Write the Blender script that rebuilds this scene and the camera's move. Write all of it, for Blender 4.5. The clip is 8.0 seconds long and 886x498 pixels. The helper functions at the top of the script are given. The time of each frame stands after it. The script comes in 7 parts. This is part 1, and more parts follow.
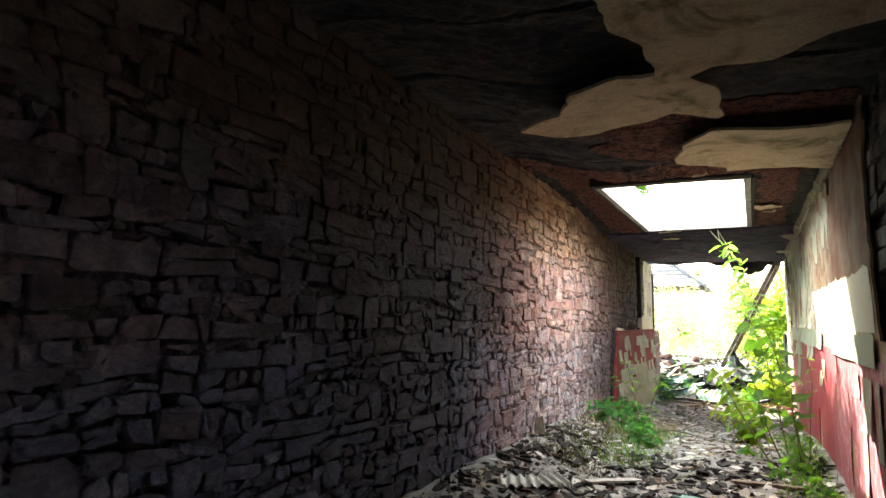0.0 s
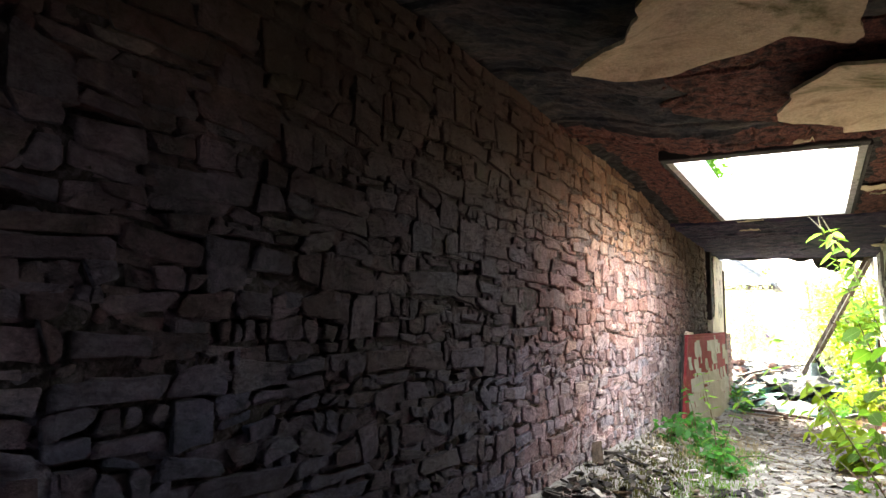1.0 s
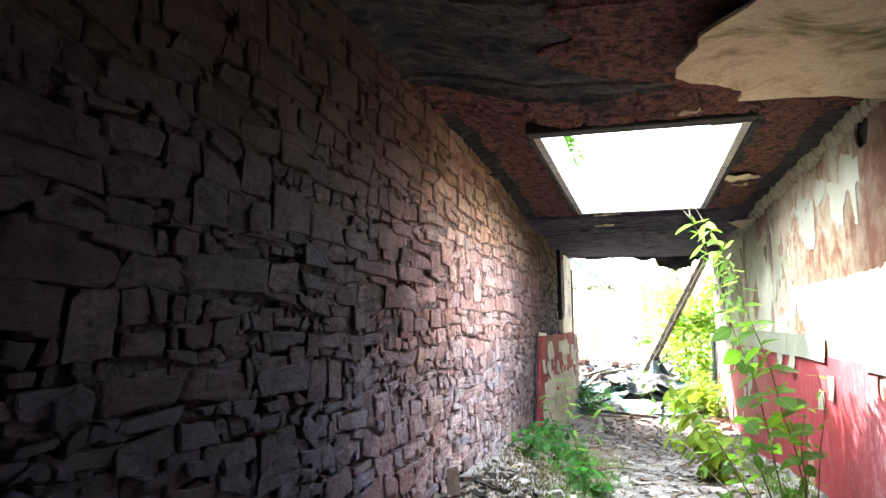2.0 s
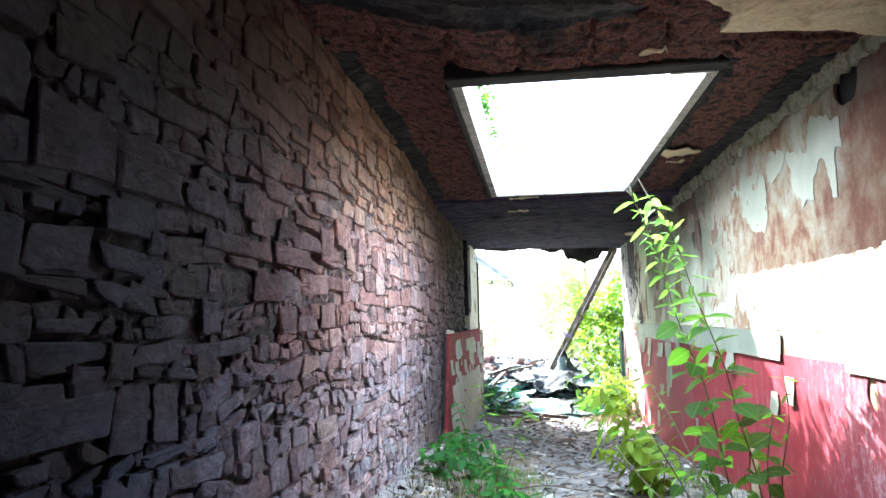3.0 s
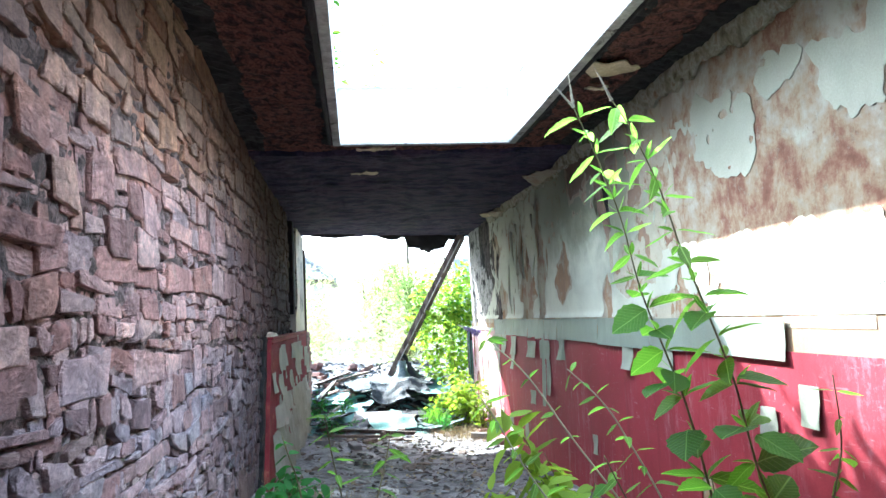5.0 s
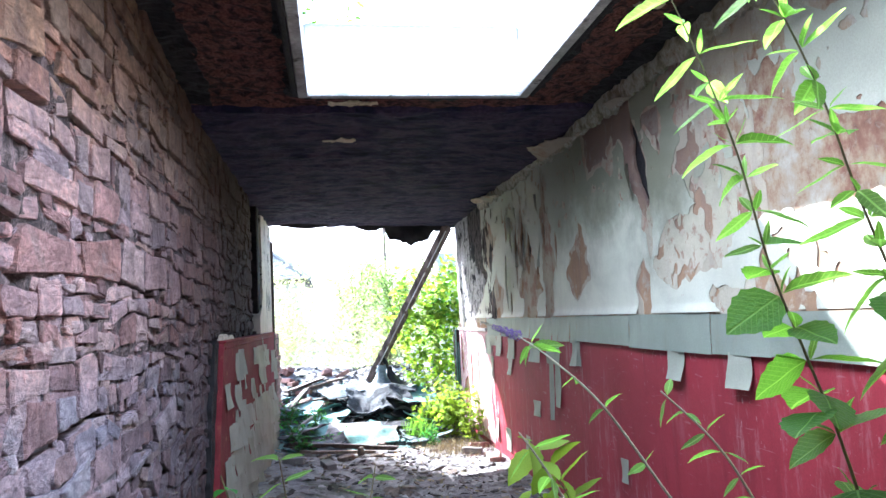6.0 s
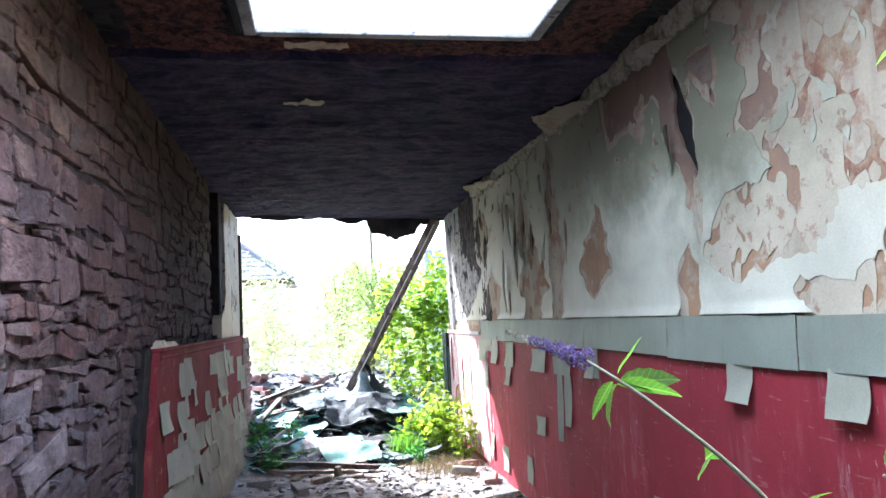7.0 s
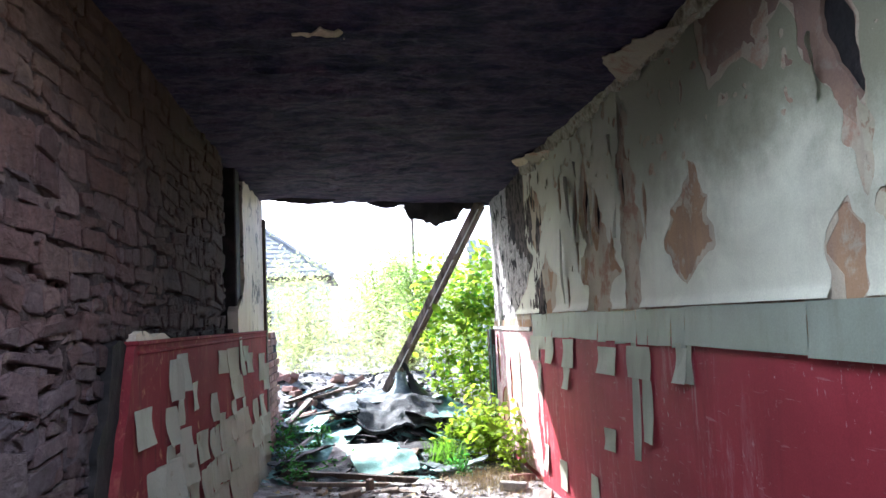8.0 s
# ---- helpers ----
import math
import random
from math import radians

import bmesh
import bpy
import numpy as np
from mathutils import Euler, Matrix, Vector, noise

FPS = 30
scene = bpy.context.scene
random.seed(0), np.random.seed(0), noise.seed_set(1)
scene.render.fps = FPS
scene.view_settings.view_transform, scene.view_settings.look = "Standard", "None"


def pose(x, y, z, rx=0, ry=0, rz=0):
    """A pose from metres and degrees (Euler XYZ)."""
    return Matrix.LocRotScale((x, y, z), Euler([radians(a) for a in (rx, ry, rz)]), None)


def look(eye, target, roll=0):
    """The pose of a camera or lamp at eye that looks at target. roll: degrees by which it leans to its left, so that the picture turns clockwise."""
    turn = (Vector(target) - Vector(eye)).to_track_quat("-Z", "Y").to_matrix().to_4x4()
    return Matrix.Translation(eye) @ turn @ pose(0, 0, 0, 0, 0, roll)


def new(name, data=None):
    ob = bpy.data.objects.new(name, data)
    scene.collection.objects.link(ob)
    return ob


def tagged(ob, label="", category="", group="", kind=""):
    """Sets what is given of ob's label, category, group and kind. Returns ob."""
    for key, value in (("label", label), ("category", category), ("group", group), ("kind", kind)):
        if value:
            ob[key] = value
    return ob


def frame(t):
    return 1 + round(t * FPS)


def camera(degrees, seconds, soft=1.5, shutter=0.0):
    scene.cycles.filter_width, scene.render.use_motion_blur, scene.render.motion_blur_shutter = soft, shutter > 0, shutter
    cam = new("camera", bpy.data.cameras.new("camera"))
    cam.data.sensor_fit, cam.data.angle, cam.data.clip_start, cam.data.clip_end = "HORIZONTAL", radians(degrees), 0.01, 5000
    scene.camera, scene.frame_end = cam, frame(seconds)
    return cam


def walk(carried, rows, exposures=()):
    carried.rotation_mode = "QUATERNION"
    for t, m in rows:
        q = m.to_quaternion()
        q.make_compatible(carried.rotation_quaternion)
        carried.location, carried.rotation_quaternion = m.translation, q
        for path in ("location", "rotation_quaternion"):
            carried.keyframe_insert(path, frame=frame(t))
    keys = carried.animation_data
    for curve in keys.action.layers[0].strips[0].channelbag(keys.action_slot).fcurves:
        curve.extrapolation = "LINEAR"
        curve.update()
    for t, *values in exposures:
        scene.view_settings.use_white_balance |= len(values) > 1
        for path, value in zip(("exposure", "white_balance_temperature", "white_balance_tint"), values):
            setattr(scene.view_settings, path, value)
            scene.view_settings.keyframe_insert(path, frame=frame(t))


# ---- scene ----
# ---------------------------------------------------------------- camera
cam = camera(63.6, 8.0)
METRES, EYE, TILT, LEAN, TURN = 7.7, 1.40, 6.0, 0.0, 23.4
ROWS = [
    (0.0, 0.0, 0.0, 0.0, -0.0, 0.0, 0.0),
    (0.5, 0.0156, 0.0774, -0.0065, 3.02, 0.03, 0.21),
    (1.0, 0.0182, 0.1385, -0.01, 4.4, -0.05, 0.15),
    (1.5, 0.0197, 0.2039, -0.0118, -2.13, -0.22, -0.37),
    (3.0, 0.0443, 0.3902, -0.0332, -16.06, -0.12, -0.33),
    (3.5, 0.0595, 0.4509, -0.0404, -19.42, 0.04, -0.19),
    (4.0, 0.0701, 0.5091, -0.0482, -23.15, 0.04, -0.48),
    (4.5, 0.0828, 0.5611, -0.0555, -29.48, 0.08, -0.42),
    (6.0, 0.1646, 0.7431, -0.0792, -32.33, 0.3, -0.38),
    (6.5, 0.1948, 0.7906, -0.0839, -32.81, 0.33, -0.39),
    (7.0, 0.2253, 0.8399, -0.0889, -33.31, 0.42, -0.43),
    (7.5, 0.2551, 0.8853, -0.097, -33.06, 0.43, -0.38),
    (8.0, 0.2823, 0.9339, -0.1058, -29.92, 0.36, -0.42),
]
EXPOSURES = [(0.0, 3.1, 7300, 4), (0.5, 3.4, 7400, 5), (1.0, 3.55, 7300, 7), (1.5, 3.7, 7000, 8), (3.0, 3.3, 5600, 3), (4.5, 2.88, 5400, 0), (6.0, 2.75, 5360, 13), (7.0, 2.62, 5450, 13), (8.0, 2.4, 5650, 13)]
START = pose(0, 0, EYE, TILT, LEAN, TURN)
PATH = [(t, START @ pose(METRES * x, METRES * y, METRES * z, 90 + pitch, roll, yaw)) for t, x, y, z, yaw, pitch, roll in ROWS]
PATH += [
    (1.7, look((-0.545, 1.683, 1.450), (-1.178, 3.569, 1.658), -0.2)),
    (2.8, look((-0.845, 2.722, 1.457), (-1.160, 4.686, 1.655), -1.1)),
    (4.7, look((-1.146, 4.437, 1.416), (-0.909, 6.415, 1.602), -2.6)),
    (5.8, look((-1.146, 5.585, 1.401), (-0.849, 7.554, 1.588), -2.75)),
]
walk(cam, sorted(PATH, key=lambda row: row[0]), EXPOSURES)

# ---------------------------------------------------------------- world and sun
SUN_WAY = Vector((1.0, -1.39, -1.46)).normalized()   # the way the sunlight travels
world = bpy.data.worlds.new("sky")
scene.world = world
world.use_nodes = True
wn, wl = world.node_tree.nodes, world.node_tree.links
wn.clear()
sky = wn.new("ShaderNodeTexSky")
sky.sky_type, sky.sun_disc = "NISHITA", False
sky.sun_elevation = math.asin(-SUN_WAY.z)
sky.sun_rotation = math.atan2(-SUN_WAY.x, -SUN_WAY.y)
sky.dust_density, sky.air_density = 3.0, 1.0
back = wn.new("ShaderNodeBackground")
back.inputs["Strength"].default_value = 0.15
out = wn.new("ShaderNodeOutputWorld")
wl.new(sky.outputs[0], back.inputs[0])
wl.new(back.outputs[0], out.inputs[0])

sun_data = bpy.data.lights.new("sun", "SUN")
sun_data.energy, sun_data.angle, sun_data.color = 4.5, radians(0.55), (1.0, 0.95, 0.87)
sun = new("sun", sun_data)
sun.matrix_world = Matrix.Translation((-8, 24, 22)) @ SUN_WAY.to_track_quat("-Z", "Y").to_matrix().to_4x4()

# skylight's share of the sky, in the rooflight's opening
sky_lamp = bpy.data.lights.new("rooflight_sky", "AREA")
sky_lamp.shape, sky_lamp.size, sky_lamp.size_y, sky_lamp.energy, sky_lamp.color = "RECTANGLE", 1.12, 3.05, 22.0, (0.90, 0.95, 1.0)
lamp = new("rooflight_sky", sky_lamp)
lamp.matrix_world = pose(-0.61, 8.0, 3.01)
# ---------------------------------------------------------------- materials
def nodes_of(name):
    m = bpy.data.materials.new(name)
    m.use_nodes = True
    nt = m.node_tree
    bsdf = nt.nodes["Principled BSDF"]
    return m, nt, bsdf


def noise_node(nt, vec, scale, detail=6.0, rough=0.6, warp=0.0):
    n = nt.nodes.new("ShaderNodeTexNoise")
    n.inputs["Scale"].default_value = scale
    n.inputs["Detail"].default_value = detail
    n.inputs["Roughness"].default_value = rough
    n.inputs["Distortion"].default_value = warp
    nt.links.new(vec, n.inputs["Vector"])
    return n.outputs["Fac"]


def ramp(nt, fac, stops):
    r = nt.nodes.new("ShaderNodeValToRGB")
    el = r.color_ramp.elements
    while len(el) < len(stops):
        el.new(0.5)
    for e, (p, c) in zip(el, stops):
        e.position, e.color = p, (*c, 1.0)
    nt.links.new(fac, r.inputs[0])
    return r.outputs[0]


def math_node(nt, op, a, b=None, clamp=False):
    n = nt.nodes.new("ShaderNodeMath")
    n.operation, n.use_clamp = op, clamp
    for i, v in enumerate((a, b)):
        if v is None:
            continue
        if isinstance(v, (int, float)):
            n.inputs[i].default_value = v
        else:
            nt.links.new(v, n.inputs[i])
    return n.outputs[0]


def mix(nt, fac, a, b, kind="MIX"):
    n = nt.nodes.new("ShaderNodeMix")
    n.data_type, n.blend_type = "RGBA", kind
    for key, v in ((0, fac), (6, a), (7, b)):
        if isinstance(v, (int, float)):
            n.inputs[key].default_value = v
        elif isinstance(v, tuple):
            n.inputs[key].default_value = (*v, 1.0)
        else:
            nt.links.new(v, n.inputs[key])
    return n.outputs[2]


def object_coords(nt, stretch=(1, 1, 1)):
    tc = nt.nodes.new("ShaderNodeTexCoord")
    mp = nt.nodes.new("ShaderNodeMapping")
    mp.inputs["Scale"].default_value = stretch
    nt.links.new(tc.outputs["Object"], mp.inputs[0])
    return mp.outputs[0]


def bump(nt, bsdf, height, strength, distance):
    b = nt.nodes.new("ShaderNodeBump")
    b.inputs["Strength"].default_value = strength
    b.inputs["Distance"].default_value = distance
    nt.links.new(height, b.inputs["Height"])
    nt.links.new(b.outputs[0], bsdf.inputs["Normal"])


def smooth_mask(nt, fac, lo, hi):
    n = nt.nodes.new("ShaderNodeMapRange")
    n.interpolation_type = "SMOOTHSTEP"
    n.inputs[1].default_value, n.inputs[2].default_value = lo, hi
    nt.links.new(fac, n.inputs[0])
    return n.outputs[0]


def random_value(nt):
    """A value of its own for each piece, whether an object or an island of a joined mesh."""
    a = nt.nodes.new("ShaderNodeObjectInfo").outputs["Random"]
    b = nt.nodes.new("ShaderNodeNewGeometry").outputs["Random Per Island"]
    return math_node(nt, "FRACT", math_node(nt, "ADD", a, b))


def surface(name, cols, scale=4.0, fine=60.0, rough=0.85, relief=0.004, stretch=(1, 1, 1), grain=0.35, per_piece=0.0, metal=0.0, stain=None, stain_scale=1.5, stain_at=(0.52, 0.68)):
    """Mottled surface: colour at a coarse scale, grain at a fine one, stains, relief."""
    m, nt, bsdf = nodes_of(name)
    vec = object_coords(nt, stretch)
    n = len(cols)
    big = noise_node(nt, vec, scale, 5.0, 0.62, 0.4)
    col = ramp(nt, big, [(0.3 + 0.4 * i / max(1, n - 1), c) for i, c in enumerate(cols)])
    small = noise_node(nt, vec, fine, 6.0, 0.7)
    shade = ramp(nt, small, [(0.25, (1 - grain,) * 3), (0.75, (1 + grain * 0.6,) * 3)])
    col = mix(nt, 1.0, col, shade, "MULTIPLY")
    if stain:
        mask = smooth_mask(nt, noise_node(nt, vec, stain_scale, 7.0, 0.65, 0.8), *stain_at)
        col = mix(nt, mask, col, stain)
    if per_piece:
        rv = random_value(nt)
        col = mix(nt, 1.0, col, ramp(nt, rv, [(0.0, (1 - per_piece,) * 3), (1.0, (1 + per_piece,) * 3)]), "MULTIPLY")
    nt.links.new(col, bsdf.inputs["Base Color"])
    bsdf.inputs["Roughness"].default_value = rough
    bsdf.inputs["Metallic"].default_value = metal
    bsdf.inputs["Specular IOR Level"].default_value = 0.3
    h = math_node(nt, "ADD", small, math_node(nt, "MULTIPLY", big, 1.6))
    bump(nt, bsdf, h, 0.7, relief)
    return m


def world_coords(nt, stretch=(1, 1, 1)):
    mp = nt.nodes.new("ShaderNodeMapping")
    mp.inputs["Scale"].default_value = stretch
    nt.links.new(nt.nodes.new("ShaderNodeNewGeometry").outputs["Position"], mp.inputs[0])
    return mp.outputs[0]


def soot_and_shade(nt, vec, col, share=1.0):
    """Soot from the fire on masonry at the far end and before the dado; at the near end and under the ceiling, shade
    put into the colour.
    """
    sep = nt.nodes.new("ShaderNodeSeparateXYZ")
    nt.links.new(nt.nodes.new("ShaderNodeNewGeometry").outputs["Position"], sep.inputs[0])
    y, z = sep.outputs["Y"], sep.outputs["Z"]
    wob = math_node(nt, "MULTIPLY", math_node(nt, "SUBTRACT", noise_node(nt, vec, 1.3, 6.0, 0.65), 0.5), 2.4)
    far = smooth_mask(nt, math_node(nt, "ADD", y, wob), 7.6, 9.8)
    # weak light at the near end, painted as bluish darkening
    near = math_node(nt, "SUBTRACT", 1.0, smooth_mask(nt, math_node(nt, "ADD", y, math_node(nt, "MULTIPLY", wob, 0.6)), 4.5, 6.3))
    # smoke stain with the shade under the ceiling painted in
    smoke_shade = smooth_mask(nt, math_node(nt, "ADD", z, math_node(nt, "MULTIPLY", wob, 0.2)), 1.70, 2.5)
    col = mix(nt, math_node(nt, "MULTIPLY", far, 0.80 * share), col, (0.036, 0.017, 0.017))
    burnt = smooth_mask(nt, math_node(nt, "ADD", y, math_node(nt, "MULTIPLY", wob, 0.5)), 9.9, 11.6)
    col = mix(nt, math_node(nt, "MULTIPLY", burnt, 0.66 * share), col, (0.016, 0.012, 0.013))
    # falling light towards the near end, painted as a reddish dimming
    dimming = math_node(nt, "SUBTRACT", 1.0, smooth_mask(nt, math_node(nt, "ADD", y, math_node(nt, "MULTIPLY", wob, 0.7)), 5.3, 7.1))
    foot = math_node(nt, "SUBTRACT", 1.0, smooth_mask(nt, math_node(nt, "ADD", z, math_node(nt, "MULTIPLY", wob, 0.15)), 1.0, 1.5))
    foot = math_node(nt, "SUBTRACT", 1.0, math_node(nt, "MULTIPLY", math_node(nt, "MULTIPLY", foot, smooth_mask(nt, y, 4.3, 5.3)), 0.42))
    dimming, near = math_node(nt, "MULTIPLY", dimming, foot), math_node(nt, "MULTIPLY", near, foot)      # the painted shade is weaker at the wall's foot
    door = smooth_mask(nt, math_node(nt, "ADD", y, wob), 1.1, 3.3)         # painted shade weaker at the start, for light from behind
    col = mix(nt, dimming, col, mix(nt, 1.0, col, mix(nt, door, (0.84, 0.76, 0.84), (0.235, 0.155, 0.15)), "MULTIPLY"))
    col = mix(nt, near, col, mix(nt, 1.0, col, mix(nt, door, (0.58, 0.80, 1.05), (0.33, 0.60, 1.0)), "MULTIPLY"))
    col = mix(nt, math_node(nt, "MULTIPLY", smoke_shade, 0.50 * share), col, (0.075, 0.045, 0.028))
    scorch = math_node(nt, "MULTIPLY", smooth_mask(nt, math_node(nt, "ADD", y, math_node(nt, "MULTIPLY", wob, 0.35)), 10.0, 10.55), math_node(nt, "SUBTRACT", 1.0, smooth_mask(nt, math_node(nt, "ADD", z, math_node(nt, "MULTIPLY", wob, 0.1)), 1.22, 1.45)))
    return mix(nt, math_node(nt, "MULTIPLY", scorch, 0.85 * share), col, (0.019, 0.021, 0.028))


def stone_material():
    m, nt, bsdf = nodes_of("sandstone")
    vec = world_coords(nt)
    rv = random_value(nt)
    hue = ramp(nt, rv, [(0.0, (0.16, 0.11, 0.105)), (0.16, (0.36, 0.23, 0.205)), (0.32, (0.29, 0.255, 0.26)), (0.46, (0.47, 0.325, 0.295)), (0.6, (0.31, 0.265, 0.255)), (0.74, (0.50, 0.385, 0.345)), (0.86, (0.29, 0.165, 0.14)), (1.0, (0.43, 0.33, 0.27))])
    mid = noise_node(nt, vec, 7.0, 6.0, 0.65, 0.6)
    col = mix(nt, 1.0, hue, ramp(nt, mid, [(0.28, (0.45, 0.43, 0.45)), (0.5, (0.98, 0.97, 0.97)), (0.72, (1.45, 1.4, 1.36))]), "MULTIPLY")
    bed = noise_node(nt, world_coords(nt, (1, 0.8, 1.25)), 34.0, 8.0, 0.78, 0.5)
    col = mix(nt, 1.0, col, ramp(nt, bed, [(0.3, (0.52, 0.52, 0.54)), (0.7, (1.34, 1.32, 1.3))]), "MULTIPLY")
    lichen = smooth_mask(nt, noise_node(nt, vec, 2.3, 8.0, 0.7, 1.2), 0.56, 0.7)
    col = mix(nt, math_node(nt, "MULTIPLY", lichen, 0.45), col, (0.20, 0.20, 0.17))
    smear = smooth_mask(nt, noise_node(nt, vec, 11.0, 8.0, 0.75, 0.8), 0.56, 0.66)
    col = mix(nt, math_node(nt, "MULTIPLY", smear, 0.6), col, (0.235, 0.20, 0.19))        # mortar smeared over the faces
    low = nt.nodes.new("ShaderNodeSeparateXYZ")
    nt.links.new(vec, low.inputs[0])
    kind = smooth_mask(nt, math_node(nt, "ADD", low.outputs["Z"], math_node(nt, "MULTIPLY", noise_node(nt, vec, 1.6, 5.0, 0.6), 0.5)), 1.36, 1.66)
    tint = mix(nt, kind, (1.28, 1.42, 1.68), (1.62, 1.47, 1.50))      # pink stone above, greyer below; tan at the top paints in warm bounced light
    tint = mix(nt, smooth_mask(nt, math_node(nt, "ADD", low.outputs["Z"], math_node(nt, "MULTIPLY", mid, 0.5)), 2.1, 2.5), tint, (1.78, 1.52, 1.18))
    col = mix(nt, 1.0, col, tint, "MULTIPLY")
    col = soot_and_shade(nt, vec, col)
    nt.links.new(col, bsdf.inputs["Base Color"])
    bsdf.inputs["Roughness"].default_value = 0.88
    bsdf.inputs["Specular IOR Level"].default_value = 0.25
    chisel = noise_node(nt, world_coords(nt, (1, 0.7, 1.3)), 16.0, 4.0, 0.6, 1.0)
    h = math_node(nt, "ADD", math_node(nt, "ADD", math_node(nt, "MULTIPLY", mid, 1.2), bed), math_node(nt, "MULTIPLY", chisel, 1.1))
    bump(nt, bsdf, h, 1.0, 0.026)
    return m


def mortar_material():
    m, nt, bsdf = nodes_of("old_mortar")
    vec = world_coords(nt)
    lump = noise_node(nt, vec, 22.0, 8.0, 0.75, 0.6)
    col = ramp(nt, lump, [(0.34, (0.03, 0.023, 0.021)), (0.48, (0.12, 0.088, 0.08)), (0.58, (0.34, 0.24, 0.225)), (0.7, (0.54, 0.40, 0.375))])
    col = soot_and_shade(nt, vec, col, 1.1)
    nt.links.new(col, bsdf.inputs["Base Color"])
    bsdf.inputs["Roughness"].default_value = 0.95
    bump(nt, bsdf, math_node(nt, "ADD", lump, math_node(nt, "MULTIPLY", noise_node(nt, vec, 70.0, 5.0, 0.7), 0.5)), 1.0, 0.04)
    return m


def paint_material(name, base, under, dirt, streak=(1, 1, 0.12), chips=(0.66, 0.7), rough=0.6, chip_scale=9.0, gloss=0.18, scuff=0.0, smoke_shade=0.0, bloom=None, smoke_shade_tint=(0.115, 0.11, 0.066)):
    """Old wall paint: faded in clouds, streaked downwards, chipped to what lies under it."""
    m, nt, bsdf = nodes_of(name)
    vec = object_coords(nt)
    run = object_coords(nt, streak)
    cloud = noise_node(nt, vec, 1.7, 6.0, 0.6, 0.5)
    col = mix(nt, smooth_mask(nt, cloud, 0.35, 0.7), base, tuple(c * 0.78 for c in base))
    streaks = smooth_mask(nt, noise_node(nt, run, 11.0, 6.0, 0.65), 0.48, 0.72)
    col = mix(nt, math_node(nt, "MULTIPLY", streaks, 0.55), col, dirt)
    chip = smooth_mask(nt, noise_node(nt, vec, chip_scale, 9.0, 0.72, 0.3), *chips)
    col = mix(nt, chip, col, under)
    if scuff:                                     # long runs where water has washed the paint thin
        runs = smooth_mask(nt, noise_node(nt, object_coords(nt, (1, 1, 0.2)), 15.0, 8.0, 0.75, 0.3), 0.5, 0.66)
        where = smooth_mask(nt, noise_node(nt, vec, 0.8, 3.0, 0.5), 0.42, 0.6)
        col = mix(nt, math_node(nt, "MULTIPLY", math_node(nt, "MULTIPLY", runs, where), scuff), col, under)
        flecks = smooth_mask(nt, noise_node(nt, object_coords(nt, (1, 1, 0.45)), 46.0, 5.0, 0.6), 0.64, 0.70)
        there = smooth_mask(nt, noise_node(nt, vec, 2.6, 5.0, 0.6), 0.40, 0.66)
        col = mix(nt, math_node(nt, "MULTIPLY", math_node(nt, "MULTIPLY", flecks, there), 0.6), col, under)
        scratch = smooth_mask(nt, noise_node(nt, object_coords(nt, (1, 0.25, 1.6)), 30.0, 3.0, 0.5, 0.6), 0.66, 0.72)
        col = mix(nt, math_node(nt, "MULTIPLY", scratch, 0.4), col, tuple(0.5 * (p + q) for p, q in zip(base, under)))
    if bloom:                                     # salts and scrapes where the rain comes in
        sep = nt.nodes.new("ShaderNodeSeparateXYZ")
        nt.links.new(vec, sep.inputs[0])
        near = math_node(nt, "SUBTRACT", 1.0, smooth_mask(nt, math_node(nt, "ADD", sep.outputs["Y"], math_node(nt, "MULTIPLY", noise_node(nt, vec, 1.9, 6.0, 0.6), 1.6)), 6.6, 8.3))
        rough_runs = noise_node(nt, object_coords(nt, (1, 1.0, 0.32)), 19.0, 10.0, 0.78, 0.5)
        spots = noise_node(nt, vec, 27.0, 9.0, 0.75, 0.4)
        both = math_node(nt, "ADD", math_node(nt, "MULTIPLY", rough_runs, 0.6), math_node(nt, "MULTIPLY", spots, 0.4))
        col = mix(nt, math_node(nt, "MULTIPLY", near, 0.28), col, tuple(0.6 * p + 0.4 * q for p, q in zip(base, bloom)))
        col = mix(nt, math_node(nt, "MULTIPLY", math_node(nt, "MULTIPLY", smooth_mask(nt, both, 0.49, 0.60), near), 0.85), col, bloom)
    if smoke_shade:                                     # smoke stain, with the dimness below the ceiling painted in
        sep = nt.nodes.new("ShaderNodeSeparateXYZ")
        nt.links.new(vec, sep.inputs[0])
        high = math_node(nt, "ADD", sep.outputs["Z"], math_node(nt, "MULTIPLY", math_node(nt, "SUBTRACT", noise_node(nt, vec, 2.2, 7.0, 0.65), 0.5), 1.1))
        # weakened at the far end, where the open end lights the wall
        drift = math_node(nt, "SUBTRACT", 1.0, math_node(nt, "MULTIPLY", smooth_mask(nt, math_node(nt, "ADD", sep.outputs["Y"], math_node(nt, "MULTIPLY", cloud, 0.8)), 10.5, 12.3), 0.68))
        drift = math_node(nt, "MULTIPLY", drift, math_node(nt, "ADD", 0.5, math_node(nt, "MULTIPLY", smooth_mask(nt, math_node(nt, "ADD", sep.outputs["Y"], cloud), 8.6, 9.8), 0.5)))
        col = mix(nt, math_node(nt, "MULTIPLY", math_node(nt, "MULTIPLY", smooth_mask(nt, high, 1.47, 2.15), smoke_shade), drift), col, smoke_shade_tint)
    fine = noise_node(nt, vec, 130.0, 4.0, 0.7)
    col = mix(nt, 1.0, col, ramp(nt, fine, [(0.3, (0.88,) * 3), (0.7, (1.08,) * 3)]), "MULTIPLY")
    nt.links.new(col, bsdf.inputs["Base Color"])
    bsdf.inputs["Roughness"].default_value = rough
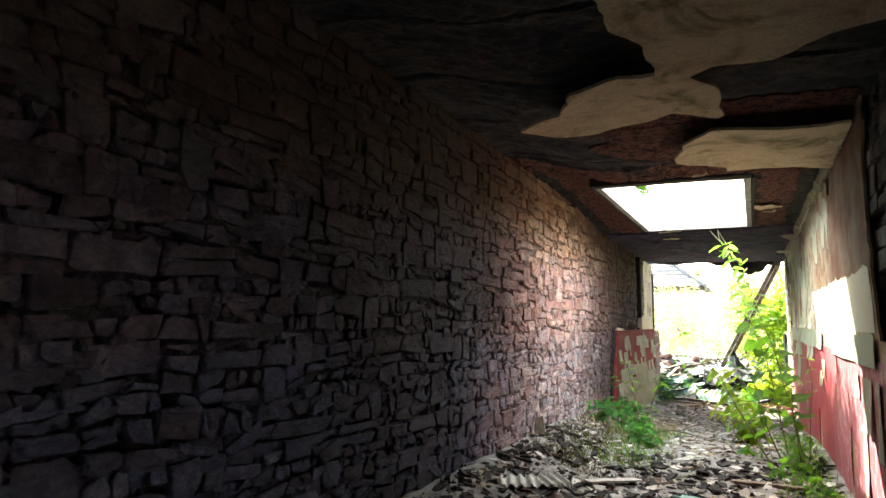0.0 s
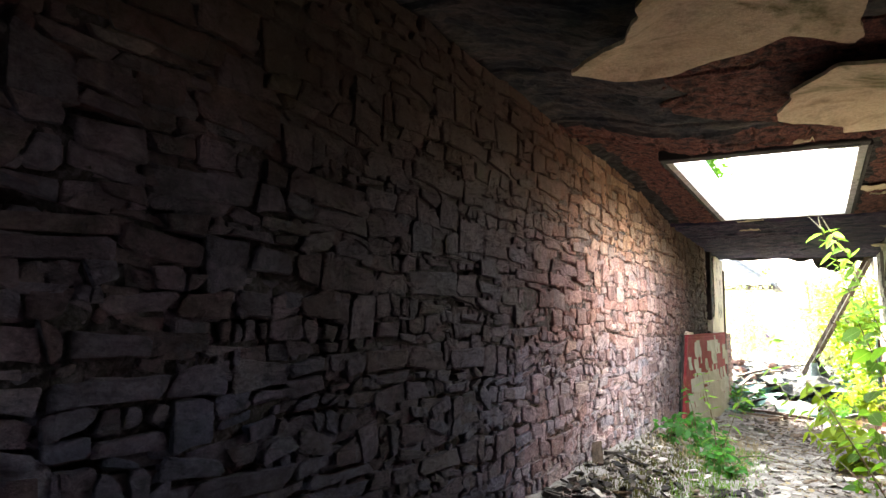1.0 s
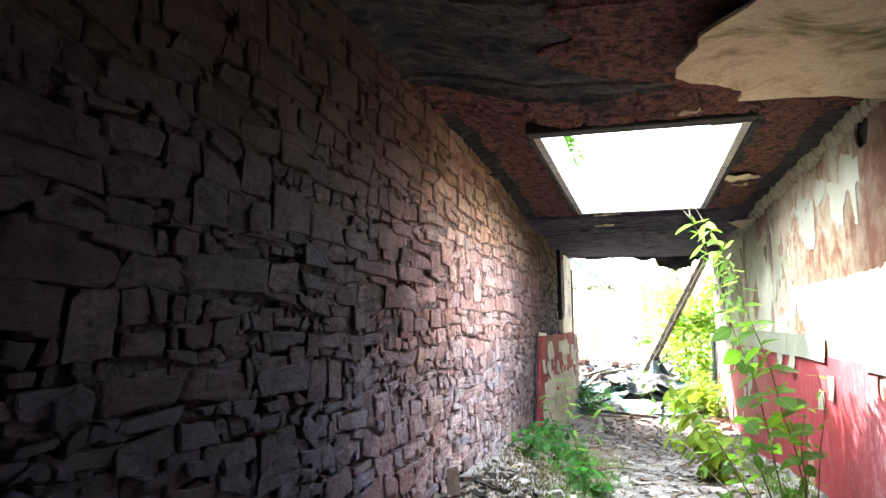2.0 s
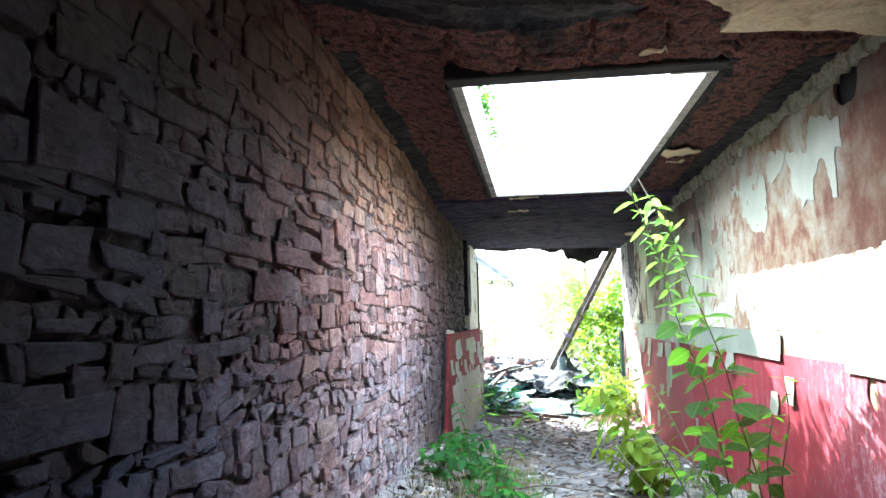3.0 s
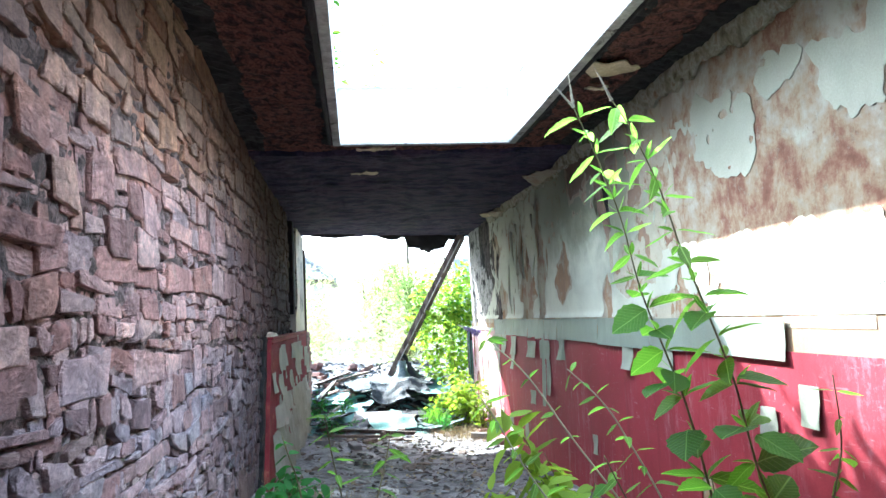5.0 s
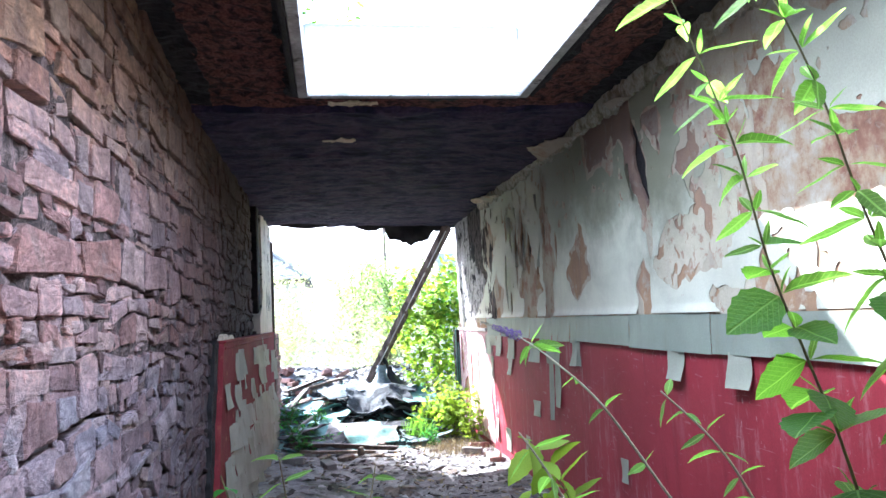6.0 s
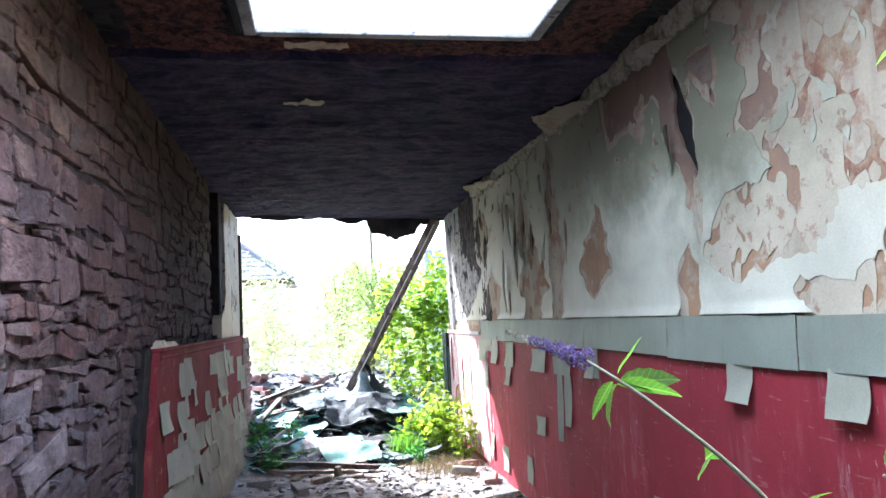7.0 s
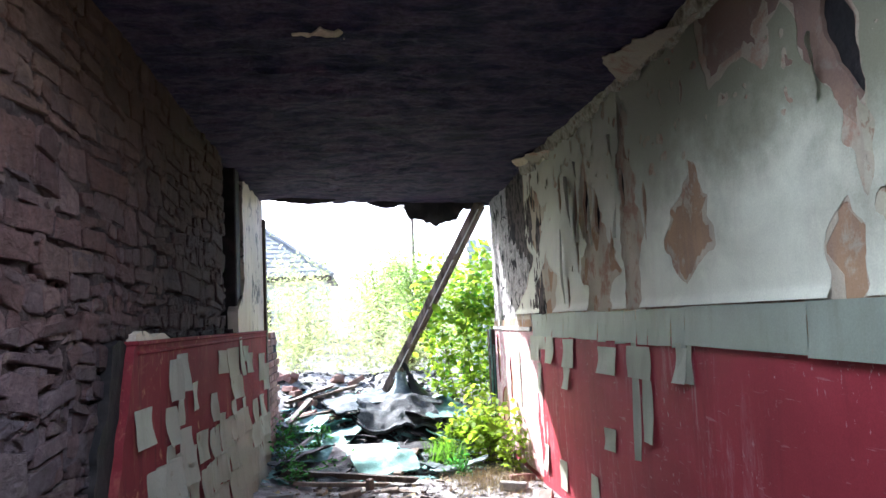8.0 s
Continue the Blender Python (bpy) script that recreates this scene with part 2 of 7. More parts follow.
    bsdf.inputs["Specular IOR Level"].default_value = gloss
    h = math_node(nt, "SUBTRACT", math_node(nt, "ADD", math_node(nt, "MULTIPLY", fine, 0.25), cloud), math_node(nt, "MULTIPLY", chip, 0.5))
    bump(nt, bsdf, h, 0.6, 0.004)
    return m


def leaf_material(name, col, light, rough=0.6, veined=False):
    """A leaf that lets part of the light through."""
    m, nt, bsdf = nodes_of(name)
    vec = object_coords(nt)
    rv = random_value(nt)
    c = ramp(nt, rv, [(0.0, tuple(v * 0.7 for v in col)), (0.5, col), (1.0, tuple(v * 1.35 for v in col))])
    c = mix(nt, 1.0, c, ramp(nt, noise_node(nt, vec, 45.0, 4.0, 0.6), [(0.3, (0.8,) * 3), (0.7, (1.15,) * 3)]), "MULTIPLY")
    if veined:                                    # midrib and side veins of one leaf, laid along x
        sep = nt.nodes.new("ShaderNodeSeparateXYZ")
        nt.links.new(vec, sep.inputs[0])
        across = math_node(nt, "ABSOLUTE", sep.outputs["Y"])
        rib = math_node(nt, "SUBTRACT", 1.0, smooth_mask(nt, across, 0.006, 0.022))
        wave = math_node(nt, "SINE", math_node(nt, "MULTIPLY", math_node(nt, "SUBTRACT", sep.outputs["X"], math_node(nt, "MULTIPLY", across, 0.9)), 62.0))
        side = math_node(nt, "MULTIPLY", smooth_mask(nt, wave, 0.8, 1.0), 0.45)
        veins = math_node(nt, "MAXIMUM", rib, side)
        c = mix(nt, math_node(nt, "MULTIPLY", veins, 0.6), c, tuple(min(0.8, 2.0 * v + 0.06) for v in col))
        bump(nt, bsdf, math_node(nt, "SUBTRACT", noise_node(nt, vec, 14.0, 3.0, 0.5), veins), 0.5, 0.02)
    nt.links.new(c, bsdf.inputs["Base Color"])
    bsdf.inputs["Roughness"].default_value = rough
    bsdf.inputs["Specular IOR Level"].default_value = 0.2 if rough < 0.7 else 0.1
    tr = nt.nodes.new("ShaderNodeBsdfTranslucent")
    lit = mix(nt, 1.0, c, tuple(light), "MULTIPLY")
    nt.links.new(lit, tr.inputs["Color"])
    mx = nt.nodes.new("ShaderNodeMixShader")
    mx.inputs[0].default_value = 0.5
    nt.links.new(bsdf.outputs[0], mx.inputs[1])
    nt.links.new(tr.outputs[0], mx.inputs[2])
    nt.links.new(mx.outputs[0], nt.nodes["Material Output"].inputs["Surface"])
    return m


def washed_material():
    """Bare plaster under the rooflight, washed by rain into soft pale runs and tan clouds."""
    m, nt, bsdf = nodes_of("rain_washed_plaster")
    vec = object_coords(nt)
    cloud = noise_node(nt, vec, 3.1, 9.0, 0.70, 0.15)
    runs = noise_node(nt, object_coords(nt, (1, 1, 0.45)), 12.0, 9.0, 0.75, 0.1)
    both = math_node(nt, "ADD", math_node(nt, "MULTIPLY", cloud, 0.74), math_node(nt, "MULTIPLY", runs, 0.26))
    col = ramp(nt, both, [(0.37, (0.155, 0.072, 0.050)), (0.44, (0.235, 0.125, 0.085)), (0.50, (0.33, 0.245, 0.165)), (0.54, (0.36, 0.305, 0.235)), (0.60, (0.43, 0.40, 0.33))])
    fleck = smooth_mask(nt, noise_node(nt, vec, 21.0, 9.0, 0.75, 0.4), 0.55, 0.63)
    col = mix(nt, math_node(nt, "MULTIPLY", fleck, 0.32), col, (0.42, 0.37, 0.30))
    sep = nt.nodes.new("ShaderNodeSeparateXYZ")
    nt.links.new(world_coords(nt), sep.inputs[0])
    near_brown = math_node(nt, "SUBTRACT", 1.0, smooth_mask(nt, math_node(nt, "ADD", sep.outputs["Y"], math_node(nt, "MULTIPLY", cloud, 0.9)), 6.7, 7.5))
    col = mix(nt, math_node(nt, "MULTIPLY", near_brown, 0.6), col, (0.115, 0.05, 0.038))      # dark red-brown towards the near end
    pit = smooth_mask(nt, noise_node(nt, vec, 34.0, 9.0, 0.7), 0.62, 0.68)
    col = mix(nt, math_node(nt, "MULTIPLY", pit, 0.6), col, (0.17, 0.095, 0.07))
    nt.links.new(col, bsdf.inputs["Base Color"])
    bsdf.inputs["Roughness"].default_value = 0.92
    bsdf.inputs["Specular IOR Level"].default_value = 0.1
    bump(nt, bsdf, math_node(nt, "ADD", runs, fleck), 0.6, 0.003)
    return m


WASHED = washed_material()
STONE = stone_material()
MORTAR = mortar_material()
CHAR_STONE = surface("charred_stone", [(0.03, 0.028, 0.028), (0.075, 0.068, 0.066), (0.19, 0.17, 0.16)], 7, 60, 0.9, 0.014, per_piece=0.5)
# pale so that sunlight on the burnt end is in the colour
SUNLIT_PLASTER = surface("sunlit_pale_plaster", [(0.10, 0.092, 0.09), (0.36, 0.335, 0.32), (0.55, 0.51, 0.48), (0.22, 0.20, 0.19)], 13, 50, 0.95, 0.045, stretch=(1, 1, 0.75), grain=0.6, stain=(0.022, 0.02, 0.022), stain_scale=7.0, stain_at=(0.52, 0.60))
SCORCHED = surface("scorched_plaster", [(0.012, 0.011, 0.011), (0.035, 0.03, 0.028), (0.15, 0.12, 0.11), (0.025, 0.021, 0.02)], 14, 55, 0.95, 0.045, stretch=(1, 1, 0.7), grain=0.7, stain=(0.02, 0.02, 0.022), stain_scale=1.2, stain_at=(0.55, 0.68))
CHAR = surface("charred_timber", [(0.007, 0.007, 0.009), (0.015, 0.013, 0.014), (0.034, 0.028, 0.028)], 6, 50, 0.8, 0.008)
BARE = paint_material("bare_plaster", (0.42, 0.27, 0.165), (0.47, 0.40, 0.30), (0.27, 0.19, 0.155), chips=(0.52, 0.62), rough=0.92, chip_scale=6.0, gloss=0.1, smoke_shade=0.78, smoke_shade_tint=(0.115, 0.08, 0.075))
OLD_CREAM = paint_material("old_yellowish_cream", (0.60, 0.54, 0.41), (0.40, 0.27, 0.20), (0.48, 0.43, 0.34), chips=(0.56, 0.62), rough=0.85, chip_scale=16.0, gloss=0.1, smoke_shade=0.7)
UNDERCOAT = paint_material("grey_brown_undercoat", (0.53, 0.46, 0.345), (0.39, 0.245, 0.175), (0.33, 0.28, 0.23), chips=(0.50, 0.60), rough=0.9, chip_scale=6.0, gloss=0.1, smoke_shade=0.5, smoke_shade_tint=(0.15, 0.12, 0.10))
CREAM = paint_material("cream_wall_paint", (0.665, 0.66, 0.53), (0.46, 0.33, 0.25), (0.58, 0.55, 0.45), chips=(0.69, 0.72), smoke_shade=0.86)
BAND = paint_material("sage_border_paint", (0.275, 0.305, 0.25), (0.25, 0.225, 0.17), (0.20, 0.215, 0.165), chips=(0.66, 0.71), chip_scale=8.0, scuff=0.4, rough=0.5, gloss=0.35)
RED = paint_material("oxblood_gloss_paint", (0.34, 0.042, 0.058), (0.58, 0.45, 0.45), (0.20, 0.027, 0.038), chips=(0.68, 0.73), rough=0.6, chip_scale=18.0, gloss=0.12, scuff=0.3, bloom=(0.56, 0.44, 0.50))
SUNLIT_RED = paint_material("sunlit_faded_red_paint", (0.58, 0.36, 0.36), (0.72, 0.66, 0.62), (0.40, 0.16, 0.17), chips=(0.54, 0.6), rough=0.85, chip_scale=12.0, gloss=0.06, scuff=0.9)
CHIP = paint_material("sage_tile_paint", (0.40, 0.405, 0.32), (0.32, 0.27, 0.20), (0.27, 0.27, 0.20), chips=(0.7, 0.75))
SOOTY_RED = paint_material("sooty_oxblood_paint", (0.20, 0.032, 0.04), (0.36, 0.16, 0.10), (0.045, 0.018, 0.022), chips=(0.62, 0.68), rough=0.75, chip_scale=7.0, gloss=0.06, scuff=0.5)
TILE_GREY = paint_material("dull_grey_green_paint", (0.33, 0.335, 0.28), (0.22, 0.17, 0.13), (0.20, 0.195, 0.16), chips=(0.6, 0.68))
REMNANT = paint_material("scorched_cream_plaster", (0.60, 0.53, 0.44), (0.05, 0.045, 0.045), (0.34, 0.25, 0.13), chips=(0.54, 0.62), chip_scale=4.5)
FIBRE = surface("burnt_straw_board", [(0.013, 0.011, 0.013), (0.065, 0.031, 0.028), (0.21, 0.082, 0.066), (0.045, 0.023, 0.021)], 19, 90, 0.95, 0.035, grain=0.95, stain=(0.016, 0.015, 0.018), stain_scale=1.3, stain_at=(0.56, 0.72))
SOOT_BOARD = surface("sooty_ceiling_board", [(0.005, 0.006, 0.020), (0.015, 0.014, 0.046), (0.060, 0.038, 0.072), (0.012, 0.011, 0.038)], 4.5, 42, 0.85, 0.03, stretch=(0.9, 1.1, 1), grain=0.7, stain=(0.10, 0.098, 0.105), stain_scale=3.2, stain_at=(0.66, 0.78))
NEAR_SOOT = surface("charred_board_near_the_door", [(0.008, 0.012, 0.018), (0.022, 0.028, 0.037), (0.075, 0.062, 0.060), (0.016, 0.020, 0.027)], 5, 45, 0.85, 0.02, stretch=(0.8, 1.15, 1), grain=0.7, stain=(0.11, 0.10, 0.095), stain_scale=4.0, stain_at=(0.66, 0.76))
FLAKE = surface("hanging_ceiling_plaster", [(0.32, 0.245, 0.16), (0.55, 0.44, 0.30), (0.62, 0.52, 0.37), (0.42, 0.33, 0.225)], 4.5, 60, 0.9, 0.008, grain=0.35, stain=(0.12, 0.125, 0.05), stain_scale=1.7, stain_at=(0.56, 0.7))
COVE = surface("mouldy_cove_plaster", [(0.12, 0.10, 0.07), (0.28, 0.25, 0.18), (0.44, 0.41, 0.33), (0.26, 0.17, 0.11)], 13, 60, 0.95, 0.012)
KERB = surface("weathered_grey_kerb", [(0.20, 0.195, 0.19), (0.33, 0.325, 0.315), (0.43, 0.42, 0.41)], 7, 60, 0.85, 0.004, grain=0.4, stain=(0.05, 0.045, 0.04), stain_scale=5.0, stain_at=(0.6, 0.66))
WHITE_WOOD = surface("flaking_white_timber", [(0.50, 0.49, 0.46), (0.64, 0.63, 0.60), (0.40, 0.37, 0.33)], 9, 70, 0.75, 0.003, stretch=(1, 1, 1), grain=0.3)
OLD_WOOD = surface("weathered_timber", [(0.09, 0.065, 0.05), (0.17, 0.13, 0.10), (0.24, 0.19, 0.155)], 9, 60, 0.85, 0.004, stretch=(3, 3, 0.4), per_piece=0.3)
RAIL_WOOD = surface("rusty_brown_rail", [(0.05, 0.035, 0.027), (0.14, 0.10, 0.08), (0.29, 0.225, 0.19)], 8, 50, 0.85, 0.006, stretch=(2, 2, 0.5))
DARK_WOOD = surface("dark_wet_timber", [(0.035, 0.025, 0.02), (0.075, 0.052, 0.04), (0.14, 0.10, 0.075)], 10, 60, 0.7, 0.005, stretch=(2, 2, 0.6))
SOIL = surface("trodden_soil", [(0.105, 0.10, 0.098), (0.22, 0.208, 0.204), (0.35, 0.335, 0.33), (0.15, 0.142, 0.14)], 5, 80, 0.95, 0.015, grain=0.55, stain=(0.055, 0.07, 0.03), stain_scale=1.1, stain_at=(0.56, 0.7))
CHIPS = surface("slate_and_plaster_chips", [(0.07, 0.06, 0.055), (0.155, 0.135, 0.122), (0.28, 0.255, 0.235)], 8, 60, 0.8, 0.004, per_piece=0.7)
DARK_CHIPS = surface("wet_slate_and_rubble", [(0.04, 0.04, 0.042), (0.09, 0.082, 0.078), (0.19, 0.165, 0.15)], 8, 60, 0.7, 0.004, per_piece=0.7)
PALE = surface("pale_board", [(0.42, 0.40, 0.38), (0.55, 0.53, 0.50), (0.34, 0.31, 0.29)], 5, 60, 0.8, 0.003, per_piece=0.25)
TEAL = surface("pale_green_roof_board", [(0.09, 0.23, 0.21), (0.19, 0.37, 0.34), (0.36, 0.50, 0.47)], 4, 50, 0.7, 0.004, per_piece=0.2)
FELT = surface("grey_roofing_felt", [(0.035, 0.046, 0.052), (0.085, 0.11, 0.12), (0.19, 0.235, 0.25)], 7, 90, 0.7, 0.014)
PALE_FELT = surface("bleached_blue_grey_felt", [(0.13, 0.17, 0.18), (0.30, 0.37, 0.37), (0.48, 0.55, 0.54)], 8, 80, 0.75, 0.015, grain=0.5)
DARK_FELT = surface("gritty_dark_felt", [(0.018, 0.022, 0.026), (0.045, 0.055, 0.062), (0.15, 0.18, 0.19)], 11, 70, 0.65, 0.02, grain=0.7)
BLACK_FELT = surface("black_roofing_felt", [(0.008, 0.008, 0.009), (0.018, 0.018, 0.02), (0.035, 0.035, 0.038)], 5, 80, 0.6, 0.006)
BRICK = surface("red_brick", [(0.17, 0.085, 0.068), (0.26, 0.145, 0.12), (0.34, 0.22, 0.18)], 8, 70, 0.9, 0.005, per_piece=0.3)
BLOCK = surface("grey_concrete_block", [(0.16, 0.15, 0.14), (0.26, 0.245, 0.23)], 7, 60, 0.9, 0.006)
ROOF = surface("grey_concrete_roof_tile", [(0.20, 0.20, 0.20), (0.25, 0.25, 0.247), (0.31, 0.308, 0.30)], 3, 30, 0.95, 0.006, per_piece=0.2)
RENDER = surface("pale_house_render", [(0.62, 0.60, 0.56), (0.72, 0.70, 0.66)], 2, 50, 0.9, 0.004)
GLASS = surface("dark_window_glass", [(0.03, 0.035, 0.04), (0.05, 0.055, 0.06)], 2, 20, 0.08, 0.0005, grain=0.05)
LEAF = leaf_material("buddleia_leaf", (0.055, 0.145, 0.03), (2.9, 2.6, 0.9))
LEAF_BIG = leaf_material("broad_buddleia_leaf", (0.055, 0.145, 0.03), (2.9, 2.6, 0.9), 0.5, True)
LEAF_TOP = leaf_material("young_buddleia_leaf", (0.14, 0.26, 0.055), (1.5, 1.7, 0.85), 0.55, True)
LEAF_LIME = leaf_material("lime_green_leaf", (0.19, 0.29, 0.04), (1.9, 1.8, 0.9))
LEAF_DARK = leaf_material("nettle_leaf", (0.045, 0.15, 0.04), (1.7, 1.9, 1.0))
# Leaves paled so that the haze and glare over the field are in the colour.
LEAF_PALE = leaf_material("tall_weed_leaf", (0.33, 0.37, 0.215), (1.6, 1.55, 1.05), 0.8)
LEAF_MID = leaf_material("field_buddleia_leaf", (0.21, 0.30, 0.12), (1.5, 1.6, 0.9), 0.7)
GRASS = leaf_material("grass_blade", (0.10, 0.21, 0.035), (1.6, 1.7, 0.8))
MOSS = leaf_material("moss_and_litter", (0.085, 0.085, 0.035), (1.2, 1.2, 0.9), 0.8)
STRAW = surface("dry_grass_stem", [(0.30, 0.24, 0.13), (0.42, 0.35, 0.20)], 20, 80, 0.8, 0.001, per_piece=0.3)
STEM = surface("green_brown_stem", [(0.10, 0.075, 0.045), (0.15, 0.14, 0.06)], 12, 80, 0.7, 0.001)
PALE_STEM = surface("pale_woody_stem", [(0.30, 0.27, 0.20), (0.40, 0.37, 0.28)], 12, 80, 0.7, 0.001)
PURPLE = leaf_material("buddleia_flower", (0.20, 0.15, 0.30), (1.2, 1.1, 1.3), 0.75)
FADED = leaf_material("faded_flower", (0.36, 0.34, 0.30), (1.1, 1.1, 1.0), 0.8)
DARK_LINE = surface("black_line", [(0.02, 0.02, 0.02), (0.035, 0.035, 0.035)], 10, 50, 0.5, 0.0005)
# ---------------------------------------------------------------- building helpers
LEFT, RIGHT, CEIL = -1.86, 0.57, 2.64           # wall faces and ceiling
SKY_X0, SKY_X1, SKY_Y0, SKY_Y1 = -1.22, -0.015, 6.36, 9.61   # skylight opening
N = noise.noise


def smooth(a, b, v):
    u = min(1.0, max(0.0, (v - a) / (b - a)))
    return u * u * (3 - 2 * u)


def mesh_of(name, bm, material, shade=False):
    me = bpy.data.meshes.new(name)
    bm.to_mesh(me)
    bm.free()
    me.materials.append(material)
    if shade:
        me.polygons.foreach_set("use_smooth", [True] * len(me.polygons))
    return me


def raw_mesh(name, verts, faces, material, shade=False):
    me = bpy.data.meshes.new(name)
    me.from_pydata(verts, [], faces)
    me.materials.append(material)
    if shade:
        me.polygons.foreach_set("use_smooth", [True] * len(me.polygons))
    me.update()
    return me


def attach(ob, parent, label="", kind=""):
    if parent is not None:
        ob.parent = parent
        ob.matrix_parent_inverse = parent.matrix_basis.inverted()
    return tagged(ob, label=label, kind=kind)


def part(name, bm, material, parent, label="", shade=False):
    """One bmesh, in the world's metres, as one mesh under a thing or a part."""
    return attach(new(name, mesh_of(name, bm, material, shade)), parent, label)


def raw_part(name, verts, faces, material, parent, label="", shade=False, kind=""):
    return attach(new(name, raw_mesh(name, verts, faces, material, shade)), parent, label, kind)


def thing(name, at, label, category, group="", kind=""):
    ob = new(name)
    ob.empty_display_size = 0.1
    ob.matrix_basis = Matrix.Translation(at)
    return tagged(ob, label, category, group, kind)


def box(bm, lo, hi, bevel=0.0, m=None):
    lo, hi = Vector(lo), Vector(hi)
    mat = Matrix.Translation((lo + hi) / 2) @ Matrix.Diagonal((*(hi - lo), 1))
    made = bmesh.ops.create_cube(bm, size=1.0, matrix=(m @ mat) if m else mat)
    if bevel:
        es = list({e for v in made["verts"] for e in v.link_edges})
        bmesh.ops.bevel(bm, geom=es, offset=bevel, segments=1, affect="EDGES", profile=0.5)
    return bm


def tube(bm, pts, r0, r1, sides=6):
    """A tapering round bar along a line of points, closed at its ends."""
    pts = [Vector(p) for p in pts]
    rings = []
    for i, p in enumerate(pts):
        way = (pts[min(i + 1, len(pts) - 1)] - pts[max(i - 1, 0)]).normalized()
        side = way.cross(Vector((0.31, 0.22, 0.92))).normalized()
        up = way.cross(side)
        r = r0 + (r1 - r0) * i / max(1, len(pts) - 1)
        rings.append([bm.verts.new(p + r * (math.cos(a) * side + math.sin(a) * up)) for a in [2 * math.pi * k / sides for k in range(sides)]])
    for a, b in zip(rings, rings[1:]):
        for k in range(sides):
            bm.faces.new((a[k], a[(k + 1) % sides], b[(k + 1) % sides], b[k]))
    bm.faces.new(rings[0][::-1])
    bm.faces.new(rings[-1])
    return bm


def bend(points, steps=6):
    """A smooth line through a few points."""
    pts = [Vector(p) for p in points]
    if len(pts) < 3:
        return [pts[0].lerp(pts[-1], i / steps) for i in range(steps + 1)]
    line = []
    for i in range(len(pts) - 1):
        p0, p1, p2, p3 = pts[max(i - 1, 0)], pts[i], pts[i + 1], pts[min(i + 2, len(pts) - 1)]
        for k in range(steps):
            t = k / steps
            line.append(0.5 * (2 * p1 + (p2 - p0) * t + (2 * p0 - 5 * p1 + 4 * p2 - p3) * t * t + (3 * p1 - p0 - 3 * p2 + p3) * t ** 3))
    line.append(pts[-1])
    return line


def torn_sheet(field, u0, u1, v0, v1, step, place, thick=0.003, back=None):
    """A sheet kept where field(u, v) is above 0, cut along the exact outline, with its thickness shown at the torn edges.
    place(u, v, f) gives the point in the world; back(point) the point behind it."""
    nu, nv = max(1, round((u1 - u0) / step)), max(1, round((v1 - v0) / step))
    us = [u0 + (u1 - u0) * i / nu for i in range(nu + 1)]
    vs = [v0 + (v1 - v0) * j / nv for j in range(nv + 1)]
    F = [[field(u, v) for v in vs] for u in us]
    verts, faces, index = [], [], {}

    def corner(i, j):
        if (i, j) not in index:
            index[i, j] = len(verts)
            verts.append(place(us[i], vs[j], F[i][j]))
        return index[i, j]

    def cut(a, b):
        key = (min(a, b), max(a, b))
        if key not in index:
            a, b = key
            fa, fb = F[a[0]][a[1]], F[b[0]][b[1]]
            t = min(0.95, max(0.05, fa / (fa - fb)))
            index[key] = len(verts)
            verts.append(place(us[a[0]] + (us[b[0]] - us[a[0]]) * t, vs[a[1]] + (vs[b[1]] - vs[a[1]]) * t, 0.0))
        return index[key]

    for i in range(nu):
        for j in range(nv):
            ring = [(i, j), (i + 1, j), (i + 1, j + 1), (i, j + 1)]
            keep = [F[a][b] > 0 for a, b in ring]
            if not any(keep):
                continue
            poly = []
            for k in range(4):
                if keep[k]:
                    poly.append(corner(*ring[k]))
                if keep[k] != keep[(k + 1) % 4]:
                    poly.append(cut(ring[k], ring[(k + 1) % 4]))
            if len(poly) > 2:
                faces.append(poly)
    if back:
        count = {}
        for f in faces:
            for a, b in zip(f, f[1:] + f[:1]):
                key = (min(a, b), max(a, b))
                count[key] = None if key in count else (a, b)
        behind = {}
        for e in [v for v in count.values() if v]:
            for k in e:
                if k not in behind:           # a rim of its own, so that the face's shading stays flat to the edge
                    behind[k] = len(verts)
                    verts += [verts[k], back(verts[k])]
            a, b = behind[e[0]], behind[e[1]]
            faces.append([b, a, a + 1, b + 1])
    return verts, faces


def ellipse(u, v, e):
    """Signed distance, roughly in metres, to an ellipse (centre u, centre v, radius u, radius v): below 0 inside."""
    a, b, ra, rb = e
    return (math.hypot((u - a) / ra, (v - b) / rb) - 1.0) * min(ra, rb)


def within(u, v, poly):
    """Distance to the outline of a polygon, above 0 inside it."""
    inside, best = False, 9.0
    for (a, b), (c, d) in zip(poly, poly[1:] + poly[:1]):
        if (b > v) != (d > v) and u < (c - a) * (v - b) / (d - b) + a:
            inside = not inside
        t = min(1.0, max(0.0, ((u - a) * (c - a) + (v - b) * (d - b)) / ((c - a) ** 2 + (d - b) ** 2)))
        best = min(best, math.hypot(u - a - t * (c - a), v - b - t * (d - b)))
    return best if inside else -best


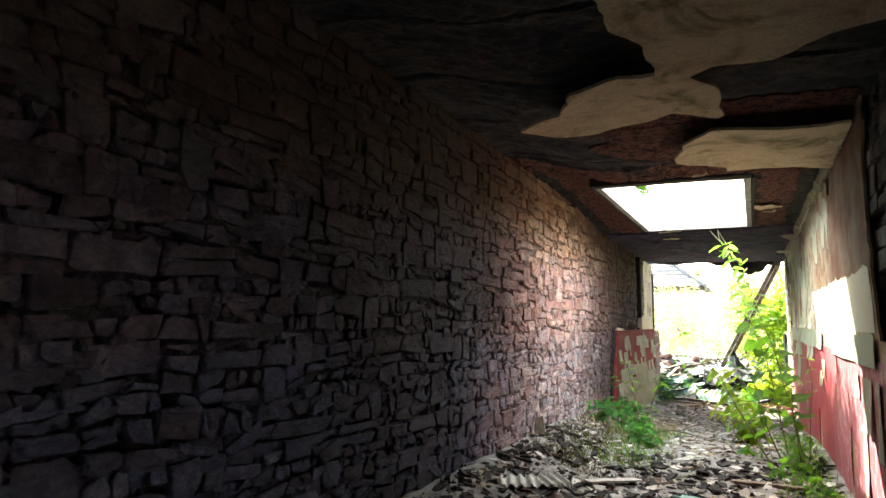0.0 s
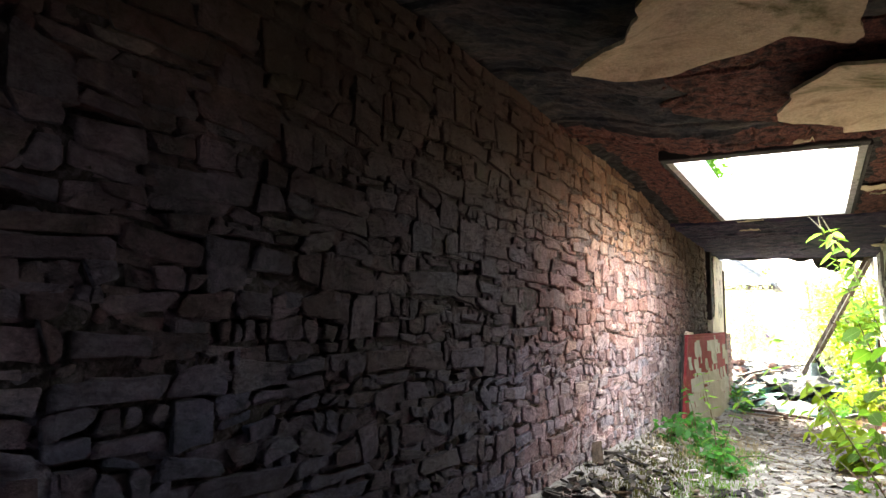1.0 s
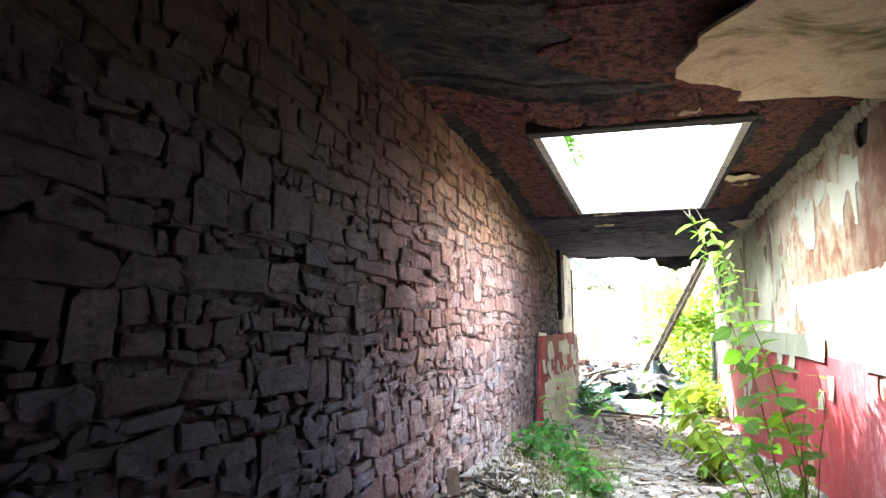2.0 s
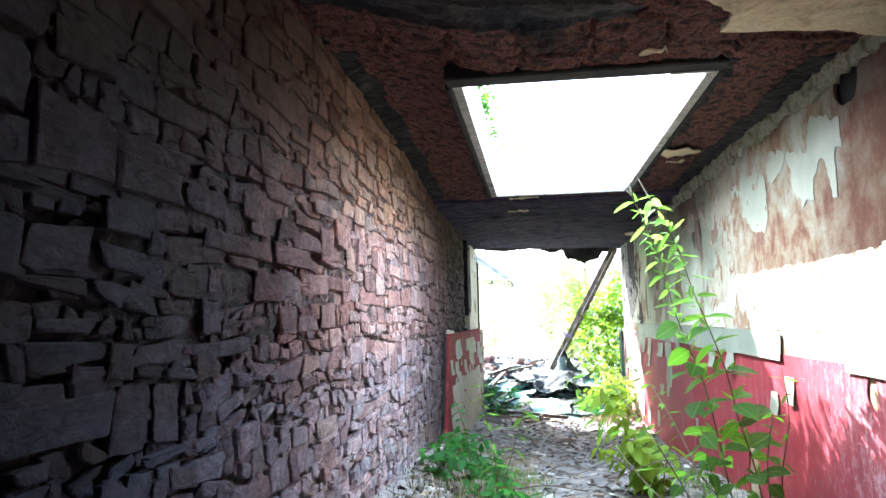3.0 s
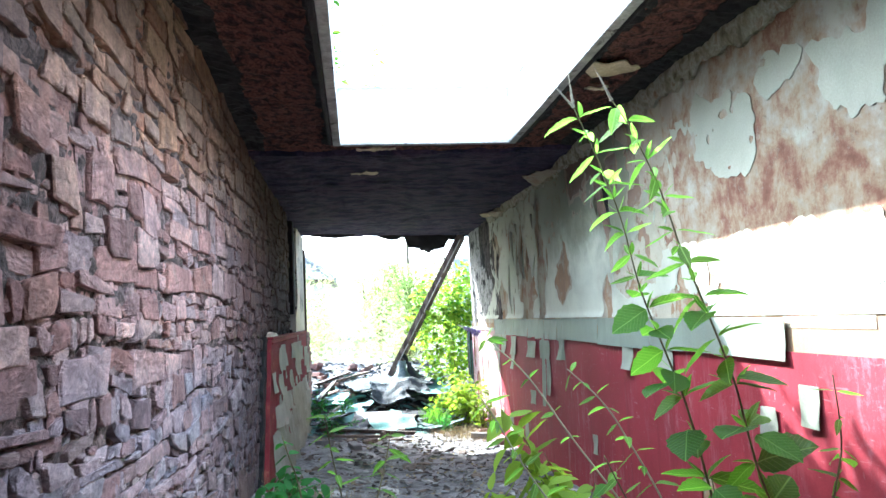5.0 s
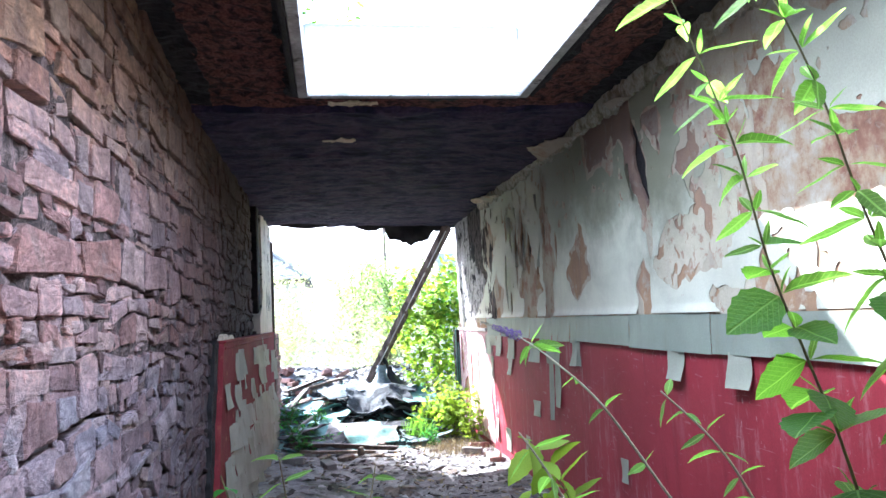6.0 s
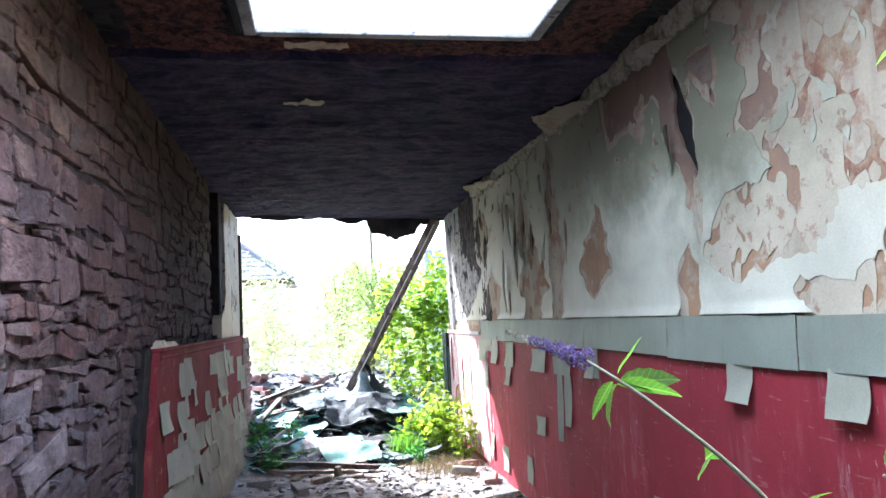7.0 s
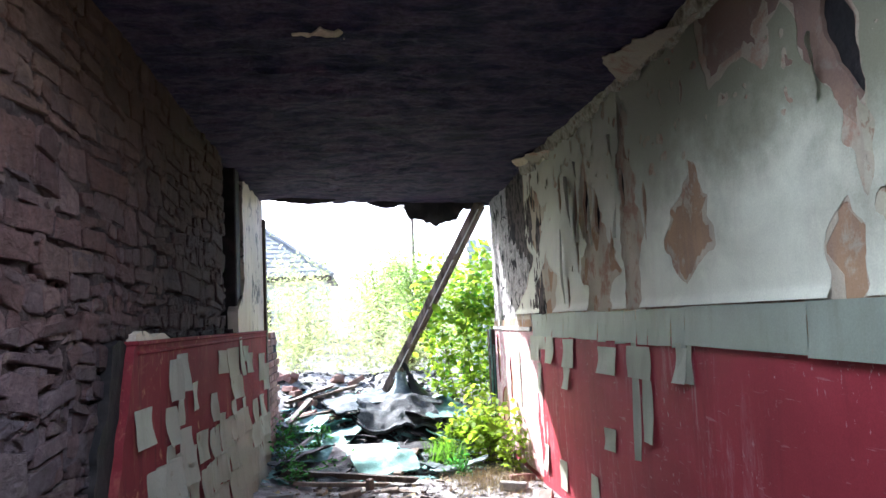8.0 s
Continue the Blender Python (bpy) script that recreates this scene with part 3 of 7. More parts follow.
def ground_z(x, y):
    """The ground: trodden soil with a bank along the stone wall, the heap past the open end, the rough field behind."""
    z = 0.18 - 0.23 * smooth(6.8, 12.0, y)
    z += 0.24 * smooth(-1.0, -1.85, x) * (1 - 0.75 * smooth(9.6, 11.2, y)) if x > -2.2 else 0
    z += 0.05 * smooth(0.2, 0.6, x) * (1 - smooth(9, 11, y))
    heap = smooth(14.3, 17.2, y + 0.35 * N((x * 0.9, y * 0.9, 5)))
    z += 0.62 * heap * (1 - 0.25 * smooth(0.0, 1.2, x))
    z += 0.10 * heap * (1 - smooth(19, 24, y)) * N((x * 1.6, y * 1.6, 2))
    near = 1 - smooth(24, 60, math.hypot(x, y - 8))
    z += near * (0.022 * N((x * 3.1, y * 3.1, 1)) + 0.012 * N((x * 9, y * 9, 3)))
    z += 4.5 * smooth(55, 240, math.hypot(x, y)) + 20 * smooth(200, 900, math.hypot(x, y))
    return z
# ---------------------------------------------------------------- ground: one sheet to the horizon
def axis(dense0, dense1, step, far0, far1):
    line = [dense0 + (dense1 - dense0) * i / round((dense1 - dense0) / step) for i in range(round((dense1 - dense0) / step) + 1)]
    gap, v = step * 1.5, dense1
    while v < far1:
        v = min(far1, v + gap)
        line.append(v)
        gap *= 1.45
    gap, v = step * 1.5, dense0
    while v > far0:
        v = max(far0, v - gap)
        line.insert(0, v)
        gap *= 1.45
    return line


gx, gy = axis(-2.3, 1.2, 0.05, -1200, 1200), axis(0.5, 18.5, 0.06, -1200, 1200)
gv = [(x, y, ground_z(x, y)) for y in gy for x in gx]
gf = [(j * len(gx) + i, j * len(gx) + i + 1, (j + 1) * len(gx) + i + 1, (j + 1) * len(gx) + i) for j in range(len(gy) - 1) for i in range(len(gx) - 1)]
ground = tagged(new("ground", raw_mesh("ground", gv, gf, SOIL, True)), "damp trodden brown soil with moss and grit", "ground", kind="structure")

# ---------------------------------------------------------------- stone wall: core, mortar, stones
wall_left = thing("wall_left", (LEFT - 0.25, 6.0, 0.0), "rough pinkish-grey rubble stone wall with deep open joints", "wall", kind="structure")
core = bmesh.new()
box(core, (LEFT - 0.55, -4.4, -0.6), (LEFT - 0.12, 14.62, CEIL + 0.28))
# core coloured black so the gap by the plaster reads as shade
part("core", core, CHAR, wall_left)


def mortar_at(u, v, f):
    return (LEFT - 0.016 - 0.030 * smooth(0.0, 0.35, N((u * 3.4, v * 4.2, 3)) + 0.6 * N((u * 9, v * 11, 4))) - 0.004 * smooth(6.2, 4.4, u) - 0.012 * smooth(1.3, 1.1, v) + 0.014 * N((u * 13, v * 19, 8)) + 0.011 * N((u * 29, v * 35, 5)), u, v)


mv, mf = torn_sheet(lambda u, v: 1.0 if v < 1.3 else 12.9 + 0.1 * N((v * 4, 2, 1)) - u, -2.0, 14.55, -0.1, CEIL + 0.2, 0.022, mortar_at)
raw_part("mortar_bed", mv, mf, MORTAR, wall_left, "dark crumbling mortar", True)


def warp(u, v):
    """Bends the courses out of true."""
    return (u + 0.03 * N((u * 3.1, v * 3.1, 21)) + 0.010 * N((u * 9, v * 9, 24)) + 0.008 * N((u * 27, v * 27, 27)), v + 0.024 * N((u * 3.1, v * 3.1, 31)) + 0.012 * N((u * 9, v * 9, 34)) + 0.007 * N((u * 27, v * 27, 37)))


def stone_shape(quad, face_x, away, rng, depth=0.07):
    """A roughly squared block with knocked corners, worn arrises and a hewn face. quad: four corners (along, up), anticlockwise; away: the way its face looks along x."""
    quad = [warp(*q) for q in quad]
    cu, cv = sum(q[0] for q in quad) / 4, sum(q[1] for q in quad) / 4
    w = max(q[0] for q in quad) - min(q[0] for q in quad)
    h = max(q[1] for q in quad) - min(q[1] for q in quad)
    small = min(w, h)
    ring = []
    for k in range(4):
        a, b, z_ = quad[k], quad[(k + 1) % 4], quad[k - 1]
        knock = min(0.4, rng.choice((0.03, 0.05, 0.08, 0.14, 0.26, 0.45)) * 0.09 / small)
        for c, e in ((z_, 0.7), (b, 1.0)):
            t = knock * small / max(small, math.hypot(c[0] - a[0], c[1] - a[1])) * e * rng.uniform(0.6, 1.3)
            ring.append((a[0] + (c[0] - a[0]) * t, a[1] + (c[1] - a[1]) * t))
        if (k % 2 == 0) == (w > h):
            for t in ((0.35, 0.68) if max(w, h) > 0.2 else (0.5,)):
                t += rng.uniform(-0.1, 0.1)
                push = rng.uniform(-0.03, 0.13)
                mu, mv_ = a[0] + (b[0] - a[0]) * t, a[1] + (b[1] - a[1]) * t
                ring.append((mu + (cu - mu) * push * min(1, h / w), mv_ + (cv - mv_) * push * min(1, w / h)))
    n = len(ring)
    tu, tv = rng.uniform(-0.03, 0.03), rng.uniform(-0.05, 0.03)
    edge = min(rng.uniform(0.002, 0.006), 0.07 * small)
    seed = rng.uniform(0, 90)
    chip = rng.randrange(n) if rng.random() < 0.45 else -9

    def face(u, v, back=0.0):
        r = tu * (u - cu) + tv * (v - cv) + 0.0045 * N((u * 13, v * 13, seed)) + 0.0015 * N((u * 37, v * 37, seed))
        return (face_x + away * (r - back), u, v)

    def inset(u, v, d):
        s = 1 - min(0.4, d / (0.5 * small))
        return cu + (u - cu) * s, cv + (v - cv) * s

    verts = [(face_x - away * depth, u, v) for u, v in ring]
    rims = [edge * rng.uniform(0.8, 1.8) + (0.010 if abs(k - chip) < 2 else 0.0) for k in range(n)]
    verts += [face(u, v, rims[k]) for k, (u, v) in enumerate(ring)]
    verts += [face(u, v, rims[k]) for k, (u, v) in enumerate(ring)]
    verts += [face(*inset(u, v, edge * rng.uniform(0.5, 1.4)), rims[k] * 0.12) for k, (u, v) in enumerate(ring)]
    verts += [face(*inset(u, v, edge + 0.16 * small * rng.uniform(0.5, 1.5))) for u, v in ring]
    verts.append(face(cu + rng.uniform(-0.15, 0.15) * w, cv + rng.uniform(-0.15, 0.15) * h, rng.uniform(-0.003, 0.002)))
    faces = []
    for r in (0, 2 * n, 3 * n):
        for k in range(n):
            faces.append((r + k, r + (k + 1) % n, r + n + (k + 1) % n, r + n + k))
    for k in range(n):
        faces.append((4 * n + k, 4 * n + (k + 1) % n, 5 * n))
    if away < 0:
        faces = [f[::-1] for f in faces]
    return verts, faces


def rubble(y0, y1, z0, z1, rng, keep, small=1.0):
    """Stones of an irregular coursed wall, as quads (along, up)."""
    rows, z = [], z0
    while z < z1:
        h = rng.choice((0.05, 0.06, 0.07, 0.08, 0.095, 0.11, 0.125, 0.15)) * small * rng.uniform(0.9, 1.12)
        rows.append((z, z + h))
        z += h

    def line(i, y):
        base = rows[i][0] if i < len(rows) else rows[-1][1]
        return base + 0.06 * N((y * 0.6, i * 0.5, 1)) + 0.034 * N((y * 2.1, i * 2.1, 4)) + 0.016 * N((y * 6.5, i * 2.7, 7))

    taken = {i: [] for i in range(len(rows) + 2)}
    quads = []
    for i, (a, b) in enumerate(rows):
        h, y = b - a, y0 - rng.uniform(0, 0.2)
        lean = 0.0
        while y < y1:
            hit = [t for t in taken[i] if t[0] - 0.03 < y < t[1]]
            if hit:
                y = hit[0][1]
                continue
            w = h * rng.choice((0.9, 1.3, 1.7, 2.0, 2.4, 2.8, 3.2, 3.8, 4.6)) * rng.uniform(0.85, 1.15)
            w = min(0.46 * min(1.0, 1.2 * small), max(0.07 * small, w))
            for t in taken[i]:
                if y < t[0] < y + w + 0.05:
                    w = t[0] - y
            top = i + 1
            if h < 0.12 and 0.15 < w < 0.36 and rng.random() < 0.26 and i + 1 < len(rows):
                top = i + 2
                taken[i + 1].append((y, y + w))
            nxt = rng.uniform(-0.022, 0.022) if w > 0.12 else rng.uniform(-0.01, 0.01)
            if top > i + 1:
                nxt, lean = 0.0, 0.0
            g = rng.choice((0.002, 0.004, 0.006, 0.009, 0.014))
            ya, yb = y + g, y + w - g
            q = [(ya - lean, line(i, ya) + g), (yb - nxt, line(i, yb) + g), (yb + nxt, line(top, yb) - g), (ya + lean, line(top, ya) - g)]
            hh = q[3][1] - q[0][1]
            if yb - ya > 0.045 * min(1.0, small) and hh > 0.018 and q[2][1] - q[1][1] > 0.018:
                if hh > 0.12 and rng.random() < 0.4:
                    s = rng.uniform(0.38, 0.62)
                    m0 = (q[0][0] + (q[3][0] - q[0][0]) * s, q[0][1] + (q[3][1] - q[0][1]) * s)
                    m1 = (q[1][0] + (q[2][0] - q[1][0]) * s, q[1][1] + (q[2][1] - q[1][1]) * s + rng.uniform(-0.02, 0.02))
                    quads.append([q[0], q[1], (m1[0], m1[1] - 0.005), (m0[0], m0[1] - 0.005)])
                    quads.append([(m0[0], m0[1] + 0.005), (m1[0], m1[1] + 0.005), q[2], q[3]])
                else:
                    quads.append(q)
            lean = nxt
            y += w
    return [q for q in quads if keep(sum(p[0] for p in q) / 4, sum(p[1] for p in q) / 4)]


def left_stones(y, z):
    if y > (12.86 + 0.10 * N((z * 4, 2, 1)) if z > 1.30 else 13.75) or z > CEIL + 0.2 or z < 0.0:
        return False
    return not (z < 1.27 and y > 10.75 + 0.35 * (z - 1.27))


def joined(shapes):
    verts, faces = [], []
    for v, f in shapes:
        n = len(verts)
        verts += v
        faces += [tuple(n + k for k in g) for g in f]
    return verts, faces


# the largest blocks: along, up, length, height
BLOCKS = [(5.56, 1.97, 0.34, 0.09), (5.66, 1.83, 0.20, 0.07), (5.72, 1.73, 0.42, 0.09), (5.44, 1.59, 0.28, 0.11), (5.66, 1.47, 0.17, 0.11), (6.21, 1.49, 0.26, 0.12),
          (5.92, 1.47, 0.22, 0.08), (5.28, 1.86, 0.12, 0.09), (5.20, 1.73, 0.52, 0.065), (5.22, 1.665, 0.22, 0.045), (5.07, 1.39, 0.42, 0.06), (5.91, 1.89, 0.32, 0.06),
          (6.24, 2.12, 0.38, 0.075), (6.15, 2.00, 0.26, 0.08), (6.43, 1.90, 0.19, 0.14), (6.89, 1.85, 0.20, 0.15), (7.06, 1.70, 0.24, 0.12), (7.38, 1.69, 0.27, 0.13),
          (7.86, 1.81, 0.40, 0.08), (6.42, 1.645, 0.40, 0.055), (4.97, 1.49, 0.15, 0.09), (4.50, 1.73, 0.22, 0.08), (4.51, 1.62, 0.20, 0.07), (6.65, 1.79, 0.15, 0.13)]


def crowded(q):
    """Whether a stone lies mostly where one of the largest blocks is."""
    y, z = sum(p[0] for p in q) / 4, sum(p[1] for p in q) / 4
    return any(abs(y - b[0]) < 0.5 * b[2] + 0.03 and abs(z - b[1]) < 0.5 * b[3] + 0.012 for b in BLOCKS)


rng = random.Random(41)
STONES_NEAR, STONES_FAR = [], []
for q in rubble(-2.0, 13.9, 0.0, CEIL + 0.2, rng, left_stones, 0.82):
    cy = sum(p[0] for p in q) / 4
    cz = sum(p[1] for p in q) / 4
    if crowded(q):
        continue
    turn = rng.gauss(0, 0.17 if cz < 1.15 + 0.15 * N((cy * 1.5, 3, 9)) else 0.045)      # tumbled rubble below, coursed above
    c_, s_ = math.cos(turn), math.sin(turn)
    k_ = 1 - 0.55 * abs(turn)
    q = [(cy + k_ * (c_ * (u - cy) - s_ * (v - cz)) + rng.gauss(0, 0.006), cz + k_ * (s_ * (u - cy) + c_ * (v - cz)) + rng.gauss(0, 0.006)) for u, v in q]
    shape = stone_shape(q, LEFT + rng.choice((-0.012, -0.008, -0.005, -0.003, -0.001, 0.001, 0.003)), 1, rng)
    (STONES_NEAR if 6.4 < cy < 8.9 and len(STONES_NEAR) < 300 else STONES_FAR).append(shape)
for y, z, w, h in BLOCKS:
    quad = [(y + a * w * 0.5 + rng.gauss(0, 0.012), z + b * h * 0.5 + rng.gauss(0, 0.006)) for a, b in ((-1, -1), (1, -1), (1, 1), (-1, 1))]
    STONES_FAR.append(stone_shape(quad, LEFT + rng.uniform(0.000, 0.007), 1, rng))
sv, sf = joined(STONES_FAR)
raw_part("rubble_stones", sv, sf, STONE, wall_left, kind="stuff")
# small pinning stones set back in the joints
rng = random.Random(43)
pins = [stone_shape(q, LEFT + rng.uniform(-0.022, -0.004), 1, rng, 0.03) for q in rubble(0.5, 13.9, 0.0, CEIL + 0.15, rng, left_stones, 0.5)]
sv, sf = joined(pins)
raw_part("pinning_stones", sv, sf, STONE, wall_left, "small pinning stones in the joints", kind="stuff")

# ---------------------------------------------------------------- plastered wall opposite
wall_right = thing("wall_right", (RIGHT + 0.3, 6.0, 0.0), "plastered wall with peeling cream paint over an oxblood dado", "wall", kind="structure")
core = bmesh.new()
box(core, (RIGHT + 0.09, -4.4, -0.6), (RIGHT + 0.5, 5.0, CEIL + 0.25))
box(core, (RIGHT + 0.036, 5.0, -0.6), (RIGHT + 0.5, 15.35, CEIL + 0.25))
# black core: the darkness inside slits and sockets is put into its colour
part("core", core, CHAR, wall_right)

rng = random.Random(7)
charred = []
for q in rubble(-2.0, 4.9, 0.0, CEIL + 0.05, rng, lambda y, z: True, 1.0):
    charred.append(stone_shape(q, RIGHT + 0.05 + rng.uniform(-0.02, 0.02), -1, rng))
sv, sf = joined(charred)
raw_part("charred_stones", sv, sf, CHAR_STONE, wall_right, "soot-blackened rubble stones", kind="stuff")


def char_end(y, z):
    """Above 0 where the plaster has stayed at the two burnt ends of the wall."""
    edge = 13.68 - 0.26 * math.exp(-((z - 1.80) / 0.10) ** 2) + 0.06 * N((1.3, z * 4.6, 2)) + 0.05 * N((4.0, z * 13, 6)) + 0.55 * smooth(1.65, 1.35, z)
    near = 4.45 - 0.25 * smooth(2.0, 1.4, z) + 0.16 * N((8.3, z * 3.1, 2)) + 0.06 * N((2.0, z * 11, 6))
    if z < 1.3:
        edge = 15.42
        near = 3.6 + 0.3 * N((8.3, z * 3.1, 2))
    return min(edge - y, y - near)


def tear(y, z, shape):
    """Below 0 inside an upright tear. shape: middle along the wall, top, foot, half width, where it is widest (0 top, 1 foot), lean."""
    y0, top, foot, w, mid, lean = shape
    s = (top - z) / (top - foot)
    c = min(1.0, max(0.0, s))
    p = math.log(0.5) / math.log(mid)
    y0 += 0.3 * w * N((z * 5.0, y0 * 3, 8)) + 0.12 * w * N((z * 17, y0 * 3, 3))
    w *= 1 + 0.5 * N((z * 6.5, y0 * 5, 2)) + 0.3 * N((z * 15, y0 * 5, 6))
    half = w * math.sin(math.pi * c ** p) ** (1.35 if c < mid else 0.8 if foot > 1.4 else 0.42)
    out = max(-s, s - 1, 0.0) * (top - foot)
    return max(abs(y - y0 - lean * (c - 0.5)) - half, out) if out else abs(y - y0 - lean * (c - 0.5)) - half


# slits and sockets right through the plaster
GASH = [(9.46, 2.60, 1.90, 0.05, 0.6, -0.2), (11.30, 2.20, 1.90, 0.034, 0.5, -0.02), (12.15, 2.22, 1.88, 0.035, 0.5, 0.02), (12.5, 2.33, 2.07, 0.032, 0.3, 0.04), (10.99, 2.0, 1.69, 0.014, 0.4, 0.02), (11.94, 2.30, 1.84, 0.05, 0.6, 0.04),
        (11.74, 2.08, 1.80, 0.038, 0.5, 0.02), (12.15, 1.9, 1.6, 0.028, 0.4, 0.03), (12.42, 1.6, 1.38, 0.017, 0.4, 0.0), (11.5, 1.83, 1.70, 0.022, 0.7, 0.0),
        (10.5, 2.38, 2.28, 0.013, 0.4, 0.0), (9.20, 2.27, 2.16, 0.014, 0.4, 0.0)]
SOCKETS = [(6.85, 1.665, 0.012, 0.022), (6.36, 2.52, 0.13, 0.10)]


def skin(y, z):
    """The plastered wall's own unevenness, shared by all its coats."""
    return 0.004 * N((y * 2.2, z * 2.2, 1)) + 0.0015 * N((y * 7, z * 7, 4))


def plaster_field(y, z):
    wy, wz = y + 0.03 * N((y * 9, z * 5, 1)) + 0.018 * N((y * 31, z * 21, 1)), z + 0.03 * N((y * 9, z * 9, 9))
    return min([char_end(y, z)] + [ellipse(wy, wz, e) for e in SOCKETS] + [tear(y + 0.014 * N((y * 14, z * 14, 3)), wz, e) for e in GASH])


pv, pf = torn_sheet(plaster_field, 3.0, 15.4, -0.15, CEIL + 0.02, 0.03, lambda u, v, f: (RIGHT + 0.0125 + skin(u, v), u, v), back=lambda p: (p[0] + 0.016, p[1], p[2]))
raw_part("plaster_coat", pv, pf, BARE, wall_right, "bare orange-brown plaster", True)

# bare places in the cream paint, and the remnants of paint in the barest stretch
TEARS = [(10.50, 2.05, 1.46, 0.21, 0.62, 0.10), (9.50, 1.68, 1.30, 0.10, 0.55, 0.05), (9.40, 2.02, 1.64, 0.07, 0.35, 0.0), (9.50, 2.62, 1.84, 0.10, 0.55, -0.2), (9.24, 2.46, 2.20, 0.13, 0.2, -0.06),
         (8.82, 2.60, 1.92, 0.30, 0.15, 0.15), (11.20, 2.20, 1.30, 0.15, 0.45, 0.0), (11.26, 2.56, 2.0, 0.07, 0.6, 0.0), (11.76, 2.10, 1.28, 0.30, 0.62, 0.0), (11.95, 2.42, 1.8, 0.14, 0.6, 0.05), (13.30, 2.42, 1.84, 0.26, 0.45, -0.05), (13.02, 1.86, 1.28, 0.30, 0.6, 0.1)]
STRIPPED = [(10.32, 2.52), (10.30, 2.33), (10.24, 2.22), (10.12, 2.27), (9.97, 2.28), (9.86, 2.19), (9.78, 2.22), (9.84, 2.32), (9.70, 2.36), (9.62, 2.22), (9.54, 2.22), (9.48, 2.7), (10.32, 2.7)]
HOLES = [(8.50, 1.405, 0.32, 0.075), (8.96, 1.68, 0.33, 0.17), (9.17, 1.60, 0.18, 0.09)]
WORN = [(8.62, 1.9, 0.30, 0.24), (8.2, 1.52, 0.25, 0.14), (8.3, 2.15, 0.3, 0.3)]     # places where the paint has gone in specks
REMNANTS = [[(6.79, 2.47), (6.62, 2.42), (6.45, 2.38), (6.44, 2.24), (6.53, 2.23), (6.52, 2.0), (6.60, 2.01), (6.64, 2.19), (6.69, 2.24), (6.80, 2.12), (6.80, 2.04), (6.97, 2.03), (7.05, 2.08), (7.13, 2.19), (7.15, 2.29), (7.20, 2.38), (6.88, 2.32)],
            [(7.48, 2.46), (7.21, 2.39), (7.20, 2.33), (7.29, 2.28), (7.46, 2.24), (7.54, 2.33)],
            [(8.21, 2.39), (8.02, 2.46), (7.94, 2.38), (7.72, 2.38), (7.56, 2.28), (7.56, 2.06), (7.64, 1.96), (7.88, 1.99), (8.11, 2.13), (8.42, 2.13), (8.43, 2.33)]]


def cream_field(y, z):
    wy = y + 0.035 * N((y * 4, z * 3, 1)) + 0.022 * N((y * 11, z * 6, 4)) + 0.016 * N((y * 29, z * 17, 4))
    wz = z + 0.05 * N((y * 4, z * 4, 9)) + 0.03 * N((y * 11, z * 6, 7)) + 0.022 * N((y * 29, z * 19, 2))
    f = min([char_end(y, z) - 0.05] + [ellipse(wy, wz, e) for e in HOLES] + [tear(y + 0.035 * N((y * 6, z * 5, 4)) + 0.02 * N((y * 19, z * 12, 4)), z + 0.03 * N((y * 9, z * 5, 6)), e) for e in TEARS] + [plaster_field(y, z) - 0.008, -within(y + 0.03 * N((y * 11, z * 8, 5)), z + 0.025 * N((y * 11, z * 8, 15)), STRIPPED)])
    f = min([f] + [ellipse(wy, wz, e) + 0.10 + 0.22 * N((y * 9, z * 7, 21)) + 0.14 * N((y * 23, z * 15, 3)) for e in WORN])
    # the stretch under the rooflight, where damp has taken most of the paint above shoulder height
    damp = (1.72 + 0.03 * N((y * 2.2, 3, 1))) - z - 0.025 * N((y * 5, z * 5, 9)) - 0.012 * N((y * 21, z * 19, 2))
    damp = max(damp, wy - 8.75)
    damp = max(damp, 0.12 * (N((y * 4.5, z * 3.2, 11)) + 0.7 * N((y * 10, z * 9, 2)) - 1.0 + 0.8 * smooth(7.9, 8.6, y)))
    ry, rz = y + 0.02 * N((y * 6, z * 6, 15)) + 0.022 * N((y * 21, z * 17, 5)), z + 0.016 * N((y * 6, z * 6, 25)) + 0.018 * N((y * 25, z * 19, 25))
    damp = max([damp] + [within(ry, rz, e) for e in REMNANTS])
    damp = min(damp, 0.16 * smooth(1.9, 2.0, z) * (0.42 - N((y * 9, z * 9, 44)) - 0.7 * N((y * 23, z * 23, 45))) + 0.3 * smooth(2.0, 1.9, z) + 0.10 * smooth(7.9, 6.8, y))
    damp = min(f, damp)
    return damp - 0.05 * smooth(9.3, 8.9, y) * smooth(0.10, 0.0, damp) * max(0.0, N((y * 14, z * 11, 61)) + 0.5 * N((y * 27, z * 22, 62)))


# an older coat left round the edges of each bare place
ORANGE = [(8.83, 1.76, 0.07, 0.15), (9.06, 1.79, 0.05, 0.05), (9.27, 1.63, 0.06, 0.06), (8.55, 1.40, 0.12, 0.04)]


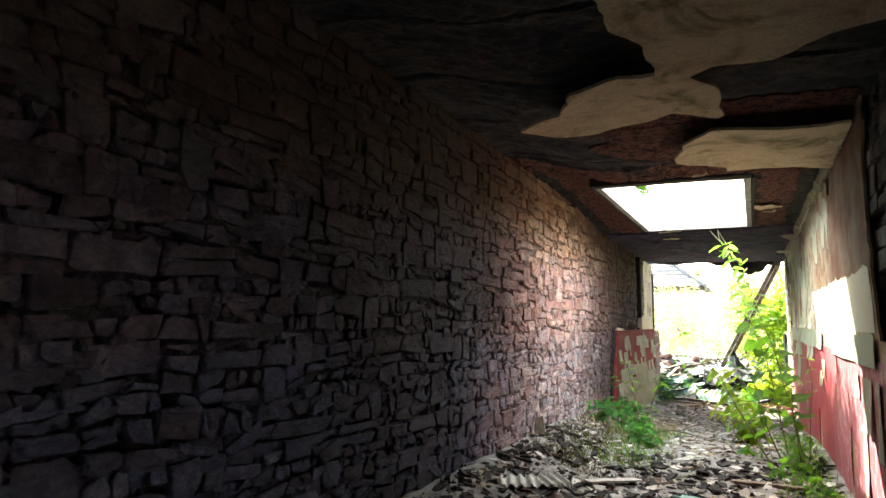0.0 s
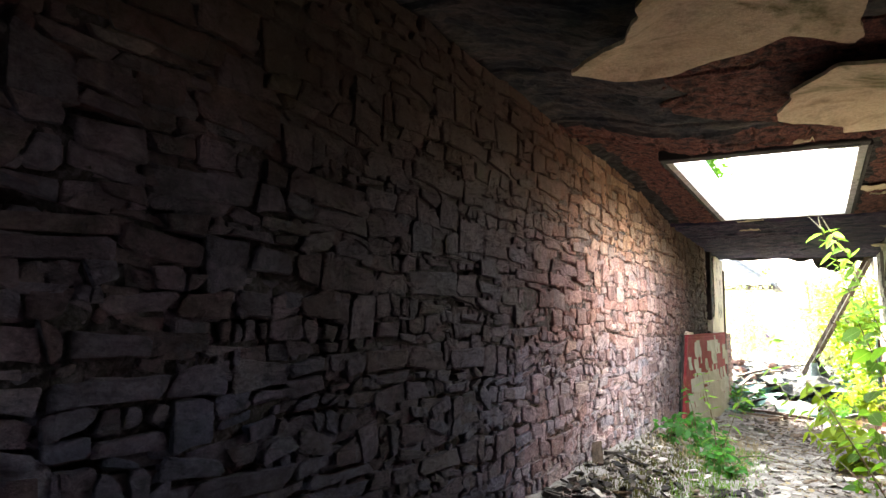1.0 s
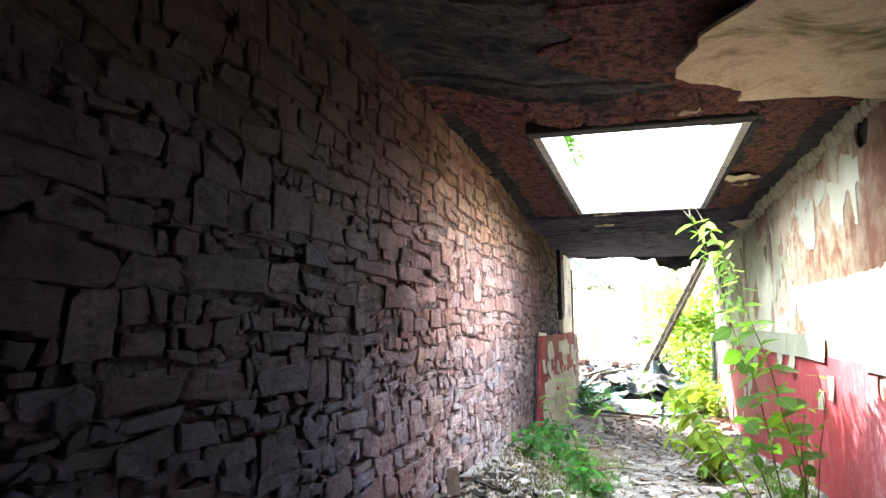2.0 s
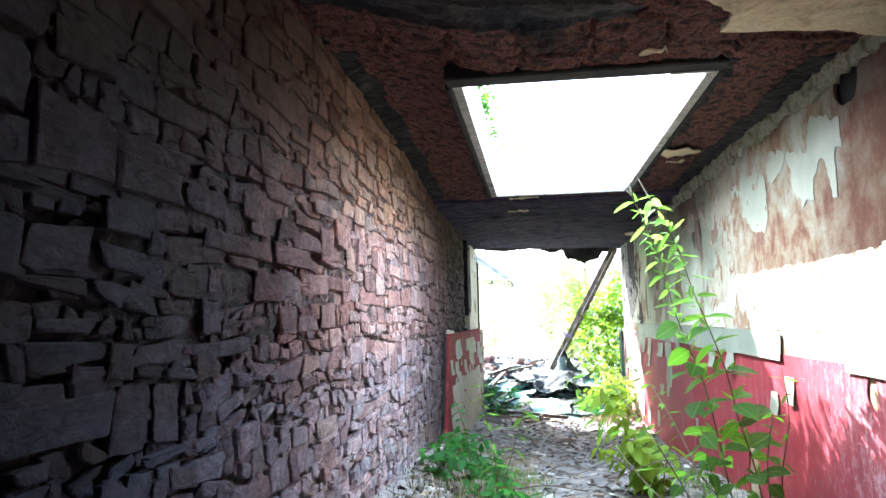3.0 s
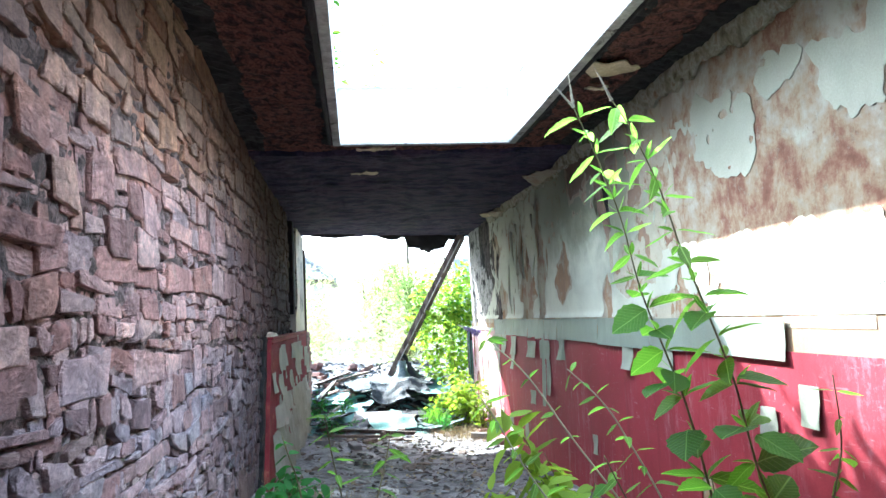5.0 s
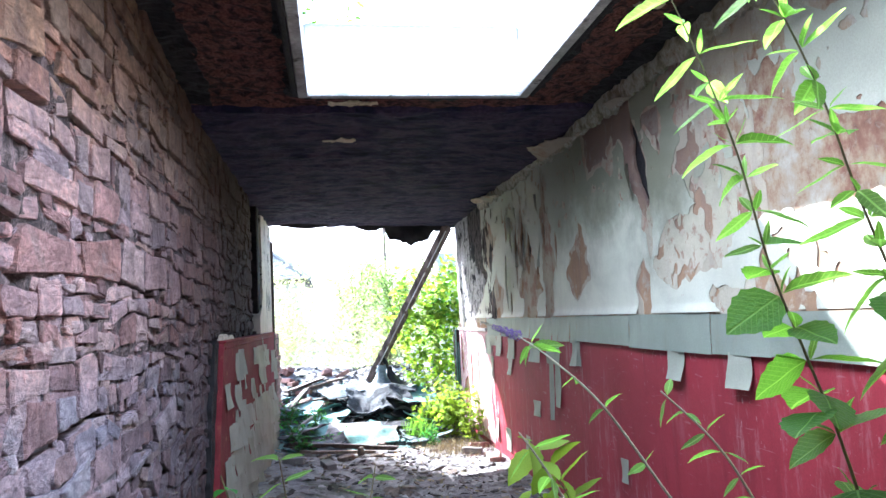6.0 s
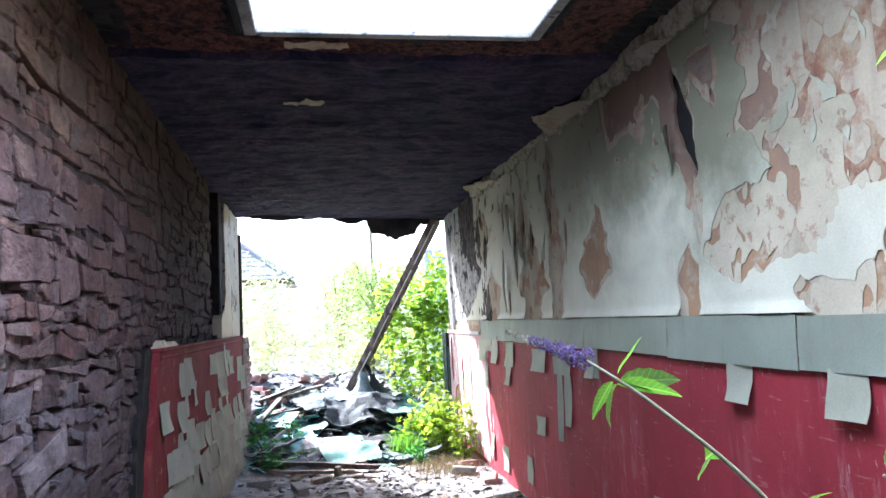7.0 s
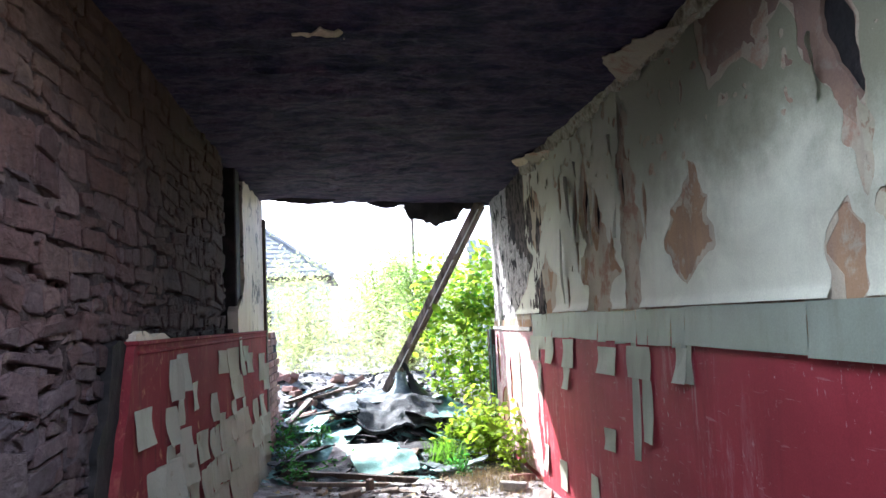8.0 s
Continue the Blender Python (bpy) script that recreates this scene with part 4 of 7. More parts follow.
def under_field(y, z):
    f = cream_field(y, z) + 0.018 - 0.2 * smooth(8.7, 8.4, y) + 0.085 * N((y * 3.5, z * 3, 33)) + 0.05 * N((y * 17, z * 9, 14))
    speck = 0.07 * N((y * 6, z * 5, 17)) + 0.05 * N((y * 21, z * 13, 8)) - 0.002
    f = max(f, min(speck, 0.42 - abs(y - 8.75)))
    f = max(f, min(0.05, 0.2 * smooth(10.8, 11.4, y) * (0.25 + N((y * 7, z * 4, 2)))))
    f = min([f] + [ellipse(y + 0.03 * N((y * 12, z * 8, 1)), z + 0.04 * N((y * 12, z * 8, 7)), e) for e in ORANGE])
    return min(f, plaster_field(y, z) - 0.004)


uv, uf = torn_sheet(under_field, 4.0, 14.4, 1.30, CEIL - 0.02, 0.024, lambda u, v, f: (RIGHT + 0.0102 + skin(u, v), u, v), back=lambda p: (p[0] + 0.002, p[1], p[2]))
raw_part("undercoat", uv, uf, UNDERCOAT, wall_right, "grey-brown undercoat at the torn edges", True)


# rain-washed coat in the stretch under the rooflight
def washed_field(y, z):
    return min(8.9 - 0.25 * smooth(2.3, 1.9, z) + 0.10 * N((y * 3, z * 6, 51)) + 0.05 * N((y * 14, z * 16, 5)) - y, z - 1.62, plaster_field(y, z) - 0.004)


uv, uf = torn_sheet(washed_field, 4.1, 9.1, 1.60, CEIL - 0.02, 0.03, lambda u, v, f: (RIGHT + 0.0116 + skin(u, v), u, v), back=lambda p: (p[0] + 0.001, p[1], p[2]))
raw_part("washed_coat", uv, uf, WASHED, wall_right, "thin rain-washed pinkish-tan coat with pale runs", True)


def old_cream_field(y, z):
    here = min(0.46 - abs(y - 8.92) + 0.06 * N((y * 5, z * 5, 71)), 2.0 + 0.1 * N((y * 4, 2, 71)) - z)
    return min(here, plaster_field(y, z) - 0.004, 0.1 * (0.16 + N((y * 7, z * 5, 72)) + 0.8 * N((y * 19, z * 14, 73))))


uv, uf = torn_sheet(old_cream_field, 8.3, 9.5, 1.34, 2.15, 0.014, lambda u, v, f: (RIGHT + 0.0090 + skin(u, v), u, v), back=lambda p: (p[0] + 0.001, p[1], p[2]))
raw_part("old_cream_coat", uv, uf, OLD_CREAM, wall_right, "older yellowish cream coat gone in specks", True)


def cream_at(y, z, f):
    far = smooth(10.7, 11.6, y)
    curl = (0.006 + 0.014 * far) * (1 - smooth(0.0, 0.022, f)) * max(0.0, N((y * 2.9, z * 2.9, 5)) - 0.05 + 0.25 * far)
    lip = (0.016 + 0.012 * N((y * 2.3, 1, 2))) * smooth(1.40, 1.352, z) * smooth(8.2, 9.0, y)
    return (RIGHT + 0.0075 - curl - lip + skin(y, z), y, z)


cv, cf = torn_sheet(cream_field, 4.0, 14.6, 1.352, CEIL - 0.03, 0.017, cream_at, back=lambda p: (p[0] + 0.0022, p[1], p[2]))
raw_part("cream_paint", cv, cf, CREAM, wall_right, "thick cream paint peeling in curled sheets", True)

# curled strips of paint standing off the wall beside the slits
rng = random.Random(77)
for y0, z0, z1, w in [(11.38, 1.75, 2.35, 0.04), (12.26, 1.62, 2.28, 0.04), (12.06, 1.8, 2.34, 0.04), (11.82, 1.75, 2.12, 0.04), (12.5, 1.4, 2.0, 0.04), (9.56, 1.98, 2.2, 0.03)]:
    n = 14
    verts, faces = [], []
    for i in range(n + 1):
        t = i / n
        for k in range(4):
            a = k / 3
            half = w * (0.35 + 0.65 * math.sin(3.14 * min(1, t * 1.1 + 0.05)))
            out = 0.03 * a * a * (0.5 + 0.5 * math.sin(5 * t + y0 * 9)) + 0.008
            verts.append((RIGHT - 0.002 - out, y0 - half * a * 1.2 + 0.018 * N((t * 4, y0, 2)), z0 + (z1 - z0) * t + 0.01 * a * N((t * 9, y0, 7))))
    for i in range(n):
        for k in range(3):
            q = i * 4 + k
            faces.append((q, q + 1, q + 5, q + 4))
    m = len(verts)
    verts += [(x + 0.003, y, z) for x, y, z in verts]
    faces += [tuple(m + k for k in f[::-1]) for f in faces]
    raw_part("paint_strip", verts, faces, CREAM, wall_right, "curled hanging strip of paint", True)

# flaps of paint that reach out over the ceiling's edge
for y0, long_, out in [(10.2, 0.95, 0.17), (12.55, 0.6, 0.12), (9.4, 0.35, 0.06)]:
    def flap_field(u, r):
        return min(out * smooth(0.0, 0.75 * long_, u) * (1 - smooth(0.75 * long_, long_, u)) + 0.035 * N((u * 8, y0, 3)) + 0.02 * N((u * 27, y0, 5)) + 0.012 - r, u, long_ - u)

    fv, ff = torn_sheet(flap_field, 0.0, long_, 0.0, out + 0.05, 0.012, lambda u, r, f: (RIGHT - 0.002 - r, y0 + u, 2.555 + 0.30 * r + 0.012 * N((u * 6, r * 6, 2))), back=lambda p: (p[0], p[1], p[2] + 0.006))
    raw_part("paint_flap", fv, ff, UNDERCOAT, wall_right, "grey torn flap at the ceiling's edge")


def red_field(y, z):
    low = [(8.2, 0.25, 0.12, 0.3), (5.6, 0.5, 0.1, 0.2), (14.9, 0.4, 0.16, 0.2), (14.55, 0.7, 0.05, 0.2), (15.15, 0.9, 0.08, 0.22), (6.3, 1.1, 0.06, 0.09)]
    wy, wz = y + 0.05 * N((y * 5, z * 5, 1)), z + 0.08 * N((y * 5, z * 5, 4))
    f = min([char_end(y, z) - 0.02] + [ellipse(wy, wz, e) for e in low])
    return f


rv_, rf_ = torn_sheet(red_field, 3.2, 15.36, -0.12, 1.205, 0.035, lambda u, v, f: (RIGHT + 0.004 - 0.003 * N((u * 2.5, v * 2.5, 2)), u, v), back=lambda p: (p[0] + 0.006, p[1], p[2]))
raw_part("red_dado", rv_, rf_, RED, wall_right, "scratched oxblood gloss paint", True)


def curled_tile(name, parent, material, x, away, y0, y1, z0, z1, curl_side=0.0, curl_low=0.0, rng=random, wave=0.004):
    """A rectangular sheet of old paint, one edge lifting off the wall. away: the way it lifts."""
    nu, nv = max(4, round((y1 - y0) / 0.06)), 5
    verts, faces = [], []
    ra, rb = rng.uniform(-0.006, 0.006), rng.uniform(-0.006, 0.006)
    for layer in (0, 1):
        for i in range(nu + 1):
            for j in range(nv + 1):
                s, t = i / nu, j / nv
                lift = curl_side * s * s + curl_low * (1 - t) ** 2 + wave * math.sin(3.1 * s + 5 * t + y0 * 7)
                verts.append((x + away * (max(0.001, lift + 0.002) - 0.002 * layer), y0 + (y1 - y0) * s + ra * t, z0 + (z1 - z0) * t + rb * s))
    m = (nu + 1) * (nv + 1)
    for i in range(nu):
        for j in range(nv):
            a = i * (nv + 1) + j
            q = (a, a + nv + 1, a + nv + 2, a + 1)
            faces += [q, tuple(m + k for k in q[::-1])]
    rim = [i * (nv + 1) for i in range(nu + 1)] + [nu * (nv + 1) + j for j in range(1, nv + 1)] + [i * (nv + 1) + nv for i in range(nu - 1, -1, -1)] + [j for j in range(nv - 1, 0, -1)]
    n = len(verts)
    verts += [verts[k] for k in rim] + [verts[m + k] for k in rim]
    r = len(rim)
    for a in range(r):
        b = (a + 1) % r
        faces.append((n + a, n + r + a, n + r + b, n + b))
    return raw_part(name, verts, faces, material, parent, shade=True)


# the sage border between the two paints, in sheets with a lifting lower edge, gone in one stretch
rng = random.Random(19)
y = 4.3
while y < 13.5:
    w = rng.choice((0.3, 0.45, 0.6, 0.9)) if y < 10.0 else rng.choice((0.14, 0.15, 0.16, 0.17))
    if not 6.62 < y + w / 2 < 7.26:
        low = 1.165 + rng.uniform(-0.006, 0.006)
        curled_tile("border_sheet", wall_right, BAND, RIGHT - 0.004, -1, y + 0.003, y + w - 0.001, low, 1.343 + rng.uniform(-0.005, 0.006), rng.choice((0, 0, 0.004)), rng.uniform(0.002, 0.010), rng, 0.002)
    y += w

# sheets of sage paint still hanging on the red
for (a, b, c, d) in [(11.62, 11.78, 0.52, 0.65), (11.04, 11.16, 0.66, 0.98), (10.56, 10.69, 1.0, 1.18), (11.53, 11.81, 0.97, 1.13), (12.5, 12.65, 0.8, 0.96), (11.03, 11.32, 0.98, 1.15), (12.36, 12.62, 0.96, 1.16), (12.88, 13.1, 0.96, 1.17), (13.12, 13.32, 1.06, 1.17), (13.34, 13.58, 0.96, 1.17),
                     (9.08, 9.22, 1.02, 1.16), (8.5, 8.66, 1.03, 1.18), (13.3, 13.42, 0.7, 0.94), (14.1, 14.2, 0.5, 1.0),
                     (7.28, 7.38, 0.92, 1.08), (7.56, 7.66, 0.83, 0.97), (9.86, 9.96, 0.36, 0.5), (12.0, 12.14, 0.1, 0.3), (12.7, 12.84, 0.05, 0.26), (5.0, 5.16, 0.95, 1.1), (4.5, 4.72, 0.8, 1.1), (4.2, 4.3, 0.7, 1.1), (4.78, 4.9, 0.4, 0.8), (13.2, 13.32, 0.1, 0.3), (11.2, 11.26, 0.55, 1.17), (10.6, 10.72, 1.0, 1.18)]:
    curled_tile("paint_tile", wall_right, CHIP, RIGHT - 0.003, -1, a, b, c, d, rng.choice((0, 0.012)), rng.uniform(0.004, 0.03), rng)

# crack in the sunlit paint, made as a thin black tube
crack = bmesh.new()
tube(crack, bend([(RIGHT + 0.004, 6.92, 1.450), (RIGHT + 0.003, 6.87, 1.462), (RIGHT + 0.003, 6.83, 1.458), (RIGHT + 0.004, 6.79, 1.480)], 5), 0.0018, 0.0012, 5)
part("crack_line", crack, DARK_LINE, wall_right, "thin black crack in the plaster")
# white beaded line where the border ends at the burnt end
bead = bmesh.new()
box(bead, (RIGHT - 0.016, 13.6, 1.20), (RIGHT + 0.004, 15.36, 1.235), 0.004)
part("bead", bead, WHITE_WOOD, wall_right, "thin white dado bead")

# scorched, fibrous surface of the burnt end
def scorched_at(y, z, f):
    return (RIGHT + 0.022 - 0.008 * smooth(0.0, 0.1, f) + 0.008 * N((y * 7, z * 2.5, 4)) + 0.007 * N((y * 26, z * 6, 8)) + 0.004 * N((y * 60, z * 17, 2)), y, z)


ev, ef = torn_sheet(lambda y, z: min(y - 13.0, 15.38 + 0.03 * N((z * 6, 1, 2)) - y), 13.0, 15.45, 1.22, CEIL + 0.05, 0.025, scorched_at, back=lambda p: (p[0] + 0.08, p[1], p[2]))
raw_part("scorched_coat", ev, ef, SUNLIT_PLASTER, wall_right, "scorched plaster paled to carry the sunlight on it", True)


def soot_field(y, z):
    return min(14.45 - 0.95 * smooth(2.3, 1.6, z) + 0.16 * N((y * 3, z * 3, 5)) + 0.10 * N((y * 14, z * 6, 3)) - y, z - 1.3) + 0.05 * N((y * 30, z * 12, 6))


ev, ef = torn_sheet(soot_field, 13.1, 15.2, 1.25, CEIL + 0.05, 0.02, lambda y, z, f: (scorched_at(y, z, 1.0)[0] - 0.004, y, z), back=lambda p: (p[0] + 0.004, p[1], p[2]))
raw_part("soot_crust", ev, ef, SCORCHED, wall_right, "black fibrous soot crust", True)


# faded and scraped red, whitened further for the sun that falls there
def sunlit_red_field(y, z):
    return min(0.1 * (smooth(13.1, 13.8, y) * 1.2 - 0.45 + N((y * 9, z * 1.6, 3)) + 0.5 * N((y * 27, z * 5, 8))), red_field(y, z) - 0.01, y - 13.15)


ev, ef = torn_sheet(sunlit_red_field, 13.1, 15.36, 0.0, 1.2, 0.022, lambda u, v, f: (RIGHT + 0.001 - 0.003 * N((u * 2.5, v * 2.5, 2)), u, v), back=lambda p: (p[0] + 0.002, p[1], p[2]))
raw_part("bleached_paint", ev, ef, SUNLIT_RED, wall_right, "faded, scraped red paint whitened to carry the sun on it", True)

door_post = thing("door_post", (RIGHT - 0.03, 15.5, 0.0), "split blackened timber door post at the open end", "post", kind="structure")
post = bmesh.new()
box(post, (RIGHT - 0.055, 15.40, -0.2), (RIGHT + 0.10, 15.52, 1.2), 0.01)
part("stile", post, DARK_WOOD, door_post)
post = bmesh.new()
for k in range(5):
    yy = 15.395 - 0.004 * k
    box(post, (RIGHT - 0.05 + 0.03 * k, yy - 0.012, -0.1), (RIGHT - 0.03 + 0.03 * k, yy, 1.2 - 0.17 * (k % 3)), 0.003)
part("split_lath", post, TEAL, door_post, "grey-green splintered lath")

# ---------------------------------------------------------------- left wall's plastered end
wainscot = thing("wainscot_left", (LEFT, 12.6, 0.0), "oxblood plaster dado with flaking sage paint tiles", "wall", kind="structure")


def wain_field(y, z):
    left = 10.62 + 0.35 * (z - 1.33) + 0.03 * N((z * 6, 2, 1)) + 0.012 * N((z * 19, 5, 1))
    return min(y - left, 14.66 - y + 0.02 * N((z * 5, 1, 1)), 1.285 - z)


def wain_x(y):
    return LEFT + 0.045


wv, wf = torn_sheet(wain_field, 10.2, 14.7, -0.15, 1.3, 0.03, lambda u, v, f: (wain_x(u) + 0.003 * N((u * 3, v * 3, 2)), u, v), back=lambda p: (p[0] - 0.09, p[1], p[2]))
raw_part("red_coat", wv, wf, SOOTY_RED, wainscot, "", True)
def scorch_field(y, z):
    edge = 10.60 + 0.35 * (z - 1.33) + 0.03 * N((z * 6, 2, 1))
    return min(edge - y, y - edge + 0.15 + 0.04 * N((z * 4, 7, 1)) + 0.02 * N((z * 17, 7, 1)), 1.30 + 0.03 * N((y * 9, 1, 1)) - z)


wv, wf = torn_sheet(scorch_field, 9.8, 10.75, -0.1, 1.35, 0.02, lambda u, v, f: (LEFT + 0.016 + 0.008 * N((u * 9, v * 5, 2)) + 0.005 * N((u * 30, v * 14, 2)), u, v), back=lambda p: (p[0] - 0.05, p[1], p[2]))
raw_part("scorched_edge", wv, wf, CHAR, wainscot, "black scorched plaster edge", True)
rail = bmesh.new()
box(rail, (wain_x(0) - 0.05, 10.62, 1.285), (wain_x(0) + 0.012, 14.66, 1.305), 0.004)
box(rail, (wain_x(0) - 0.05, 10.64, 1.245), (wain_x(0) + 0.008, 14.66, 1.262), 0.004)
part("rail", rail, SOOTY_RED, wainscot, "red painted dado rail")
scrap_v, scrap_f = torn_sheet(lambda y, z: min(y - 10.66, 11.3 - y, 1.335 + 0.04 * N((y * 6, 2, 1)) - 0.03 * smooth(10.9, 11.3, y) - z), 10.6, 11.4, 1.305, 1.42, 0.015, lambda y, z, f: (LEFT + 0.035 + 0.004 * N((y * 9, z * 9, 2)), y, z), back=lambda p: (p[0] - 0.04, p[1], p[2]))
raw_part("plaster_scrap", scrap_v, scrap_f, REMNANT, wainscot, "scrap of cream plaster above the rail")
rng = random.Random(5)
for (a, b, c, d) in [(11.12, 11.24, 1.0, 1.2), (11.25, 11.35, 1.03, 1.22), (10.58, 10.82, 0.86, 1.02), (11.05, 11.18, 0.8, 0.98), (11.28, 11.4, 0.86, 1.02), (12.3, 12.5, 1.05, 1.2), (12.62, 12.85, 1.0, 1.2), (11.6, 11.7, 0.9, 1.05), (11.06, 11.2, 0.62, 0.8), (11.3, 11.42, 0.66, 0.84),
                     (13.1, 13.24, 0.98, 1.27), (13.26, 13.4, 1.08, 1.2), (13.42, 13.6, 0.98, 1.14), (12.75, 13.0, 0.84, 1.0), (11.68, 11.86, 0.6, 0.77), (14.1, 14.25, 0.86, 1.1), (14.35, 14.5, 0.76, 1.0), (12.3, 12.42, 0.64, 0.8), (12.75, 12.9, 0.7, 0.83), (13.2, 13.35, 0.62, 0.8), (12.05, 12.16, 0.78, 0.95)]:
    curled_tile("paint_tile", wainscot, TILE_GREY, wain_x(0) + 0.004, 1, a, b, c, d, rng.choice((0, 0.02, 0.035)), rng.uniform(0.002, 0.03), rng)
for row, z in enumerate((-0.02, 0.17, 0.36, 0.55)):
    y = 10.32 + 0.1 * row
    while y < 14.5:
        w = rng.uniform(0.11, 0.2)
        if rng.random() < (0.95, 0.9, 0.8, 0.5)[row]:
            curled_tile("paint_tile", wainscot, TILE_GREY, wain_x(0) + 0.004, 1, y + 0.004, y + w, z + rng.uniform(-0.01, 0.02), z + 0.185, rng.choice((0, 0.02, 0.04)), rng.uniform(0.002, 0.03), rng)
        y += w


def remnant_field(y, z):
    left = 13.5 - 0.45 * smooth(1.7, 1.33, z) + 0.06 * N((z * 5, 2, 8)) + 0.03 * N((z * 17, 5, 3))
    return min(y - left, 14.7 - y, 2.56 + 0.05 * N((y * 7, 1, 4)) - z, z - 1.30)


wv, wf = torn_sheet(remnant_field, 13.2, 14.72, 1.29, 2.64, 0.03, lambda u, v, f: (LEFT + 0.03 + 0.004 * N((u * 3, v * 3, 2)), u, v), back=lambda p: (p[0] - 0.08, p[1], p[2]))
raw_part("upper_plaster", wv, wf, REMNANT, wainscot, "scorched yellowish plaster above the dado", True)
# black block added where the recess beside the plaster lies in shade
gap_fill = bmesh.new()
box(gap_fill, (LEFT - 0.12, 13.26, 1.31), (LEFT + 0.012, 13.46, CEIL + 0.02), 0.012)
part("dark_gap_fill", gap_fill, CHAR, wainscot, "black filler standing in for the dark gap by the plaster")
edge = bmesh.new()
box(edge, (LEFT - 0.03, 14.66, -0.1), (LEFT + 0.055, 14.75, 2.4), 0.008)
part("edge_batten", edge, DARK_WOOD, wainscot, "thin dark corner batten")

# ---------------------------------------------------------------- ceiling
def ceil_z(x, y):
    calm = 1 - 0.55 * smooth(9.6, 10.2, y) - 0.4 * smooth(5.75, 5.6, y)
    z = CEIL + 0.03 * N((x * 0.8, y * 0.8, 3)) + calm * (0.024 * N((x * 3.5, y * 5, 1)) + 0.016 * N((x * 11, y * 16, 6)) + 0.010 * N((x * 26, y * 34, 2)))
    z += 0.16 * smooth(-0.95, -1.8, x) * (1 - smooth(7.0, 11.0, y))      # highest along the stone wall
    if y > 9.9:                                   # sooty boards running across
        k = math.floor((y + 0.03 * N((x * 1.2, y, 1))) / 0.17)
        z += 0.014 * N((k * 3.7, x * 0.4, 9)) + 0.018 * N((x * 2.3, y * 4.1, 12)) + 0.008 * N((x * 6, y * 19, 15)) - 0.02
    elif y < 5.7:                                 # scorched, sagging stretch over the entrance
        z += 0.012 * N((x * 1.1, y * 2.1, 4)) + 0.008 * N((x * 4.7, y * 6.1, 9)) + 0.010 * N((x * 17, y * 13, 19)) + 0.05 * smooth(5.6, 4.6, y)
        if (y + 0.03 * N((x * 2, y, 3))) % 0.92 < 0.03:
            z += 0.025
    elif y < 6.25:                                # brick-jointed strip before the rooflight
        z -= 0.02
        if ((x + 0.04 * N((y * 9, x, 2))) % 0.31) < 0.02 or abs(y - 6.0) < 0.014:
            z += 0.02
    return z


def ceil_part(field, x0, x1, y0, y1, step):
    return torn_sheet(field, x0, x1, y0, y1, step, lambda u, v, f: (u, v, ceil_z(u, v)), back=lambda p: (p[0], p[1], CEIL + 0.3))


def end_field(x, y):
    return 14.86 + 0.28 * (x - LEFT) + 0.11 * N((x * 2.2, 4, 1)) + 0.05 * N((x * 8, 1, 1)) + 0.03 * N((x * 21, 1, 1)) - y


ceiling = tagged(thing("ceiling", (-0.65, 6, CEIL + 0.1), "burnt sagging ceiling of sooty straw boards", "ceiling", kind="structure"))
FULL = lambda u, v: 1.0
v_, f_ = ceil_part(FULL, LEFT - 0.1, RIGHT + 0.1, -4.3, 5.7, 0.03)
raw_part("charred_board", v_, f_, NEAR_SOOT, ceiling)
shapes = [ceil_part(FULL, LEFT - 0.1, RIGHT + 0.1, 5.7, 6.25, 0.022),
          ceil_part(FULL, LEFT - 0.1, RIGHT + 0.1, 6.25, SKY_Y0 - 0.04, 0.03),
          ceil_part(FULL, LEFT - 0.1, SKY_X0 - 0.03, SKY_Y0 - 0.04, 9.9, 0.03), ceil_part(FULL, SKY_X1 + 0.03, RIGHT + 0.1, SKY_Y0 - 0.04, 9.9, 0.03),
          ceil_part(FULL, SKY_X0 - 0.03, SKY_X1 + 0.03, SKY_Y1 + 0.03, 9.9, 0.03)]
v_, f_ = joined(shapes)
raw_part("straw_board", v_, f_, FIBRE, ceiling)
v_, f_ = ceil_part(end_field, LEFT - 0.1, RIGHT + 0.1, 9.9, 16.2, 0.03)
raw_part("soot_board", v_, f_, SOOT_BOARD, ceiling)

# pale plaster still hanging under the boards
FLAKES = [[(-0.50, 1.6), (-0.48, 2.5), (-0.49, 2.79), (-0.38, 3.0), (-0.38, 3.38), (-0.23, 3.46), (-0.12, 3.33), (0.11, 3.35), (0.33, 3.12), (0.60, 2.95), (0.60, 1.6)],
          [(-1.25, 4.06), (-0.9, 3.7), (-0.8, 3.38), (-0.53, 3.33), (-0.23, 3.44), (-0.12, 3.7), (-0.13, 4.23), (-0.37, 4.05), (-0.64, 4.2), (-0.85, 4.3), (-1.06, 4.24)],
          [(-0.46, 5.2), (-0.38, 4.8), (-0.16, 4.5), (0.60, 4.58), (0.60, 5.85), (-0.15, 5.7), (-0.16, 5.46)]]


def flake_field(x, y):
    wx, wy = x + 0.03 * N((x * 5, y * 5, 1)) + 0.014 * N((x * 17, y * 17, 3)), y + 0.03 * N((x * 5, y * 5, 6)) + 0.014 * N((x * 17, y * 17, 8))
    return min(max(within(wx, wy, e) for e in FLAKES), RIGHT - 0.005 - x)


def flake_z(x, y, f):
    curl = 0.05 * (1 - smooth(0.0, 0.14, f)) * max(0.0, N((x * 1.6, y * 1.6, 3)) + 0.35)
    ridge = 0.012 if abs(y - 5.55) < 0.012 else 0.0
    return (x, y, CEIL - 0.075 - curl + ridge + 0.02 * N((x * 1.5, y * 1.5, 2)))


